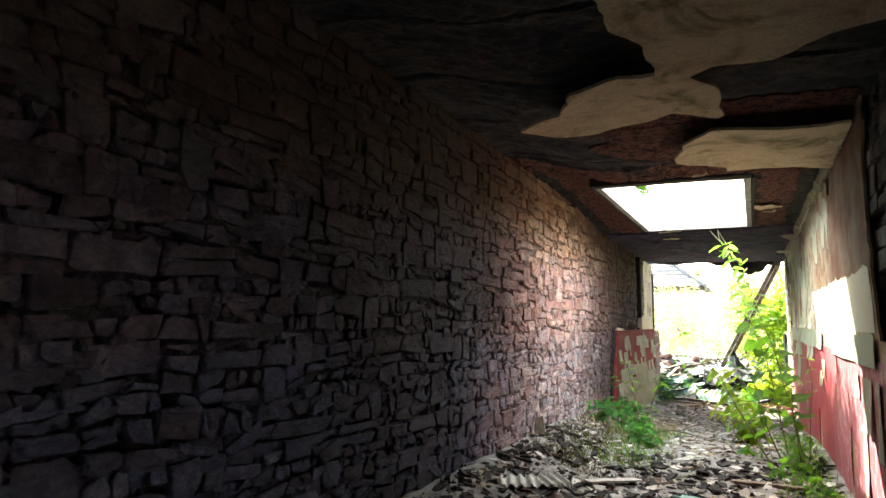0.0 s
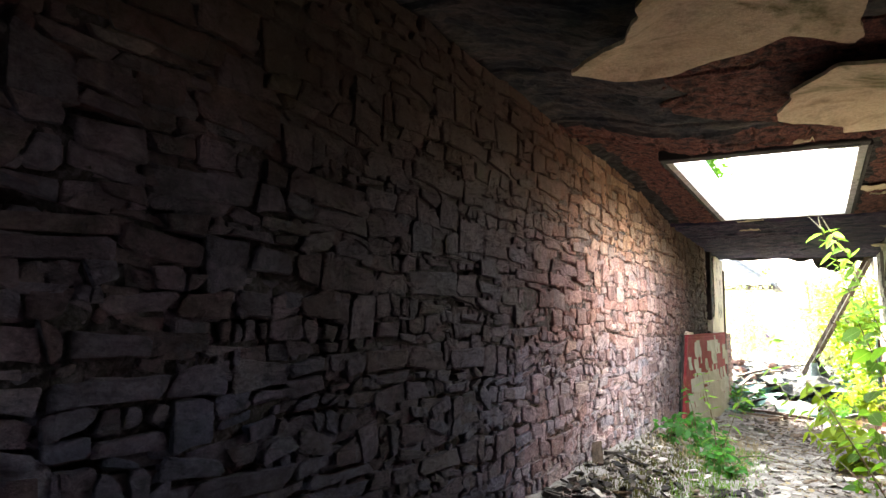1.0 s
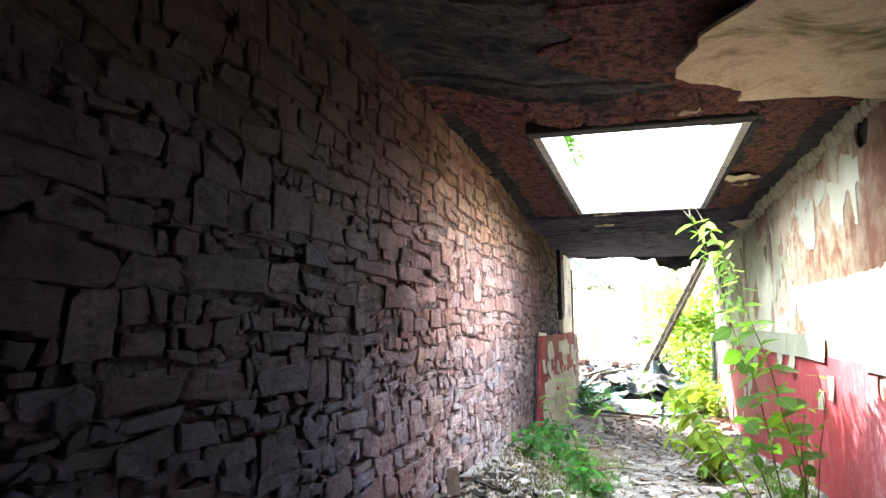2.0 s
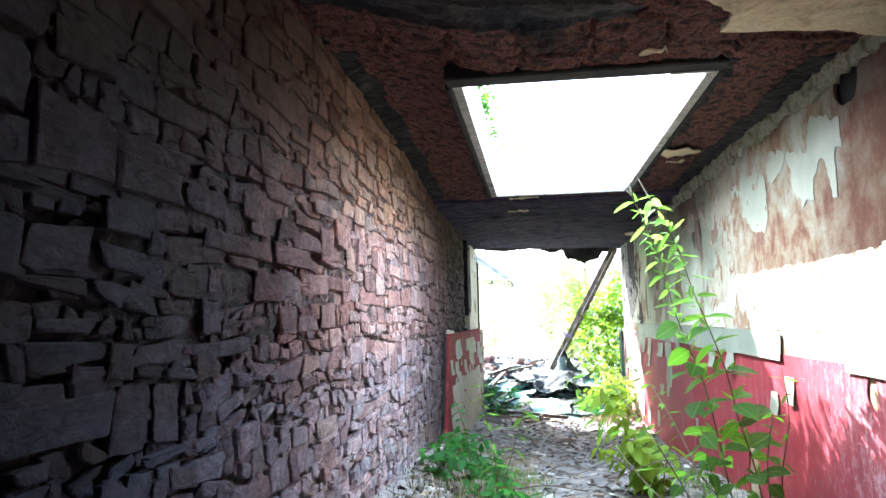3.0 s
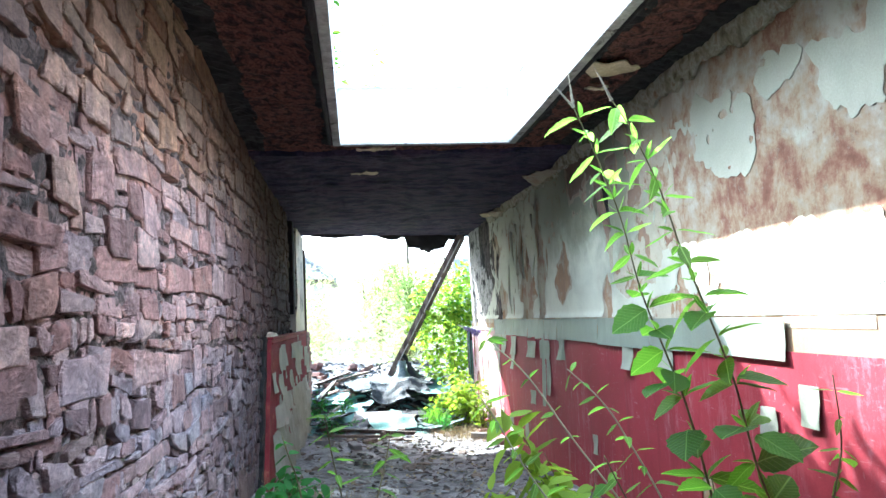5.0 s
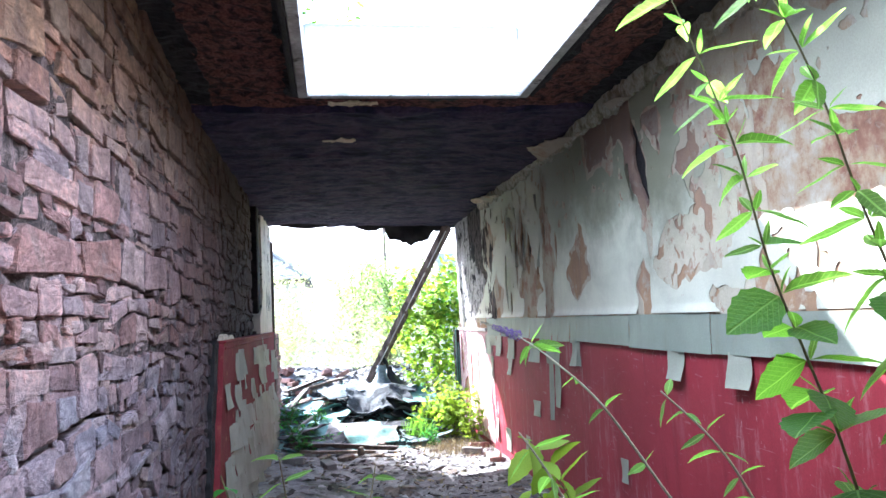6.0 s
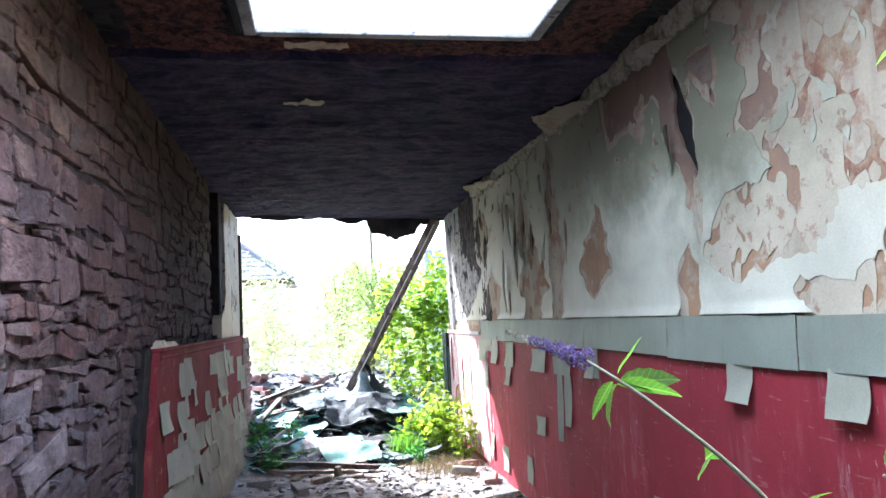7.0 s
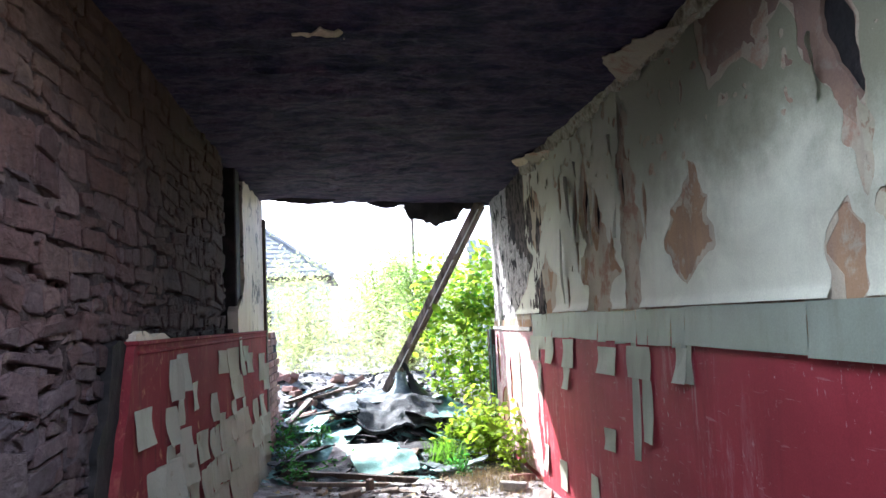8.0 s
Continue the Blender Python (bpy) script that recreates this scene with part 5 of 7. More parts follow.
v_, f_ = torn_sheet(flake_field, -1.5, RIGHT, 1.6, 6.2, 0.025, flake_z, back=lambda p: (p[0], p[1], p[2] + 0.018))
raw_part("plaster_flake", v_, f_, FLAKE, ceiling, "pale cracked plaster hanging in torn plates", True)

def lath_field(x, y):
    return min(x + 0.95 + 0.5 * smooth(5.2, 5.7, y) * -1 + 0.18 * N((x * 3, y * 3, 4)) + 0.08 * N((x * 13, y * 9, 7)), y - 4.3 + 0.1 * N((x * 4, 2, 9)) + 0.05 * N((x * 15, 2, 9)))


v_, f_ = torn_sheet(lath_field, -1.6, RIGHT, 4.0, 5.69, 0.025, lambda x, y, f: (x, y, ceil_z(x, y) - 0.012 - 0.012 * smooth(0, 0.06, f)), back=lambda p: (p[0], p[1], p[2] + 0.02))
raw_part("bare_straw_board", v_, f_, FIBRE, ceiling, "reddish-brown straw board laid bare")

SCRAPS = [(-1.05, 10.55, 0.11, 0.022), (-0.95, 9.72, 0.13, 0.04), (-0.35, 5.95, 0.08, 0.02), (0.18, 8.15, 0.12, 0.09), (0.2, 8.42, 0.06, 0.05), (0.5, 13.2, 0.08, 0.2)]


def scrap_field(x, y):
    wx, wy = x + 0.06 * N((x * 7, y * 7, 1)) + 0.03 * N((x * 25, y * 25, 1)), y + 0.05 * N((x * 7, y * 7, 6)) + 0.03 * N((x * 25, y * 25, 6))
    return min(max(-ellipse(wx, wy, e) for e in SCRAPS), RIGHT - 0.005 - x)


v_, f_ = torn_sheet(scrap_field, -1.4, RIGHT, 5.7, 13.6, 0.02, lambda x, y, f: (x, y, ceil_z(x, y) - 0.022 - 0.014 * (1 - smooth(0, 0.05, f))), back=lambda p: (p[0], p[1], p[2] + 0.008))
raw_part("plaster_scrap", v_, f_, FLAKE, ceiling, "small scraps of pale plaster", True)

# blackened margins along the plastered wall and round the rooflight
def margin_field(x, y):
    n = 0.05 * N((x * 4, y * 3, 2)) + 0.03 * N((x * 15, y * 15, 3))
    wall = x - 0.40 + n
    hole = 0.10 + n - max(SKY_X0 - x, x - SKY_X1, SKY_Y0 - y, y - SKY_Y1)
    inside = max(SKY_X0 - x, x - SKY_X1, SKY_Y0 - y, y - SKY_Y1) - 0.05
    return min(max(wall, hole, x * 0 + (LEFT + 0.13 + n - x)), inside)


v_, f_ = torn_sheet(margin_field, LEFT - 0.05, RIGHT, 6.27, 9.88, 0.025, lambda x, y, f: (x, y, ceil_z(x, y) - 0.006), back=lambda p: (p[0], p[1], p[2] + 0.005))
raw_part("charred_margin", v_, f_, CHAR, ceiling, "blackened edges of the straw boards")

# ragged plaster cove along the plastered wall
def cove_field(y, z):
    return min(z - (2.55 + 0.04 * N((y * 2.6, 3, 1)) + 0.035 * N((y * 11, 1, 1)) + 0.015 * N((y * 31, z * 20, 1))), 13.6 - y)


v_, f_ = torn_sheet(cove_field, 5.0, 13.8, 2.44, 2.72, 0.02, lambda y, z, f: (RIGHT - 0.035 * smooth(2.5, 2.66, z) - 0.008 + 0.012 * N((y * 7, z * 7, 1)), y, z), back=lambda p: (p[0] + 0.02, p[1], p[2]))
raw_part("cove", v_, f_, COVE, ceiling, "crumbling plaster cove along the wall", True)

# torn felt hanging at the open end
def torn_felt(x0, x1, y, drop, seed):
    def fld(x, s):
        u = (x - x0) / (x1 - x0)
        low = drop * (math.sin(math.pi * min(1, max(0, u))) ** 0.55) * (0.75 + 0.45 * N((x * 4, seed, 1)) + 0.18 * N((x * 17, seed, 2)))
        return low + 0.08 - s
    return torn_sheet(fld, x0, x1, 0.0, drop * 1.6 + 0.08, 0.02, lambda x, s, f: (x, y + 0.28 * (x + 0.65) + 0.05 * N((x * 5, s * 5, seed)) + 0.10 * s, CEIL + 0.07 - s), back=lambda p: (p[0], p[1] + 0.02, p[2]))


v_, f_ = joined([torn_felt(-0.40, 0.32, 15.1, 0.34, 3.0), torn_felt(-1.8, -1.1, 15.05, 0.07, 8.0), torn_felt(-0.8, -0.3, 15.1, 0.09, 12.0), torn_felt(0.2, 0.56, 15.1, 0.09, 21.0)])
raw_part("torn_felt", v_, f_, BLACK_FELT, ceiling, "black roofing felt hanging in rags")

# roof slab over it all, open at the rooflight
roof = thing("roof", (-0.65, 6, CEIL + 0.3), "flat felted roof slab", "roof", kind="structure")
slab = bmesh.new()
for lo, hi in [((-2.5, -4.7), (1.2, SKY_Y0 - 0.05)), ((-2.5, SKY_Y1 + 0.05), (1.2, 14.75)), ((-2.5, SKY_Y0 - 0.05), (SKY_X0 - 0.05, SKY_Y1 + 0.05)), ((SKY_X1 + 0.05, SKY_Y0 - 0.05), (1.2, SKY_Y1 + 0.05))]:
    box(slab, (*lo, CEIL + 0.27), (*hi, CEIL + 0.37))
part("slab", slab, BLACK_FELT, roof)
# unseen end wall and its opening, added to let light in from behind
back_wall = bmesh.new()
for lo, hi in [((LEFT - 0.5, -4.6, -0.6), (-1.45, -4.2, CEIL + 0.3)), ((-0.1, -4.6, -0.6), (RIGHT + 0.5, -4.2, CEIL + 0.3)), ((-1.45, -4.6, 2.2), (-0.1, -4.2, CEIL + 0.3))]:
    box(back_wall, lo, hi)
tagged(new("wall_back", mesh_of("wall_back", back_wall, CHAR_STONE)), "unseen dark stone wall added with an opening to let light in", "wall", kind="structure")

# rooflight: upstand boards and inner lining
skylight = thing("skylight", (-0.6, 8.0, CEIL), "open rooflight with a flaking white timber upstand", "skylight", kind="structure")
H = 0.38
for name, lo, hi in [("upstand_board", (SKY_X0 - 0.04, SKY_Y0 - 0.04, CEIL - 0.012), (SKY_X0, SKY_Y1 + 0.04, CEIL + H)), ("upstand_board", (SKY_X1, SKY_Y0 - 0.04, CEIL - 0.012), (SKY_X1 + 0.04, SKY_Y1 + 0.04, CEIL + H)),
                     ("upstand_board", (SKY_X0, SKY_Y1, CEIL - 0.012), (SKY_X1, SKY_Y1 + 0.04, CEIL + H)), ("upstand_board", (SKY_X0, SKY_Y0 - 0.04, CEIL + 0.03), (SKY_X1, SKY_Y0, CEIL + H))]:
    bm = bmesh.new()
    box(bm, lo, hi, 0.006)
    part(name, bm, WHITE_WOOD, skylight)
for lo, hi in [((SKY_X0 - 0.075, SKY_Y0, CEIL - 0.035), (SKY_X0 - 0.042, SKY_Y1, CEIL + 0.0)), ((SKY_X1 + 0.042, SKY_Y0, CEIL - 0.035), (SKY_X1 + 0.07, SKY_Y1, CEIL + 0.0)), ((SKY_X0 - 0.06, SKY_Y0 - 0.17, CEIL - 0.045), (SKY_X1 + 0.05, SKY_Y0 - 0.043, CEIL + 0.03))]:
    bm = bmesh.new()
    box(bm, lo, hi, 0.008)
    part("trimmer", bm, CHAR, skylight, "charred trimmer joist")
for lo, hi in [((SKY_X0 - 0.04, SKY_Y0 - 0.04), (SKY_X0 + 0.012, SKY_Y1 + 0.03)), ((SKY_X1 - 0.014, SKY_Y0 - 0.04), (SKY_X1 + 0.04, SKY_Y1 + 0.03)), ((SKY_X0 + 0.013, SKY_Y1 - 0.008), (SKY_X1 - 0.015, SKY_Y1 + 0.04))]:
    bm = bmesh.new()
    box(bm, (*lo, CEIL - 0.032), (*hi, CEIL - 0.0125), 0.004)
    part("lip", bm, KERB, skylight, "grey weathered lip under the lining")
# dark tube that marks the top edge of the rooflight's lining
bm = bmesh.new()
tube(bm, bend([(-0.03, 6.5, CEIL + H), (-0.06, 7.6, CEIL + H - 0.06), (-0.03, 8.7, CEIL + H - 0.04), (-0.01, 9.56, CEIL + H - 0.02)], 8), 0.004, 0.004, 5)
part("lining_edge", bm, DARK_LINE, skylight, "thin dark line along the lining's top edge")
bm = bmesh.new()
box(bm, (SKY_X1 - 0.20, SKY_Y0 - 0.075, CEIL - 0.056), (SKY_X1 + 0.0, SKY_Y0 - 0.06, CEIL - 0.046), 0.003)
part("lath", bm, WHITE_WOOD, skylight, "bare white lath at the edge")

# the stones that the camera passes nearest, one by one
for v_, f_ in STONES_NEAR:
    c = [sum(p[k] for p in v_) / len(v_) for k in range(3)]
    me = raw_mesh("stone", [(p[0] - c[0], p[1] - c[1], p[2] - c[2]) for p in v_], f_, STONE)
    ob = new("stone", me)
    ob.parent = wall_left
    ob.matrix_basis = wall_left.matrix_basis.inverted() @ Matrix.Translation(c)
# ---------------------------------------------------------------- plants
def leaf_points(length, width, fold=0.12, droop=0.18, n=11):
    """A pointed leaf along x: a midrib with two sides, folded up and drooping."""
    verts, faces = [], []
    for i in range(n + 1):
        t = i / n
        w = width * 0.5 * (math.sin(math.pi * t ** 0.8) ** 0.85) if 0 < t < 1 else 0.0
        w *= 0.93 if i % 2 else 1.04               # toothed margin
        z = -droop * length * t * t + 0.012 * length * math.sin(9 * t)
        verts += [(length * t, w, z + fold * w * 2), (length * t, 0.0, z), (length * t, -w, z + fold * w * 2)]
    for i in range(n):
        a = 3 * i
        faces += [(a, a + 1, a + 4, a + 3), (a + 1, a + 2, a + 5, a + 4)]
    return verts, faces


def leaf_mesh(name, material, length, width, fold=0.12, droop=0.18):
    v, f = leaf_points(length, width, fold, droop)
    return raw_mesh(name, v, f, material, True)


BIG_LEAF = [leaf_mesh("leaf", LEAF_BIG, 1.0, w, f, d) for w, f, d in ((0.56, 0.10, 0.12), (0.66, 0.16, 0.22), (0.48, 0.08, 0.30), (0.82, 0.08, 0.15))]
TOP_LEAF = [leaf_mesh("leaf", LEAF_TOP, 1.0, w, f, d) for w, f, d in ((0.28, 0.14, 0.14), (0.33, 0.2, 0.28), (0.24, 0.1, 0.05))]
SEED_LEAF = [leaf_mesh("leaf", LEAF_LIME, 1.0, w, f, d) for w, f, d in ((0.5, 0.12, 0.16), (0.6, 0.16, 0.25), (0.42, 0.1, 0.1))]
WEED_LEAF = [leaf_mesh("leaf", LEAF_DARK, 1.0, w, f, d) for w, f, d in ((0.55, 0.10, 0.15), (0.62, 0.14, 0.28), (0.48, 0.1, 0.1))]


def put_leaf(parent, mesh, at, way, size, roll=0.0):
    q = Vector(way).normalized().to_track_quat("X", "Z")
    ob = new("leaf", mesh)
    ob.parent = parent
    ob.matrix_basis = parent.matrix_basis.inverted() @ Matrix.LocRotScale(at, q @ Euler((roll, 0, 0)).to_quaternion(), (size, size, size))
    return ob


def leafy_stem(plant, points, r0, r1, first, gap, size0, size1, meshes, stem_mat, rng, meshes_top=None, lift=0.15, label="", tufts=0.0):
    """A stem with pairs of leaves set crosswise, larger low down."""
    line = bend(points, 6)
    bm = bmesh.new()
    tube(bm, line, r0, r1, 6)
    part("stem", bm, stem_mat, plant, label, True)
    total = sum((b - a).length for a, b in zip(line, line[1:]))
    s, walked, k = first, 0.0, 0
    turn = rng.uniform(0, 3)
    for a, b in zip(line, line[1:]):
        seg = (b - a).length
        while s < walked + seg:
            p = a.lerp(b, (s - walked) / seg)
            u = s / total
            way = (b - a).normalized()
            side = way.cross(Vector((0.2, 0.9, 0.1))).normalized()
            other = way.cross(side)
            turn += math.pi / 2 + rng.uniform(-0.25, 0.25)
            for sign in (1, -1):
                d = side * math.cos(turn) * sign + other * math.sin(turn) * sign + way * (lift + rng.uniform(-0.15, 0.3)) + Vector((0, 0, rng.uniform(-0.65, 0.0)))
                size = (size0 + (size1 - size0) * smooth(0.1, 0.75, u)) * rng.uniform(0.75, 1.2)
                pool = meshes_top if meshes_top and u > 0.6 + rng.uniform(-0.1, 0.1) else meshes
                put_leaf(plant, rng.choice(pool), p + d.normalized() * r0, d, size, rng.uniform(-0.9, 0.9))
                if tufts and rng.random() < tufts:
                    e = d + way * 1.2 + Vector((rng.uniform(-0.5, 0.5), rng.uniform(-0.5, 0.5), 0))
                    put_leaf(plant, rng.choice(meshes_top or meshes), p + d.normalized() * r0, e, size * rng.uniform(0.4, 0.65), rng.uniform(-0.9, 0.9))
            s += gap * (1.9 - 0.95 * smooth(0.35, 0.65, u)) * rng.uniform(0.75, 1.25)
            k += 1
        walked += seg


def flower_spike(plant, a, b, r, rng, mat_a, mat_b):
    """A tapering panicle of small florets along a line."""
    a, b = Vector(a), Vector(b)
    way = (b - a).normalized()
    side = way.cross(Vector((0.1, 0.2, 1))).normalized()
    other = way.cross(side)
    for name, material, lo, hi, n in (("panicle", mat_a, 0.0, 0.66, 620), ("withered_core", mat_b, 0.0, 0.6, 150), ("faded_tip", mat_b, 0.5, 1.0, 170)):
        verts, faces = [], []
        for i in range(n):
            t = rng.uniform(lo, hi)
            ang = rng.uniform(0, 6.283)
            rr = r * (1 - 0.8 * t) * rng.uniform(0.35, 1.05) * (0.8 + 0.2 * math.sin(40 * t)) * (0.7 if name == "withered_core" else 1.0)
            c = a.lerp(b, t) + rr * (math.cos(ang) * side + math.sin(ang) * other)
            s = rng.uniform(0.0014, 0.0030) * (1 - 0.4 * t)
            m = Euler((rng.uniform(0, 6), rng.uniform(0, 6), rng.uniform(0, 6))).to_matrix()
            k = len(verts)
            for p in ((1, 0, 0.2), (0, 1, -0.2), (-1, 0, 0.2), (0, -1, -0.2), (0, 0, -0.9)):
                verts.append(c + m @ Vector(p) * s)
            faces += [(k, k + 1, k + 4), (k + 1, k + 2, k + 4), (k + 2, k + 3, k + 4), (k + 3, k, k + 4)]
        raw_part(name, verts, faces, material, plant, "small purple florets" if material is PURPLE else "faded greyish florets")


rng = random.Random(23)
buddleia = thing("buddleia_bush", (0.26, 7.25, ground_z(0.26, 7.25)), "tall leggy green buddleia bush growing under the rooflight", "bush")
zb = ground_z(0.26, 7.25) - 0.03
leafy_stem(buddleia, [(0.25, 7.36, zb), (0.16, 7.38, 0.71), (0.10, 7.40, 1.03), (0.03, 7.40, 1.24), (-0.05, 7.40, 1.48), (-0.11, 7.40, 1.76), (-0.19, 7.40, 2.0), (-0.27, 7.40, 2.2)], 0.0055, 0.0018, 0.48, 0.075, 0.20, 0.14, BIG_LEAF, STEM, rng, TOP_LEAF, tufts=0.8)
leafy_stem(buddleia, [(0.36, 7.15, zb), (0.29, 7.15, 0.6), (0.22, 7.15, 0.86), (0.165, 7.15, 1.14), (0.08, 7.15, 1.4), (0.01, 7.15, 1.6), (-0.06, 7.15, 1.84), (-0.15, 7.15, 2.05), (-0.21, 7.15, 2.15)], 0.0055, 0.0018, 0.44, 0.075, 0.20, 0.14, BIG_LEAF, STEM, rng, TOP_LEAF, tufts=0.7)
leafy_stem(buddleia, [(0.10, 7.28, zb), (-0.16, 7.3, 0.62), (-0.38, 7.33, 0.95), (-0.52, 7.36, 1.17), (-0.62, 7.41, 1.28), (-0.68, 7.47, 1.335)], 0.0045, 0.0018, 0.44, 0.13, 0.11, 0.06, TOP_LEAF + BIG_LEAF[:2], PALE_STEM, rng, TOP_LEAF, label="pale arching shoot")
for d, z_, r_ in (((0.95, -0.05, 0.12), 0.085, 1.0), ((-0.5, -0.4, -0.42), 0.06, 0.9), ((0.85, -0.2, -0.05), 0.07, -0.9)):
    put_leaf(buddleia, TOP_LEAF[1], (-0.655, 7.446, 1.308), d, z_, r_)
flower_spike(buddleia, (-0.68, 7.47, 1.335), (-0.735, 7.63, 1.372), 0.015, rng, PURPLE, FADED)
leafy_stem(buddleia, [(0.06, 7.3, zb), (-0.3, 7.35, 0.5), (-0.52, 7.38, 0.8), (-0.65, 7.4, 1.03), (-0.71, 7.4, 1.12)], 0.005, 0.002, 0.45, 0.075, 0.12, 0.08, TOP_LEAF, PALE_STEM, rng, TOP_LEAF)
leafy_stem(buddleia, [(0.12, 7.32, zb), (0.0, 7.36, 0.6), (-0.15, 7.4, 0.93), (-0.24, 7.4, 1.07), (-0.36, 7.4, 1.19)], 0.005, 0.002, 0.4, 0.07, 0.12, 0.08, TOP_LEAF, PALE_STEM, rng, TOP_LEAF)
leafy_stem(buddleia, [(0.1, 7.2, zb), (-0.1, 7.2, 0.5), (-0.22, 7.2, 0.72), (-0.3, 7.22, 0.9)], 0.005, 0.002, 0.3, 0.06, 0.12, 0.09, BIG_LEAF, STEM, rng, TOP_LEAF)
leafy_stem(buddleia, [(0.2, 7.25, zb), (0.08, 7.15, 0.45), (0.02, 7.05, 0.68), (-0.02, 7.0, 0.85)], 0.006, 0.002, 0.36, 0.08, 0.15, 0.12, BIG_LEAF, STEM, rng)
for p, d, z_ in (((0.05, 7.30, 0.95), (-0.5, -0.8, -0.35), 0.17), ((0.19, 7.08, 0.96), (0.45, -0.85, -0.3), 0.17), ((0.02, 7.36, 1.12), (-0.8, -0.5, -0.1), 0.16), ((0.16, 7.12, 1.15), (0.9, -0.3, -0.05), 0.17)):
    put_leaf(buddleia, BIG_LEAF[3], p, d, z_, 0.2)      # the broad dark leaves half way up
leafy_stem(buddleia, [(0.33, 7.1, zb), (0.3, 6.95, 0.45), (0.27, 6.85, 0.7), (0.3, 6.8, 0.95)], 0.006, 0.002, 0.22, 0.08, 0.14, 0.09, BIG_LEAF, STEM, rng)
leafy_stem(buddleia, [(0.4, 7.2, zb), (0.42, 7.1, 0.6), (0.44, 7.0, 0.9), (0.4, 6.95, 1.16)], 0.005, 0.002, 0.3, 0.1, 0.10, 0.07, TOP_LEAF, STEM, rng)
for a, b in [((-0.27, 7.4, 2.2), (-0.36, 7.40, 2.31)), ((-0.27, 7.4, 2.2), (-0.29, 7.38, 2.33)), ((-0.21, 7.15, 2.15), (-0.27, 7.14, 2.27))]:
    flower_spike(buddleia, a, b, 0.006, rng, FADED, FADED)

# thin sapling and arching briar nearer the open end
sapling = thing("sapling", (-1.2, 8.2, ground_z(-1.2, 8.2)), "thin young sapling with pale green leaves on the soil", "plant")
leafy_stem(sapling, [(-1.2, 8.2, ground_z(-1.2, 8.2) - 0.02), (-1.22, 8.18, 0.5), (-1.27, 8.14, 0.78), (-1.30, 8.12, 0.98)], 0.005, 0.002, 0.25, 0.07, 0.15, 0.11, TOP_LEAF, STEM, rng, TOP_LEAF)
leafy_stem(sapling, [(-1.2, 8.2, ground_z(-1.2, 8.2) - 0.02), (-1.1, 8.3, 0.45), (-1.02, 8.42, 0.7), (-0.98, 8.5, 0.86)], 0.005, 0.002, 0.25, 0.07, 0.15, 0.12, TOP_LEAF, STEM, rng, TOP_LEAF)
leafy_stem(sapling, [(-1.42, 8.6, ground_z(-1.42, 8.6) - 0.02), (-1.46, 8.6, 0.55), (-1.52, 8.62, 0.74), (-1.55, 8.62, 0.84)], 0.006, 0.002, 0.2, 0.08, 0.13, 0.09, WEED_LEAF, STEM, rng)
shrublet = thing("young_buddleia", (0.0, 8.6, ground_z(0.0, 8.6)), "small yellow-green buddleia seedling by the red wall", "bush")
zs = ground_z(0.0, 8.6) - 0.02
for ex, ey, ez in ((-0.42, 8.4, 0.92), (-0.36, 8.62, 0.70), (-0.26, 8.3, 0.58), (-0.12, 8.75, 0.62), (-0.46, 8.75, 0.45), (0.08, 8.5, 0.5)):
    leafy_stem(shrublet, [(0.0, 8.6, zs), (0.25 * ex, 8.6 + 0.25 * (ey - 8.6), 0.42 * ez), (0.65 * ex, 8.6 + 0.65 * (ey - 8.6), 0.78 * ez), (ex, ey, ez)], 0.0045, 0.0018, 0.12, 0.05, 0.20, 0.14, SEED_LEAF, STEM, rng, SEED_LEAF)


def low_weed(at, height, spread, stems, meshes, size, label, rng, name="nettle", stem_mat=None):
    x, y = at
    ob = thing(name, (x, y, ground_z(x, y)), label, "weed", group="low weeds on the soil")
    for k in range(stems):
        a = 6.283 * k / stems + rng.uniform(-0.5, 0.5)
        r = spread * rng.uniform(0.35, 1.0)
        h = height * rng.uniform(0.6, 1.1)
        ex, ey = x + r * math.cos(a), y + r * math.sin(a)
        ex = min(RIGHT - 0.1, max(LEFT + 0.12, ex))
        z0 = ground_z(x, y) - 0.02
        leafy_stem(ob, [(x, y, z0), (x + 0.4 * (ex - x), y + 0.4 * (ey - y), z0 + 0.6 * h), (ex, ey, z0 + h)], 0.004, 0.0015, 0.06, 0.055, size, size * 0.7, meshes, stem_mat or STEM, rng)
    return ob


rng = random.Random(77)
for x, y in [(-1.62, 8.1), (-1.45, 8.35), (-1.66, 8.6), (-1.4, 8.75), (-1.6, 9.05), (-1.35, 9.1), (-1.55, 9.5), (-1.2, 8.6), (-1.15, 7.75), (-1.25, 8.0), (-1.62, 9.9), (-1.02, 7.55)]:
    low_weed((x, y), rng.uniform(0.14, 0.26), 0.2, 6, WEED_LEAF, 0.135, "low fresh green nettle on the soil bank", rng)
for x, y in [(0.12, 6.35), (0.32, 6.6), (0.38, 6.05), (0.42, 5.6), (0.36, 7.8), (-0.1, 7.5)]:
    low_weed((x, y), rng.uniform(0.09, 0.17), 0.2, 6, BIG_LEAF, 0.10, "low leafy green weed at the wall's foot", rng, "ground_weed")


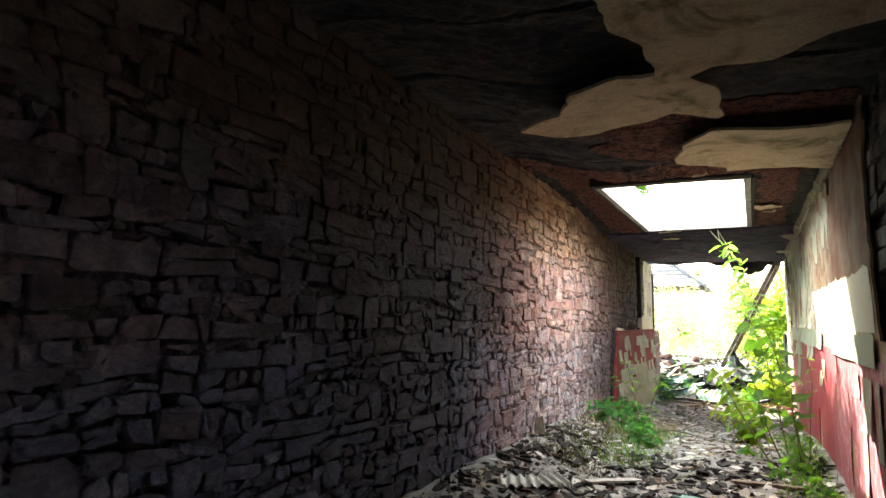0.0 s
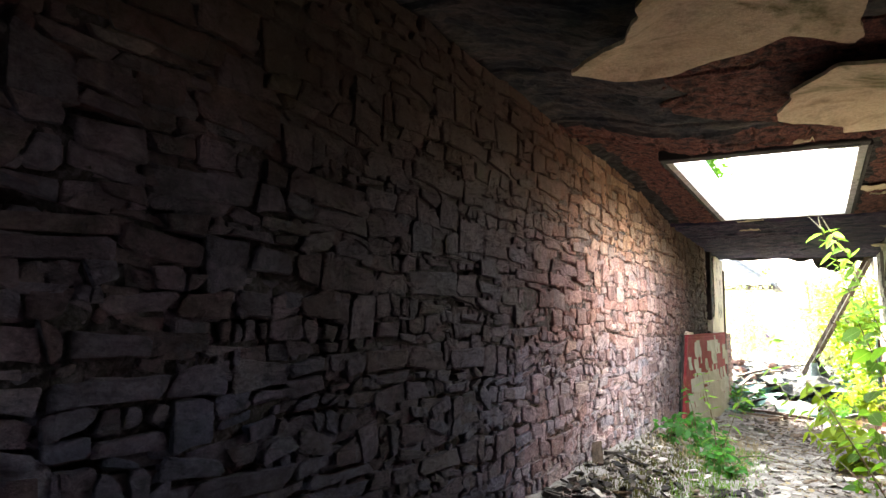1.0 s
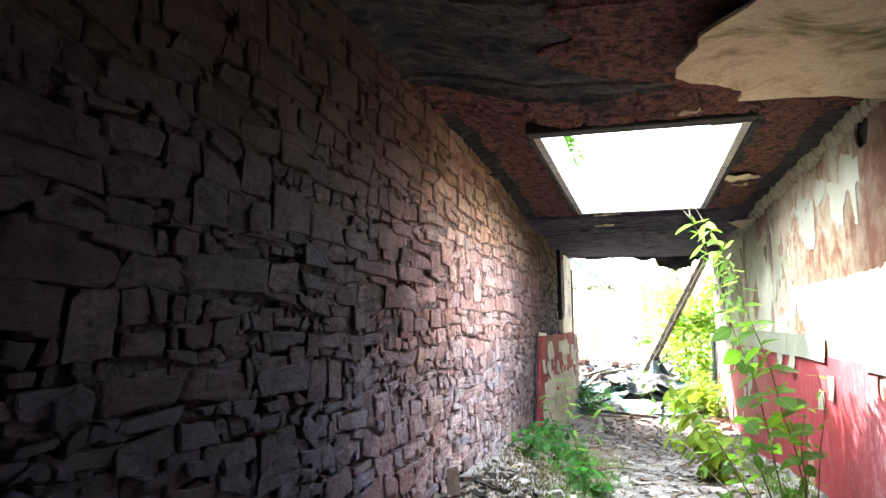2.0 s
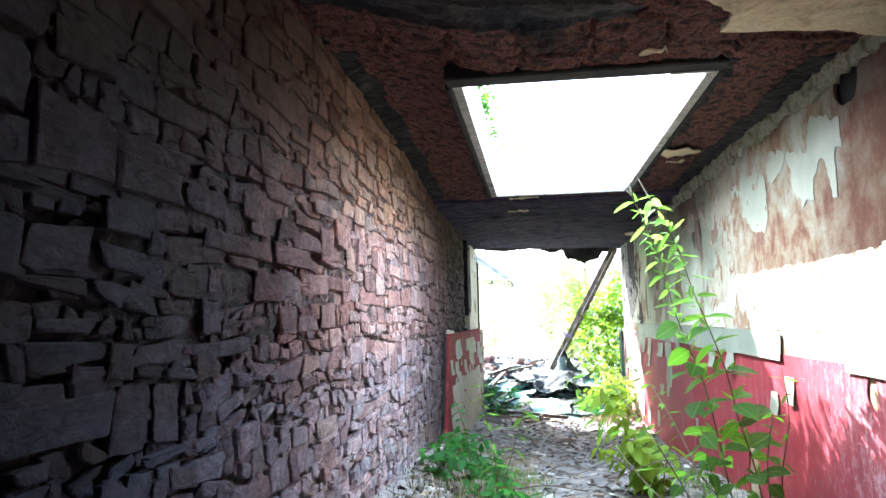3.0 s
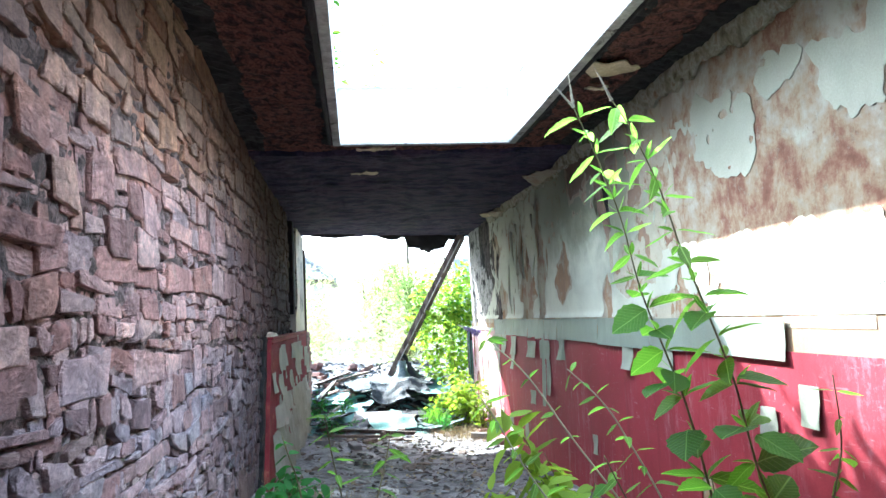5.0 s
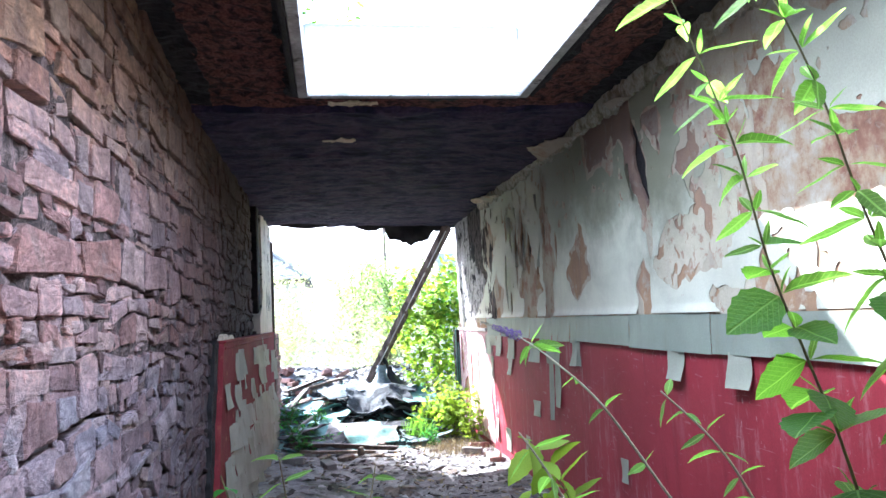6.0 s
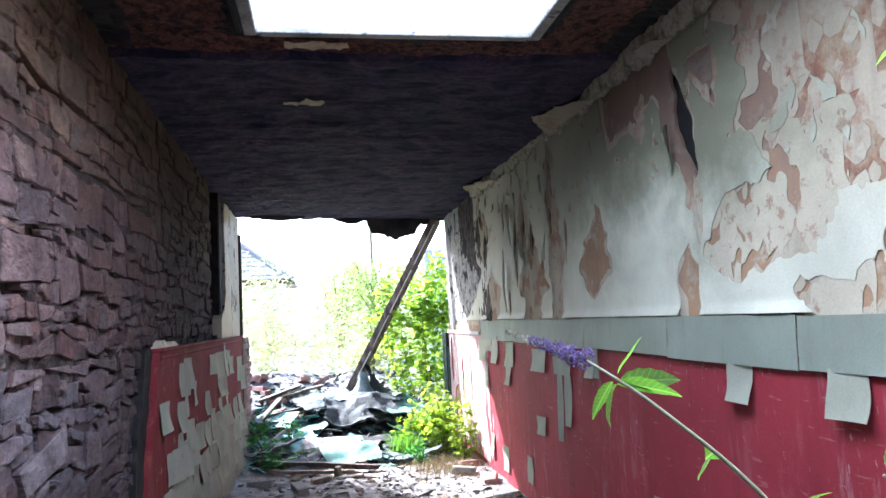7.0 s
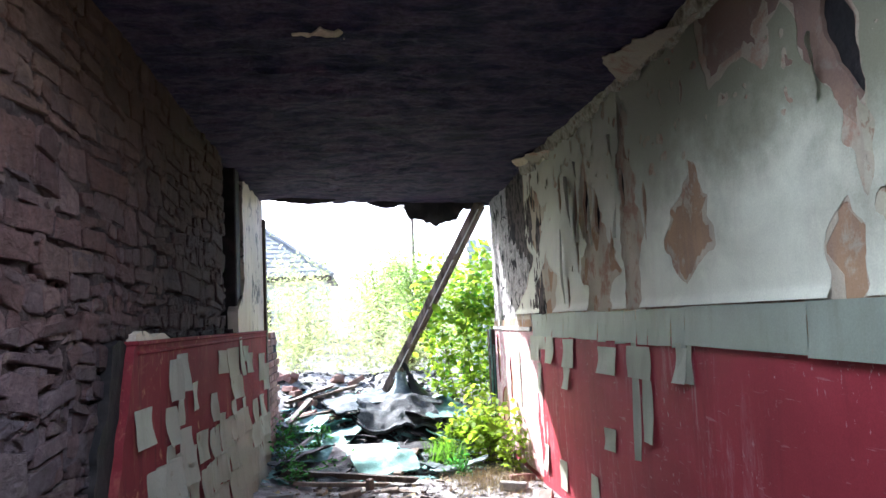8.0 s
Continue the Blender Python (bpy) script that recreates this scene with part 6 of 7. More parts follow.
def foliage(name, parent, material, n, place, size, rng, width=0.45, label="", flat=0.3):
    """Many small leaves in one mesh; place() gives each one's point."""
    base, tri = leaf_points(1.0, width, 0.1, 0.15, 2)
    base = np.array(base)
    verts, faces = [], []
    for i in range(n):
        p = place()
        e = Euler((rng.uniform(-0.9, 0.9), rng.uniform(-0.9, 0.6) - flat * 0.5, rng.uniform(0, 6.283)))
        s = size * rng.uniform(0.6, 1.35)
        m = np.array(e.to_matrix()) * s
        k = 9 * i
        verts.append(base @ m.T + np.array(p))
        faces += [tuple(k + c for c in f) for f in tri]
    return raw_part(name, [tuple(v) for v in np.concatenate(verts)], faces, material, parent, label, True, "stuff")


def shrub(name, at, radius, height, n, size, material, label, rng, group="", stems=9, category="bush", width=0.45):
    """Stems fanning out of one foot and a ragged crown of leaves set round their outer halves."""
    x, y = at
    z = ground_z(x, y)
    ob = thing(name, (x, y, z), label, category, group)
    tips = []
    for k in range(stems):
        a = rng.uniform(0, 6.283)
        r = radius * rng.uniform(0.2, 1.0)
        h = height * rng.uniform(0.55, 1.0) * (1 - 0.25 * (r / radius) ** 2)
        tips.append([(x, y, z - 0.03), (x + 0.35 * r * math.cos(a), y + 0.35 * r * math.sin(a), z + 0.55 * h), (x + r * math.cos(a), y + r * math.sin(a), z + h)])
        bm = bmesh.new()
        tube(bm, bend(tips[-1], 4), 0.004 + 0.006 * height, 0.002, 5)
        part("stem", bm, STEM, ob, shade=True)

    def place():
        t = rng.choice(tips)
        u = rng.uniform(0.05, 1.0) ** 0.7
        p = Vector(t[0]).lerp(Vector(t[1]), u * 2) if u < 0.5 else Vector(t[1]).lerp(Vector(t[2]), u * 2 - 1)
        g = 0.17 * radius + 0.03
        return (p.x + rng.gauss(0, g), p.y + rng.gauss(0, g), max(ground_z(p.x, p.y) + 0.01, p.z + rng.gauss(0, g * 0.8)))

    foliage("foliage", ob, material, n, place, size, rng, width)
    return ob


rng = random.Random(99)
shrub("lime_shrub", (0.30, 14.35), 0.34, 0.66, 620, 0.095, LEAF_LIME, "yellow-green bramble shrub at the open end", rng, width=0.6)
shrub("lime_shrub", (0.05, 14.8), 0.25, 0.45, 320, 0.085, LEAF_LIME, "yellow-green bramble shrub at the open end", rng, width=0.6)
shrub("lime_shrub", (0.42, 13.9), 0.16, 0.42, 220, 0.055, LEAF_LIME, "yellow-green bramble shrub at the open end", rng, width=0.6)

# unseen tall bush, added to keep the sun off the soil inside
shrub("shade_bush", (-3.6, 16.65), 0.55, 5.3, 5000, 0.13, LEAF, "unseen tall bush added to shade the soil at the open end", rng, stems=18, width=0.36)

# climber over the fence and the leaning rail
vine = thing("climbing_vine", (0.62, 16.4, ground_z(0.62, 16.4)), "sunlit yellow-green climber hanging over a fence", "climber")
vine_lines = []
for k in range(11):
    x0 = 0.0 + 0.11 * k
    vine_lines.append([(x0, 16.3 + rng.uniform(-0.3, 0.3), ground_z(x0, 16.3)), (x0 - 0.05 + rng.uniform(-0.15, 0.15), 16.2 + rng.uniform(-0.2, 0.2), 1.3), (x0 + rng.uniform(-0.2, 0.12), 16.1 + rng.uniform(-0.2, 0.2), rng.uniform(1.5, 2.6))])
    bm = bmesh.new()
    tube(bm, bend(vine_lines[-1], 5), 0.006, 0.002, 5)
    part("stem", bm, STEM, vine, shade=True)


def on_vine():
    t = rng.choice(vine_lines)
    u = rng.uniform(0, 2)
    p = Vector(t[0]).lerp(Vector(t[1]), u) if u < 1 else Vector(t[1]).lerp(Vector(t[2]), u - 1)
    return (p.x + rng.gauss(0, 0.10), p.y + rng.gauss(0, 0.12), p.z + rng.gauss(0, 0.08))


foliage("foliage", vine, LEAF_LIME, 1700, on_vine, 0.10, rng, 0.62)
foliage("broad_foliage", vine, LEAF_LIME, 420, on_vine, 0.16, rng, 0.6, "broad young leaves")
# darker leaves mixed in, so shade inside the climber is in the colour
foliage("shaded_foliage", vine, LEAF, 900, on_vine, 0.085, rng, 0.62, "deeper green leaves")


def blades(name, n, place, lo, hi, material, label, category, rng, width=0.006):
    """Grass: bent blades rising from the ground, in one mesh."""
    verts, faces = [], []
    for i in range(n):
        x, y = place()
        z, h, a = ground_z(x, y) - 0.01, rng.uniform(lo, hi), rng.uniform(0, 6.283)
        bx, by, lean = math.cos(a), math.sin(a), rng.uniform(0.1, 0.75) * h
        k = len(verts)
        for t, w in ((0, 1.0), (0.4, 0.85), (0.75, 0.55), (1.0, 0.05)):
            c = (x + bx * lean * t * t, y + by * lean * t * t, z + h * t * (1 - 0.25 * t * lean / h))
            verts += [(c[0] - by * width * w, c[1] + bx * width * w, c[2]), (c[0] + by * width * w, c[1] - bx * width * w, c[2])]
        faces += [(k, k + 1, k + 3, k + 2), (k + 2, k + 3, k + 5, k + 4), (k + 4, k + 5, k + 7, k + 6)]
    return tagged(new(name, raw_mesh(name, verts, faces, material, True)), label, category, kind="stuff")


for x, y, h in ((-1.6, 14.5, 0.3), (-1.35, 14.95, 0.34), (-1.7, 15.1, 0.4), (-1.15, 14.25, 0.18), (-0.05, 13.95, 0.14), (-1.5, 13.9, 0.2)):
    shrub("heap_weed", (x, y), 0.16, h, 130, 0.06, LEAF_DARK, "small green weed growing out of the rubble", rng, "weeds on the heap", 5, "weed", 0.5)
blades("grass_tuft", 420, lambda: (-0.12 + rng.gauss(0, 0.09), 14.45 + rng.gauss(0, 0.09)), 0.12, 0.30, GRASS, "bright green grass tuft on the soil", "grass", rng, 0.004)
blades("dry_grass", 1700, lambda: (0.15 + rng.gauss(0, 0.2), 13.65 + rng.gauss(0, 0.25)), 0.03, 0.11, STRAW, "dry straw-coloured grass beside the red wall", "grass", rng, 0.002)
blades("dry_grass", 900, lambda: (rng.uniform(-1.75, -0.9), rng.uniform(7.4, 10.4)), 0.05, 0.2, STRAW, "straw-coloured dead stalks among the nettles", "grass", rng, 0.0018)
blades("moss_grass", 5200, lambda: (-1.45 + rng.gauss(0, 0.17), rng.uniform(5.7, 8.4)), 0.012, 0.05, MOSS, "brownish-green moss and short grass", "moss", rng, 0.004)
blades("moss_grass", 2600, lambda: (-1.1 + rng.gauss(0, 0.15), rng.uniform(6.3, 9.6)), 0.02, 0.08, GRASS, "thin green grass on trodden soil", "grass", rng, 0.0025)
blades("moss_grass", 1600, lambda: (0.33 + rng.gauss(0, 0.1), rng.uniform(5.2, 9.5)), 0.02, 0.12, GRASS, "thin green grass on trodden soil", "grass", rng, 0.003)

# the overgrown field behind
weeds = thing("tall_weeds", (-0.5, 22.0, ground_z(-0.5, 22.0)), "dense pale green tall weeds in full sun", "weeds", kind="stuff")
stalks = []
for k in range(900):
    x, y = rng.uniform(-9, 8), 17.9 + 11 * rng.random() ** 1.2
    h = rng.uniform(0.9, 1.8) + 0.75 * smooth(-0.6, -3.0, x) * smooth(18.5, 21.0, y) + 0.45 * N((x * 0.4, y * 0.4, 7))
    if abs(x + 0.7) < 1.3 and y < 18.6:
        h *= 0.45
    stalks.append((x, y, ground_z(x, y), h))


def on_weeds():
    x, y, z, h = rng.choice(stalks)
    u = rng.uniform(0.0, 1.05)
    return (x + rng.gauss(0, 0.09), y + rng.gauss(0, 0.09), z + u * h)


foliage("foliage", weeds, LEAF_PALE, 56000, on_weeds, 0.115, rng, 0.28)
sv, sf = [], []
for x, y, z, h in stalks:
    k = len(sv)
    dx, dy = rng.uniform(-0.1, 0.1), rng.uniform(-0.1, 0.1)
    sv += [(x - 0.003, y, z), (x + 0.003, y, z), (x, y + 0.004, z), (x + dx, y + dy, z + h * 1.08)]
    sf += [(k, k + 1, k + 3), (k + 1, k + 2, k + 3), (k + 2, k, k + 3)]
raw_part("stalks", sv, sf, STRAW, weeds, "thin dry stalks", kind="stuff")
for x, y, r, h, n in [(0.45, 22.5, 1.0, 3.0, 2600), (1.9, 23.5, 1.4, 3.3, 2600), (-0.5, 24.0, 1.1, 3.1, 2400), (3.4, 24.5, 1.6, 2.8, 2400), (1.2, 19.6, 0.8, 1.6, 1300), (2.0, 18.6, 0.8, 2.0, 1300), (-2.2, 26.0, 1.2, 1.7, 1100), (0.5, 27.5, 1.5, 2.6, 1500), (-3.8, 24.5, 1.3, 1.5, 1000), (-0.2, 17.9, 0.4, 0.6, 350)]:
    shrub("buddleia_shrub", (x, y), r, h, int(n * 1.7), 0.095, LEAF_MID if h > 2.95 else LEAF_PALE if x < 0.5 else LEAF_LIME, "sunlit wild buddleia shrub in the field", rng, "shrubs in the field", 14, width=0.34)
# ---------------------------------------------------------------- heap at the open end, leaning rail
def crumpled(name, at, sx, sy, turn, material, label, category, seed, lift=0.05, amp=0.05, tilt=(0, 0), thick=0.012, torn=0.06):
    """A stiff torn sheet lying on the heap, buckled and with a ragged outline."""
    c, s = math.cos(radians(turn)), math.sin(radians(turn))

    def fld(u, v):
        return min(sx / 2 - abs(u), sy / 2 - abs(v)) + torn * N((u * 5, v * 5, seed)) + 0.4 * torn * N((u * 19, v * 19, seed))

    def at_(u, v, f):
        x, y = at[0] + c * u - s * v, at[1] + s * u + c * v
        return (x, y, ground_z(at[0], at[1]) * 0.6 + ground_z(x, y) * 0.4 + lift + u * tilt[0] + v * tilt[1] + amp * N((u * 2.4, v * 2.4, seed + 3)) + 0.25 * amp * N((u * 8, v * 8, seed)))

    v_, f_ = torn_sheet(fld, -sx / 2 - torn, sx / 2 + torn, -sy / 2 - torn, sy / 2 + torn, 0.03, at_, back=lambda p: (p[0], p[1], p[2] - thick))
    return tagged(new(name, raw_mesh(name, v_, f_, material)), label, category, "torn sheets on the heap")


crumpled("broken_board", (-0.92, 14.50), 0.62, 0.44, -10, PALE, "large broken white board lying on rubble", "board", 3, 0.135, 0.012, (-0.03, 0.2), torn=0.03)
crumpled("broken_board", (-0.50, 14.66), 0.26, 0.2, -24, TEAL, "pale green broken board on rubble", "board", 7, 0.07, 0.008, (0.05, 0.1), torn=0.02)
crumpled("broken_board", (-1.38, 14.72), 0.5, 0.34, 35, TEAL, "pale green broken board on rubble", "board", 11, 0.09, 0.03, (-0.15, 0.25), torn=0.04)
crumpled("broken_board", (-1.2, 15.12), 0.5, 0.34, -30, TEAL, "pale green broken board on rubble", "board", 12, 0.12, 0.03, (0.15, 0.25), torn=0.05)
crumpled("broken_board", (-0.08, 15.3), 0.6, 0.3, 4, TEAL, "pale green broken board on rubble", "board", 15, 0.20, 0.015, (0.0, 0.15), torn=0.03)
crumpled("broken_board", (-1.55, 15.45), 0.5, 0.4, -20, TEAL, "pale green broken board on rubble", "board", 19, 0.12, 0.03, (0.1, 0.22), torn=0.05)
crumpled("broken_board", (-1.1, 14.2), 0.16, 0.12, 15, PALE, "small white board chip on the soil", "board", 41, 0.04, 0.005, (0.0, 0.1), torn=0.015)
crumpled("broken_board", (-0.3, 14.3), 0.2, 0.12, 50, TEAL, "pale green board chip on the soil", "board", 43, 0.04, 0.005, (0.1, 0.0), torn=0.015)
crumpled("roofing_felt", (-0.62, 14.98), 1.25, 0.75, 6, BLACK_FELT, "crumpled black roofing felt draped over the heap", "felt", 23, 0.035, 0.05, (0.02, 0.05), 0.015)
crumpled("roofing_felt", (-0.52, 15.28), 0.86, 0.56, -8, DARK_FELT, "humped dark grey roofing felt draped over the heap", "felt", 29, 0.22, 0.17, (-0.10, 0.16), 0.03, 0.12)
crumpled("roofing_felt", (-0.85, 15.85), 0.9, 0.6, 18, FELT, "crumpled grey roofing felt draped over the heap", "felt", 31, 0.14, 0.07, (0.0, 0.1), 0.015)

rng = random.Random(67)
for k in range(34):
    x, y = rng.uniform(-1.75, 0.05), rng.uniform(14.0, 15.9)
    size = rng.choice((0.14, 0.18, 0.24, 0.3, 0.4))
    material, label = rng.choice(((TEAL, "pale green broken board lying on the heap"), (TEAL, "pale green broken board lying on the heap"), (BLACK_FELT, "curled scrap of black felt on the heap"), (FELT, "torn grey felt scrap on the heap")))
    crumpled("broken_board" if material is TEAL else "felt_scrap", (x, y), size * 1.4, size * 0.8, rng.uniform(0, 180), material, label, "board" if material is TEAL else "felt", 60 + 3 * k, rng.uniform(0.05, 0.15), 0.25 * size, (rng.uniform(-0.3, 0.3), rng.uniform(-0.25, 0.4)), torn=0.12 * size + 0.01)

# felt pulled up round the foot of the leaning rail
cone_v, cone_f = [], []
foot = Vector((-0.50, 16.02, 0.36))
for i in range(9):
    t = i / 8
    for k in range(28):
        a = 6.283 * k / 28
        r = 0.06 + 0.46 * t ** 1.9 * (1 + 0.16 * N((math.cos(a) * 2, math.sin(a) * 2, 4)) + 0.10 * math.sin(a * 5 + 1) * t)
        cone_v.append((foot.x + 0.05 * (1 - t) + r * math.cos(a), foot.y - 0.05 + r * 0.8 * math.sin(a), ground_z(foot.x, foot.y) + 0.04 + 0.30 * (1 - t) ** 3.2 + 0.02 * N((a * 2, t * 4, 2)) + 0.012 * N((a * 5, t * 11, 6))))
for i in range(8):
    for k in range(28):
        cone_f.append((i * 28 + k, i * 28 + (k + 1) % 28, (i + 1) * 28 + (k + 1) % 28, (i + 1) * 28 + k))
tagged(new("roofing_felt", raw_mesh("roofing_felt", cone_v, cone_f, PALE_FELT, True)), "grey felt gathered round the foot of a leaning rail", "felt", "torn sheets on the heap")

curl_v, curl_f = [], []
for i in range(11):
    t = i / 10
    for k in range(15):
        a = radians(-75 + 150 * k / 14)
        r = 0.08 + 0.22 * t ** 1.5 * (1 + 0.22 * N((a * 1.6, 3, 8))) + 0.02 * N((a * 4, t * 5, 2))
        lift = 0.26 * (1 - t) ** 1.6 + 0.05 * math.sin(3.0 * t) * (0.6 + 0.6 * N((a * 1.3, 1, 4)))
        curl_v.append((foot.x + 0.10 + r * math.cos(a), foot.y - 0.16 + 0.7 * r * math.sin(a), ground_z(foot.x, foot.y) + 0.06 + lift))
for i in range(10):
    for k in range(14):
        q_ = i * 15 + k
        curl_f.append((q_, q_ + 1, q_ + 16, q_ + 15))
n = len(curl_v)
curl_v += [(x, y, z - 0.008) for x, y, z in curl_v]
curl_f += [tuple(n + k for k in f[::-1]) for f in curl_f]
tagged(new("roofing_felt", raw_mesh("roofing_felt", curl_v, curl_f, BLACK_FELT, True)), "stiff black felt curling round the foot of a leaning rail", "felt", "torn sheets on the heap")

rail_thing = thing("leaning_rail", (-0.5, 16.1, 0.5), "dark timber rail leaning from the heap to the lintel", "rail")
a, b = Vector((-0.65, 16.2, 0.43)), Vector((0.485, 15.335, 2.61))
way = (b - a).normalized()
turn = Matrix.Translation(a) @ way.to_track_quat("Z", "Y").to_matrix().to_4x4()
length = (b - a).length
pieces = [("web", (-0.047, -0.03, 0), (0.047, 0.03, length), RAIL_WOOD, ""), ("flange", (0.044, -0.04, 0.1), (0.06, 0.045, length - 0.02), RAIL_WOOD, "dark edge strip"), ("flange", (-0.060, -0.036, 0.1), (-0.046, 0.045, length - 0.02), RAIL_WOOD, "dark edge strip")]
for k, (lo, hi) in enumerate([(0.30, 0.72), (0.78, 1.25), (1.29, 1.9), (1.98, length - 0.06)]):
    pieces.append(("edge_strip", (-0.070, -0.046, lo), (-0.052, -0.0365, hi), PALE, "pale flaking edge strip"))
    pieces.append(("rib", (-0.016 + 0.003 * (k % 2), -0.039, lo + 0.14), (-0.008, -0.0305, hi + 0.02 * k - 0.1), OLD_WOOD, "thin grey rib"))
for name, lo, hi, material, label in pieces:
    bm = bmesh.new()
    box(bm, (lo[0] * 1.15, lo[1], lo[2]), (hi[0] * 1.15, hi[1], hi[2]), 0.003, turn)
    part(name, bm, material, rail_thing, label)
bm = bmesh.new()
tube(bm, bend([a + way * 0.5, a + way * 0.35 + Vector((0.12, -0.1, 0.03)), a + Vector((0.22, -0.12, 0.22)), a + Vector((0.32, -0.2, 0.15))], 5), 0.035, 0.02, 7)
part("bent_strap", bm, BLACK_FELT, rail_thing, "black bent strap at its foot", True)


# ---------------------------------------------------------------- timbers, bricks, blocks
def plank(name, a, b, w, h, material, label, roll=0.0, category="plank", group="broken timbers"):
    a, b = Vector(a), Vector(b)
    way = b - a
    q = way.normalized().to_track_quat("X", "Z") @ Euler((radians(roll), 0, 0)).to_quaternion()
    m = Matrix.Translation(a) @ q.to_matrix().to_4x4()
    n = 7
    bm = bmesh.new()
    rings = []
    for i in range(n + 1):
        t = i / n
        x = way.length * t + (0.02 * N((a.x * 9, b.y * 9, t)) if i in (0, n) else 0)
        zz = 0.012 * N((a.x * 3, t * 2.2, a.y)) * way.length
        s = 1 - 0.12 * (i in (0, n))
        rings.append([bm.verts.new(m @ Vector((x + 0.02 * (i == n) * k, yy * s, zz + dz))) for k, (yy, dz) in enumerate([(-w / 2, 0), (w / 2, 0), (w / 2, h), (-w / 2, h)])])
    for p, q_ in zip(rings, rings[1:]):
        for k in range(4):
            bm.faces.new((p[k], p[(k + 1) % 4], q_[(k + 1) % 4], q_[k]))
    bm.faces.new(rings[0][::-1])
    bm.faces.new(rings[-1])
    return tagged(new(name, mesh_of(name, bm, material)), label, category, group)


def on(x, y, up=0.0):
    return (x, y, ground_z(x, y) + up)


plank("batten", on(-1.62, 14.1, 0.03), on(-0.50, 13.75, 0.02), 0.06, 0.045, DARK_WOOD, "long dark wet batten across the soil")
plank("batten", on(-1.5, 13.8, 0.01), on(-0.75, 13.72, 0.01), 0.05, 0.03, OLD_WOOD, "grey weathered batten across the soil")
plank("batten", on(-0.62, 13.95, 0.03), on(-0.42, 14.5, 0.09), 0.075, 0.03, OLD_WOOD, "grey weathered batten lying on rubble")
plank("batten", on(-0.78, 14.0, 0.02), on(-0.62, 14.45, 0.05), 0.04, 0.03, OLD_WOOD, "grey weathered batten lying on rubble")
plank("batten", on(-1.72, 14.45, 0.05), on(-1.42, 14.85, 0.2), 0.035, 0.025, PALE, "pale splintered batten lying on rubble")
plank("batten", on(-1.75, 15.3, 0.10), on(-1.5, 15.8, 0.2), 0.07, 0.03, DARK_WOOD, "dark wet batten lying on rubble")
plank("batten", on(-1.7, 15.6, 0.08), on(-1.2, 15.75, 0.1), 0.09, 0.03, OLD_WOOD, "grey weathered batten lying on rubble")
plank("batten", on(-1.5, 16.2, 0.06), on(-1.0, 16.45, 0.1), 0.1, 0.03, OLD_WOOD, "grey weathered batten lying on rubble")
plank("batten", on(-1.8, 16.1, 0.06), on(-1.3, 16.4, 0.1), 0.1, 0.03, DARK_WOOD, "dark wet batten lying on rubble")
plank("batten", on(-0.95, 4.55, 0.02), on(-0.35, 4.75, 0.015), 0.11, 0.02, PALE, "pale broken board on the soil")
plank("batten", on(-0.62, 4.3, 0.02), on(-0.1, 4.9, 0.015), 0.07, 0.02, PALE, "pale broken board on the soil")
plank("batten", on(-0.55, 5.4, 0.01), on(-0.15, 5.15, 0.02), 0.09, 0.02, TEAL, "pale bluish broken board on the soil")
plank("batten", on(-0.2, 6.1, 0.01), on(0.3, 5.95, 0.01), 0.08, 0.02, OLD_WOOD, "grey weathered batten on the soil")
plank("batten", on(-1.2, 5.5, 0.01), on(-0.9, 5.75, 0.02), 0.10, 0.015, PALE, "pale broken board on the soil")
plank("batten", on(-1.77, 6.25, 0.0), (-1.80, 6.33, ground_z(-1.77, 6.3) + 0.10), 0.08, 0.03, OLD_WOOD, "stub of board leaning on the stone wall")

# corrugated sheet
sheet_thing = thing("corrugated_sheet", on(-1.35, 4.85, 0.02), "broken pale grey corrugated sheet on the soil", "sheet")
for at, turn, lx, ly in [((-1.38, 4.95), 35, 0.30, 0.24), ((-1.48, 4.68), 20, 0.26, 0.22)]:
    cv_, cf_ = [], []
    c, s = math.cos(radians(turn)), math.sin(radians(turn))
    nx, ny = 30, 4
    for i in range(nx + 1):
        for j in range(ny + 1):
            u, v = lx * (i / nx - 0.5), ly * (j / ny - 0.5)
            x, y = at[0] + c * u - s * v, at[1] + s * u + c * v
            cv_.append((x, y, ground_z(*at) + 0.045 + 0.012 * math.sin(u * 6.283 / 0.065) + 0.08 * v))
    for i in range(nx):
        for j in range(ny):
            k = i * (ny + 1) + j
            cf_.append((k, k + ny + 1, k + ny + 2, k + 1))
    n = len(cv_)
    cv_ += [(x, y, z - 0.006) for x, y, z in cv_]
    cf_ += [tuple(n + k for k in f[::-1]) for f in cf_]
    raw_part("sheet_piece", cv_, cf_, PALE, sheet_thing, shade=True)


def brick_at(parent_or_none, at, turn, material, label="", name="brick", size=(0.215, 0.1025, 0.065)):
    bm = bmesh.new()
    box(bm, (-size[0] / 2, -size[1] / 2, 0), (size[0] / 2, size[1] / 2, size[2]), 0.006, Matrix.Translation(at) @ Euler([radians(a) for a in turn]).to_matrix().to_4x4())
    return part(name, bm, material, parent_or_none, label)


rng = random.Random(3)
for k in range(15):
    x, y = rng.uniform(-1.95, -0.9), rng.uniform(15.6, 17.1)
    ob = brick_at(None, on(x, y, 0.02), (rng.uniform(-25, 25), rng.uniform(-25, 25), rng.uniform(0, 180)), BRICK)
    tagged(ob, "loose reddish brick lying on the rubble heap", "brick", "loose bricks")
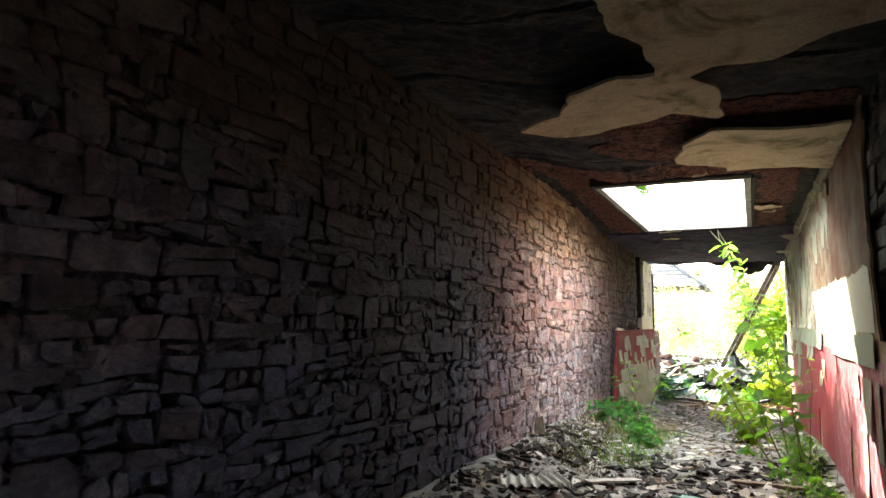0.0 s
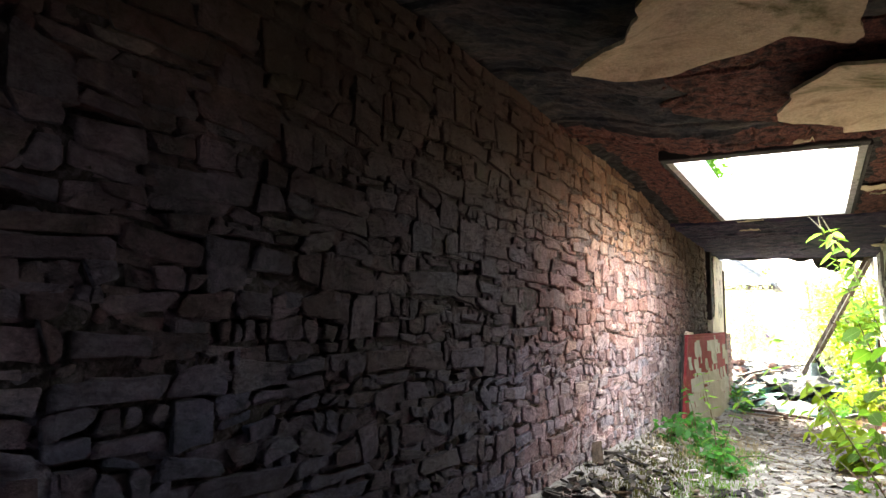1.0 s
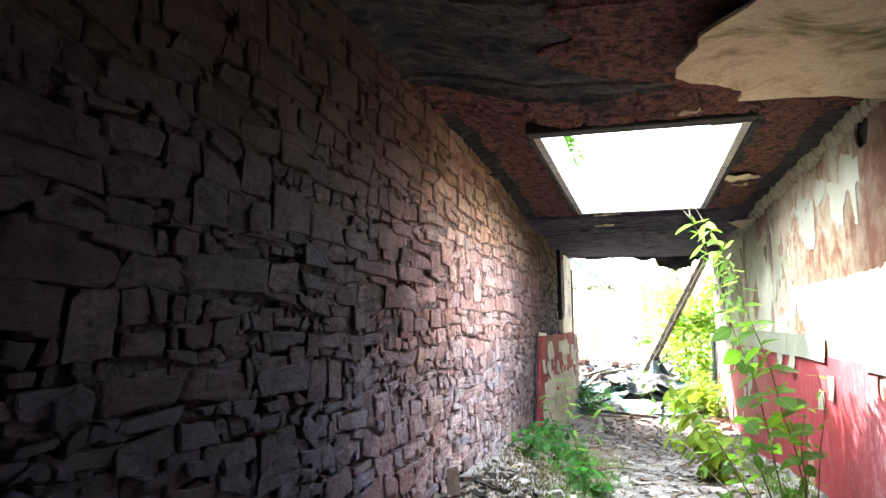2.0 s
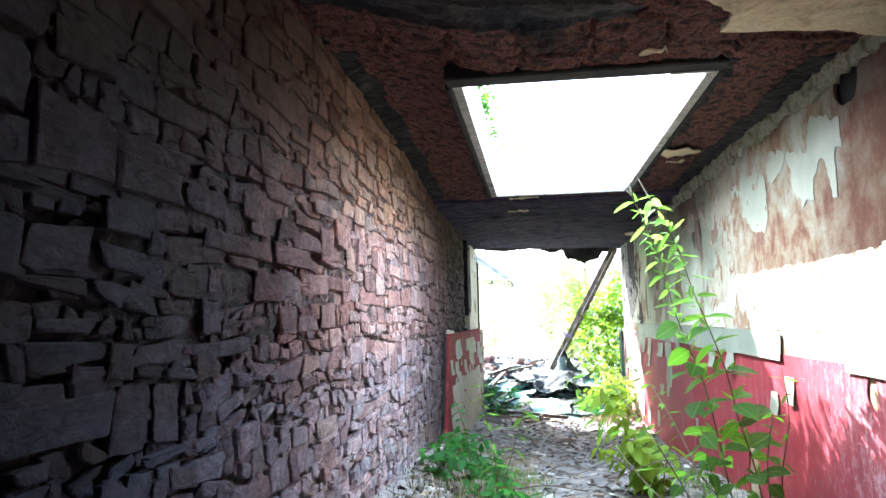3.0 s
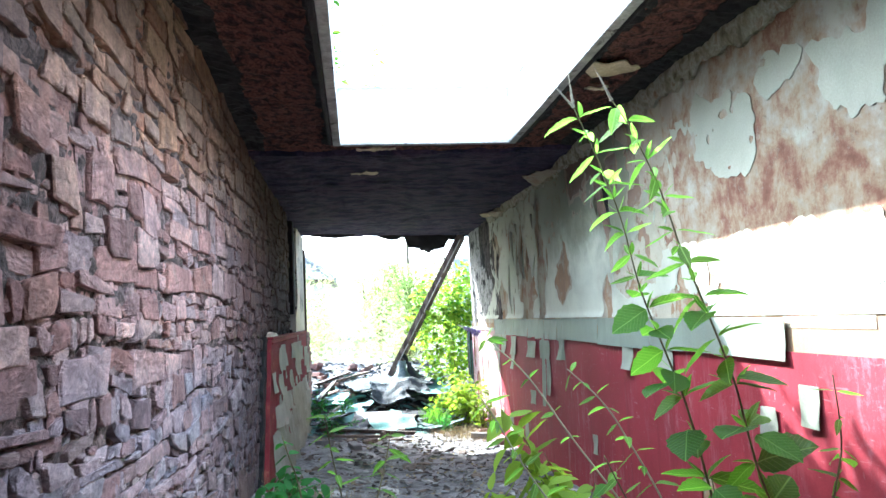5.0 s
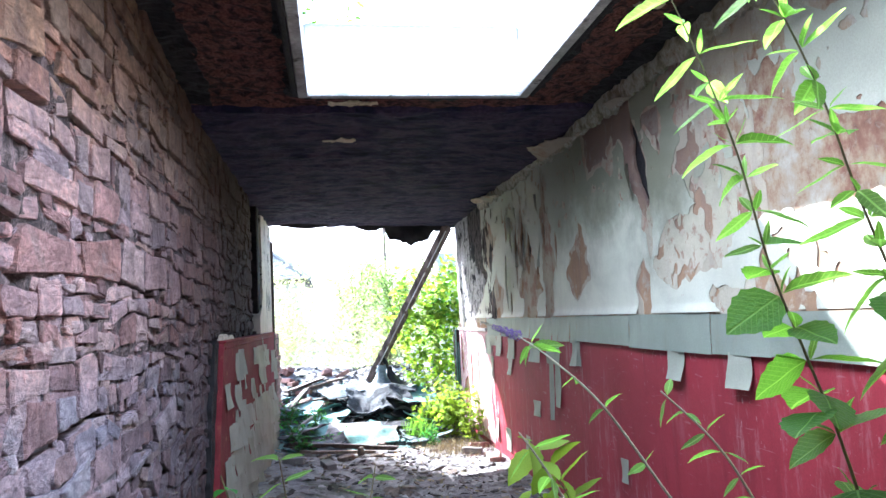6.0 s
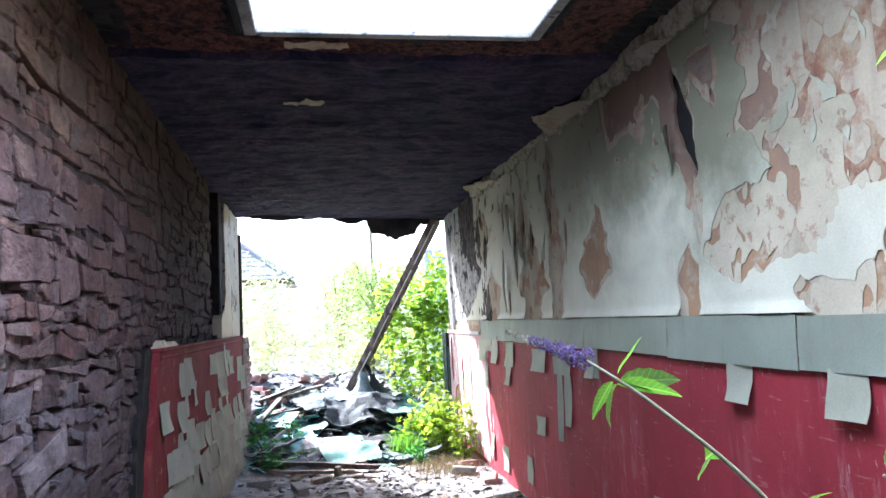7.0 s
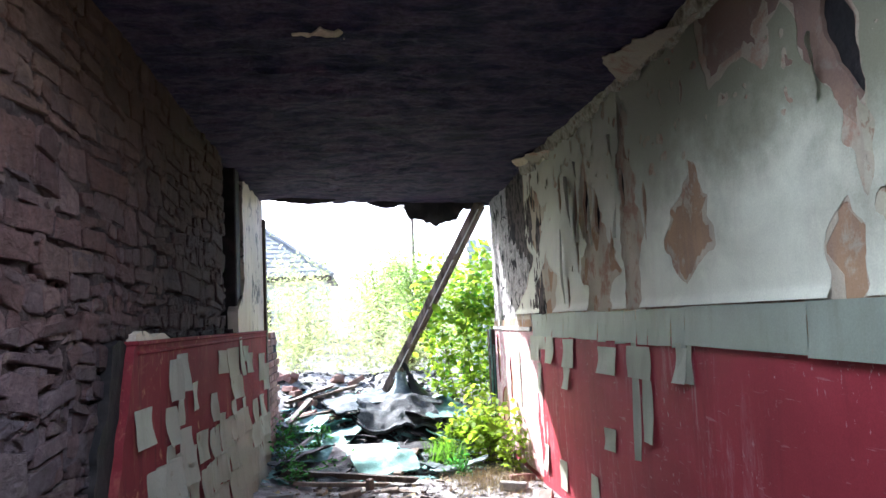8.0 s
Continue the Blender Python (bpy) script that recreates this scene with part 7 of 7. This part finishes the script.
for x, y in [(0.42, 13.62), (0.28, 13.3), (-1.55, 13.3), (-1.2, 13.1), (0.45, 12.9)]:
    ob = brick_at(None, on(x, y, -0.01), (rng.uniform(-8, 8), rng.uniform(-8, 8), rng.uniform(0, 180)), BRICK if x > 0.4 else BLOCK)
    tagged(ob, "loose dusty brick lying on the soil", "brick", "loose bricks")
for x, y, l, w, h, t in [(-1.02, 13.45, 0.17, 0.08, 0.05, 20), (-0.86, 13.62, 0.06, 0.05, 0.11, 50), (-0.7, 13.5, 0.14, 0.09, 0.03, -15), (-1.25, 13.55, 0.12, 0.06, 0.04, 70)]:
    ob = brick_at(None, on(x, y, -0.006), (4, -6, t), OLD_WOOD, name="offcut", size=(l, w, h))
    tagged(ob, "small grey-brown timber offcut on the soil", "offcut", "timber offcuts")

# brick stub past the corner of the stone wall
stub = thing("brick_pier", (-2.02, 15.3, 0.0), "broken red brick pier outside the passage", "wall", kind="structure")
bm = bmesh.new()
box(bm, (-2.24, 14.80, -0.2), (-1.83, 15.62, 1.22))
part("core", bm, MORTAR, stub)
for row in range(19):
    z = -0.1 + row * 0.073
    for k in range(4):
        y = 14.93 + k * 0.225 - (0.11 if row % 2 else 0)
        if row > 15 and rng.random() < 0.4:
            continue
        brick_at(stub, (-1.868 + rng.uniform(-0.006, 0.006), y, z), (0, 0, 90 + rng.uniform(-2, 2)), BRICK)

# ---------------------------------------------------------------- fence, house, trees, pole
fence = thing("board_fence", (1.3, 17.3, ground_z(1.3, 17.3)), "weathered white board fence overgrown with climber", "fence")
for k in range(13):
    x = 0.62 + 0.16 * k
    bm = bmesh.new()
    box(bm, (x, 17.30, ground_z(x, 17.3) - 0.1), (x + 0.12, 17.325, 2.45 + rng.uniform(-0.04, 0.04)), 0.004)
    part("board", bm, WHITE_WOOD, fence)
for z in (0.9, 1.6, 2.25):
    bm = bmesh.new()
    box(bm, (0.6, 17.33, z), (2.7, 17.37, z + 0.08), 0.004)
    part("cross_rail", bm, WHITE_WOOD, fence)

house = thing("bungalow", (-7.0, 38.0, ground_z(-7.0, 38.0)), "pale rendered bungalow with a grey tiled hipped roof", "house")
hx0, hx1, hy0, hy1, eave = -14.0, -1.9, 34.0, 42.0, 3.1
bm = bmesh.new()
box(bm, (hx0 + 0.4, hy0 + 0.4, -0.5), (hx1 - 0.4, hy1 - 0.4, eave))
part("wall", bm, RENDER, house)
ridge_z, run = 6.1, 4.0
roof_ob = None
rows = 15
for r in range(rows):
    t0, t1 = r / rows, (r + 1) / rows
    verts, faces = [], []
    for t, up in ((t0, 0.028), (t1, 0.0), (t0, 0.0)):
        x0, x1, y0, y1 = hx0 + run * t, hx1 - run * t, hy0 + run * t, hy1 - run * t
        z = eave + (ridge_z - eave) * t + up
        verts += [(x0, y0, z), (x1, y0, z), (x1, y1, z), (x0, y1, z)]
    for k in range(4):
        j = (k + 1) % 4
        faces += [(k, j, 4 + j, 4 + k), (8 + k, 8 + j, j, k)]
    raw_part("tile_course", verts, faces, ROOF, house)
for p, q_ in [((hx1, hy0, eave + 0.03), (hx1 - run, hy0 + run, ridge_z + 0.03)), ((hx0 + run, hy0 + run, ridge_z + 0.03), (hx1 - run, hy0 + run, ridge_z + 0.03))]:
    bm = bmesh.new()
    tube(bm, [p, q_], 0.1, 0.1, 6)
    part("ridge_tiles", bm, ROOF, house)
bm = bmesh.new()
box(bm, (hx0 + 0.05, hy0 + 0.0, eave - 0.18), (hx1 - 0.05, hy0 + 0.05, eave + 0.03))
part("fascia", bm, DARK_WOOD, house, "dark fascia board and gutter")
for x in (-11.5, -8.0, -4.8):
    bm = bmesh.new()
    box(bm, (x - 0.7, hy0 + 0.36, 1.2), (x + 0.7, hy0 + 0.42, 2.35), 0.02)
    w_ob = part("window", bm, WHITE_WOOD, house, "white framed window")
    bm = bmesh.new()
    box(bm, (x - 0.62, hy0 + 0.345, 1.28), (x + 0.62, hy0 + 0.365, 2.27))
    part("pane", bm, GLASS, w_ob)


def far_tree(at, height, spread, n, rng):
    x, y = at
    z = ground_z(x, y)
    ob = thing("tree", (x, y, z), "leafy green tree far behind the field", "tree", "trees behind the field")
    bm = bmesh.new()
    tube(bm, bend([(x, y, z - 0.2), (x + 0.1, y, z + 0.4 * height), (x - 0.1, y, z + 0.85 * height)], 4), 0.03 * height, 0.008 * height, 7)
    part("trunk", bm, DARK_WOOD, ob, shade=True)
    tips = []
    for k in range(11):
        a, u = rng.uniform(0, 6.283), rng.uniform(0.3, 0.8)
        r = spread * rng.uniform(0.5, 1.0) * (1.15 - u)
        p0 = Vector((x, y, z + u * height))
        p1 = p0 + Vector((r * math.cos(a), r * math.sin(a), rng.uniform(0.05, 0.2) * height))
        tips.append((p0, p1))
        bm = bmesh.new()
        tube(bm, [p0, p0.lerp(p1, 0.5) + Vector((0, 0, 0.1)), p1], 0.01 * height, 0.004 * height, 5)
        part("limb", bm, DARK_WOOD, ob, shade=True)

    def place():
        p0, p1 = rng.choice(tips)
        p = p0.lerp(p1, rng.uniform(0.3, 1.1))
        return (p.x + rng.gauss(0, 0.11 * spread), p.y + rng.gauss(0, 0.11 * spread), p.z + rng.gauss(0, 0.07 * height))

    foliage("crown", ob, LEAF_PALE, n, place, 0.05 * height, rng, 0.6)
    return ob


rng = random.Random(12)
for x, y, h, s in [(-4.5, 62, 6.0, 3.0), (-0.5, 60, 5.0, 2.8), (2.0, 58, 5.4, 2.6), (5.5, 56, 6.2, 3.2), (9.5, 60, 6.5, 3.4), (14, 58, 7, 3.5), (-12, 66, 7.5, 3.6), (20, 60, 7, 3.6)]:
    far_tree((x, y), h, s, 700, rng)
pole = thing("utility_pole", (3.2, 62, ground_z(3.2, 62)), "grey timber utility pole far behind the field", "pole")
bm = bmesh.new()
tube(bm, [(3.2, 62, 0), (3.2, 62, 10.5)], 0.13, 0.09, 8)
part("shaft", bm, OLD_WOOD, pole)
bm = bmesh.new()
box(bm, (2.5, 61.95, 9.9), (3.9, 62.05, 10.05))
part("cross_arm", bm, OLD_WOOD, pole)

# shrub on the roof, out of view, placed to cut off the sun low on the wall
rng = random.Random(55)
roof_shrub = thing("roof_shrub", (-1.5, 9.3, CEIL + 0.37), "dense green roof shrub placed to shade the wall's foot", "bush")
for k in range(12):
    y0 = 8.3 + 0.17 * k
    bm = bmesh.new()
    tube(bm, bend([(-1.5, y0, CEIL + 0.35), (-1.45, y0 + 0.05, CEIL + 0.7), (-1.38 + 0.05 * (k % 3), y0 + 0.1, CEIL + 1.05)], 4), 0.008, 0.003, 5)
    part("stem", bm, STEM, roof_shrub, shade=True)
foliage("foliage", roof_shrub, LEAF, 2600, lambda: (rng.gauss(-1.44, 0.09), rng.uniform(8.1, 10.4), CEIL + 0.50 + 0.62 * rng.random()), 0.09, rng, 0.4)
# roof weed whose leaves show over the rooflight's far side
roof_weed = thing("roof_weed", (-1.0, 10.4, CEIL + 0.37), "green weed rooted on the flat roof", "weed")
for k in range(3):
    leafy_stem(roof_weed, [(-1.0, 10.4, CEIL + 0.35), (-1.0 + 0.04 * k, 10.35, CEIL + 0.6), (-0.98 + 0.05 * k, 10.25, CEIL + 0.9 + 0.1 * k)], 0.005, 0.002, 0.1, 0.09, 0.11, 0.07, TOP_LEAF, STEM, rng)
# ---------------------------------------------------------------- litter on the soil
def litter(name, n, place, lo, hi, material, label, rng, thin=0.12, tilt=0.35):
    """Uncountable flat chips, each a low irregular block."""
    verts, faces = [], []
    for i in range(n):
        x, y = place()
        s = lo + (hi - lo) * rng.random() ** 2.2
        m = Euler((rng.gauss(0, tilt), rng.gauss(0, tilt), rng.uniform(0, 6.283))).to_matrix()
        c = Vector((x, y, ground_z(x, y) + 0.35 * s * tilt * 0.5))
        k = len(verts)
        m_ = 5
        for top in (0, 1):
            for j in range(m_):
                a = 6.283 * j / m_ + 0.35 * math.sin(i * 7.1 + j * 2.3)
                r = s * (0.32 + 0.25 * abs(math.sin(i * 3.7 + j * 1.9))) * (0.93 if top else 1)
                verts.append(c + m @ Vector((r * math.cos(a) * 1.3, r * math.sin(a) * 0.8, (top - 0.3) * s * thin)))
        faces.append(tuple(k + m_ + j for j in range(m_)))
        for j in range(m_):
            faces.append((k + j, k + (j + 1) % m_, k + m_ + (j + 1) % m_, k + m_ + j))
    return tagged(new(name, raw_mesh(name, verts, faces, material)), label, "litter", kind="stuff")


rng = random.Random(31)
def in_passage():
    while True:
        x, y = rng.uniform(LEFT + 0.05, RIGHT - 0.04), rng.uniform(1.5, 14.8)
        if rng.random() < 0.45 + 0.5 * smooth(-1.5, -0.9, x):
            return x, y


litter("litter_chips", 4600, in_passage, 0.015, 0.075, CHIPS, "scattered grey and brown slate chips and grit", rng)
litter("litter_plaster", 750, lambda: min(in_passage(), in_passage(), key=lambda p: p[1]), 0.03, 0.16, PALE, "scattered pale plaster and board fragments", rng, 0.09, 0.22)
litter("litter_wood", 420, in_passage, 0.04, 0.15, OLD_WOOD, "scattered splinters of grey wood", rng, 0.12, 0.2)
litter("wall_rubble", 300, lambda: (LEFT + 0.06 + abs(rng.gauss(0, 0.22)), rng.uniform(2.0, 9.0)), 0.02, 0.10, CHIPS, "fallen stone rubble along the foot of the wall", rng, 0.35, 0.35)
litter("litter_char", 2600, lambda: (rng.uniform(LEFT + 0.05, RIGHT - 0.05), 2.0 + 5.0 * rng.random() ** 1.3), 0.02, 0.12, CHAR, "black crumbs of burnt board on the soil", rng, 0.15, 0.3)
litter("litter_leaves", 1500, in_passage, 0.02, 0.06, STRAW, "dead brown leaves on the soil", rng, 0.03, 0.4)
litter("heap_rubble", 900, lambda: (rng.uniform(-2.2, 0.9), rng.uniform(14.3, 18.2)), 0.03, 0.13, DARK_CHIPS, "broken slates and rubble on the heap", rng, 0.2, 0.4)
litter("heap_plaster", 900, lambda: (rng.uniform(-1.8, 0.2), rng.uniform(13.9, 16.6)), 0.05, 0.2, TEAL, "pale green board fragments on the heap", rng, 0.06, 0.3)
litter("heap_dark", 800, lambda: (rng.uniform(-1.8, 0.2), rng.uniform(14.1, 16.6)), 0.05, 0.2, BLACK_FELT, "scraps of black felt on the heap", rng, 0.06, 0.35)

# bare twigs trailing over the soil
for k, pts in enumerate([[(-0.9, 9.2, 0.03), (-0.7, 9.4, 0.10), (-0.45, 9.35, 0.07), (-0.2, 9.5, 0.02)], [(-1.1, 8.4, 0.03), (-0.85, 8.25, 0.12), (-0.6, 8.45, 0.05), (-0.5, 8.7, 0.02)], [(0.3, 8.6, 0.02), (0.0, 8.8, 0.22), (-0.35, 8.95, 0.18), (-0.6, 9.2, 0.03)], [(0.35, 8.3, 0.02), (0.1, 8.2, 0.3), (-0.2, 8.25, 0.25), (-0.45, 8.5, 0.05)], [(-1.3, 9.8, 0.02), (-1.0, 9.9, 0.12), (-0.75, 9.7, 0.02)]]):
    bm = bmesh.new()
    tube(bm, bend([(x, y, ground_z(x, y) + z) for x, y, z in pts], 6), 0.006, 0.003, 5)
    tagged(new("twig", mesh_of("twig", bm, OLD_WOOD, True)), "bare brown twig trailing over the soil", "twig", "bare twigs")
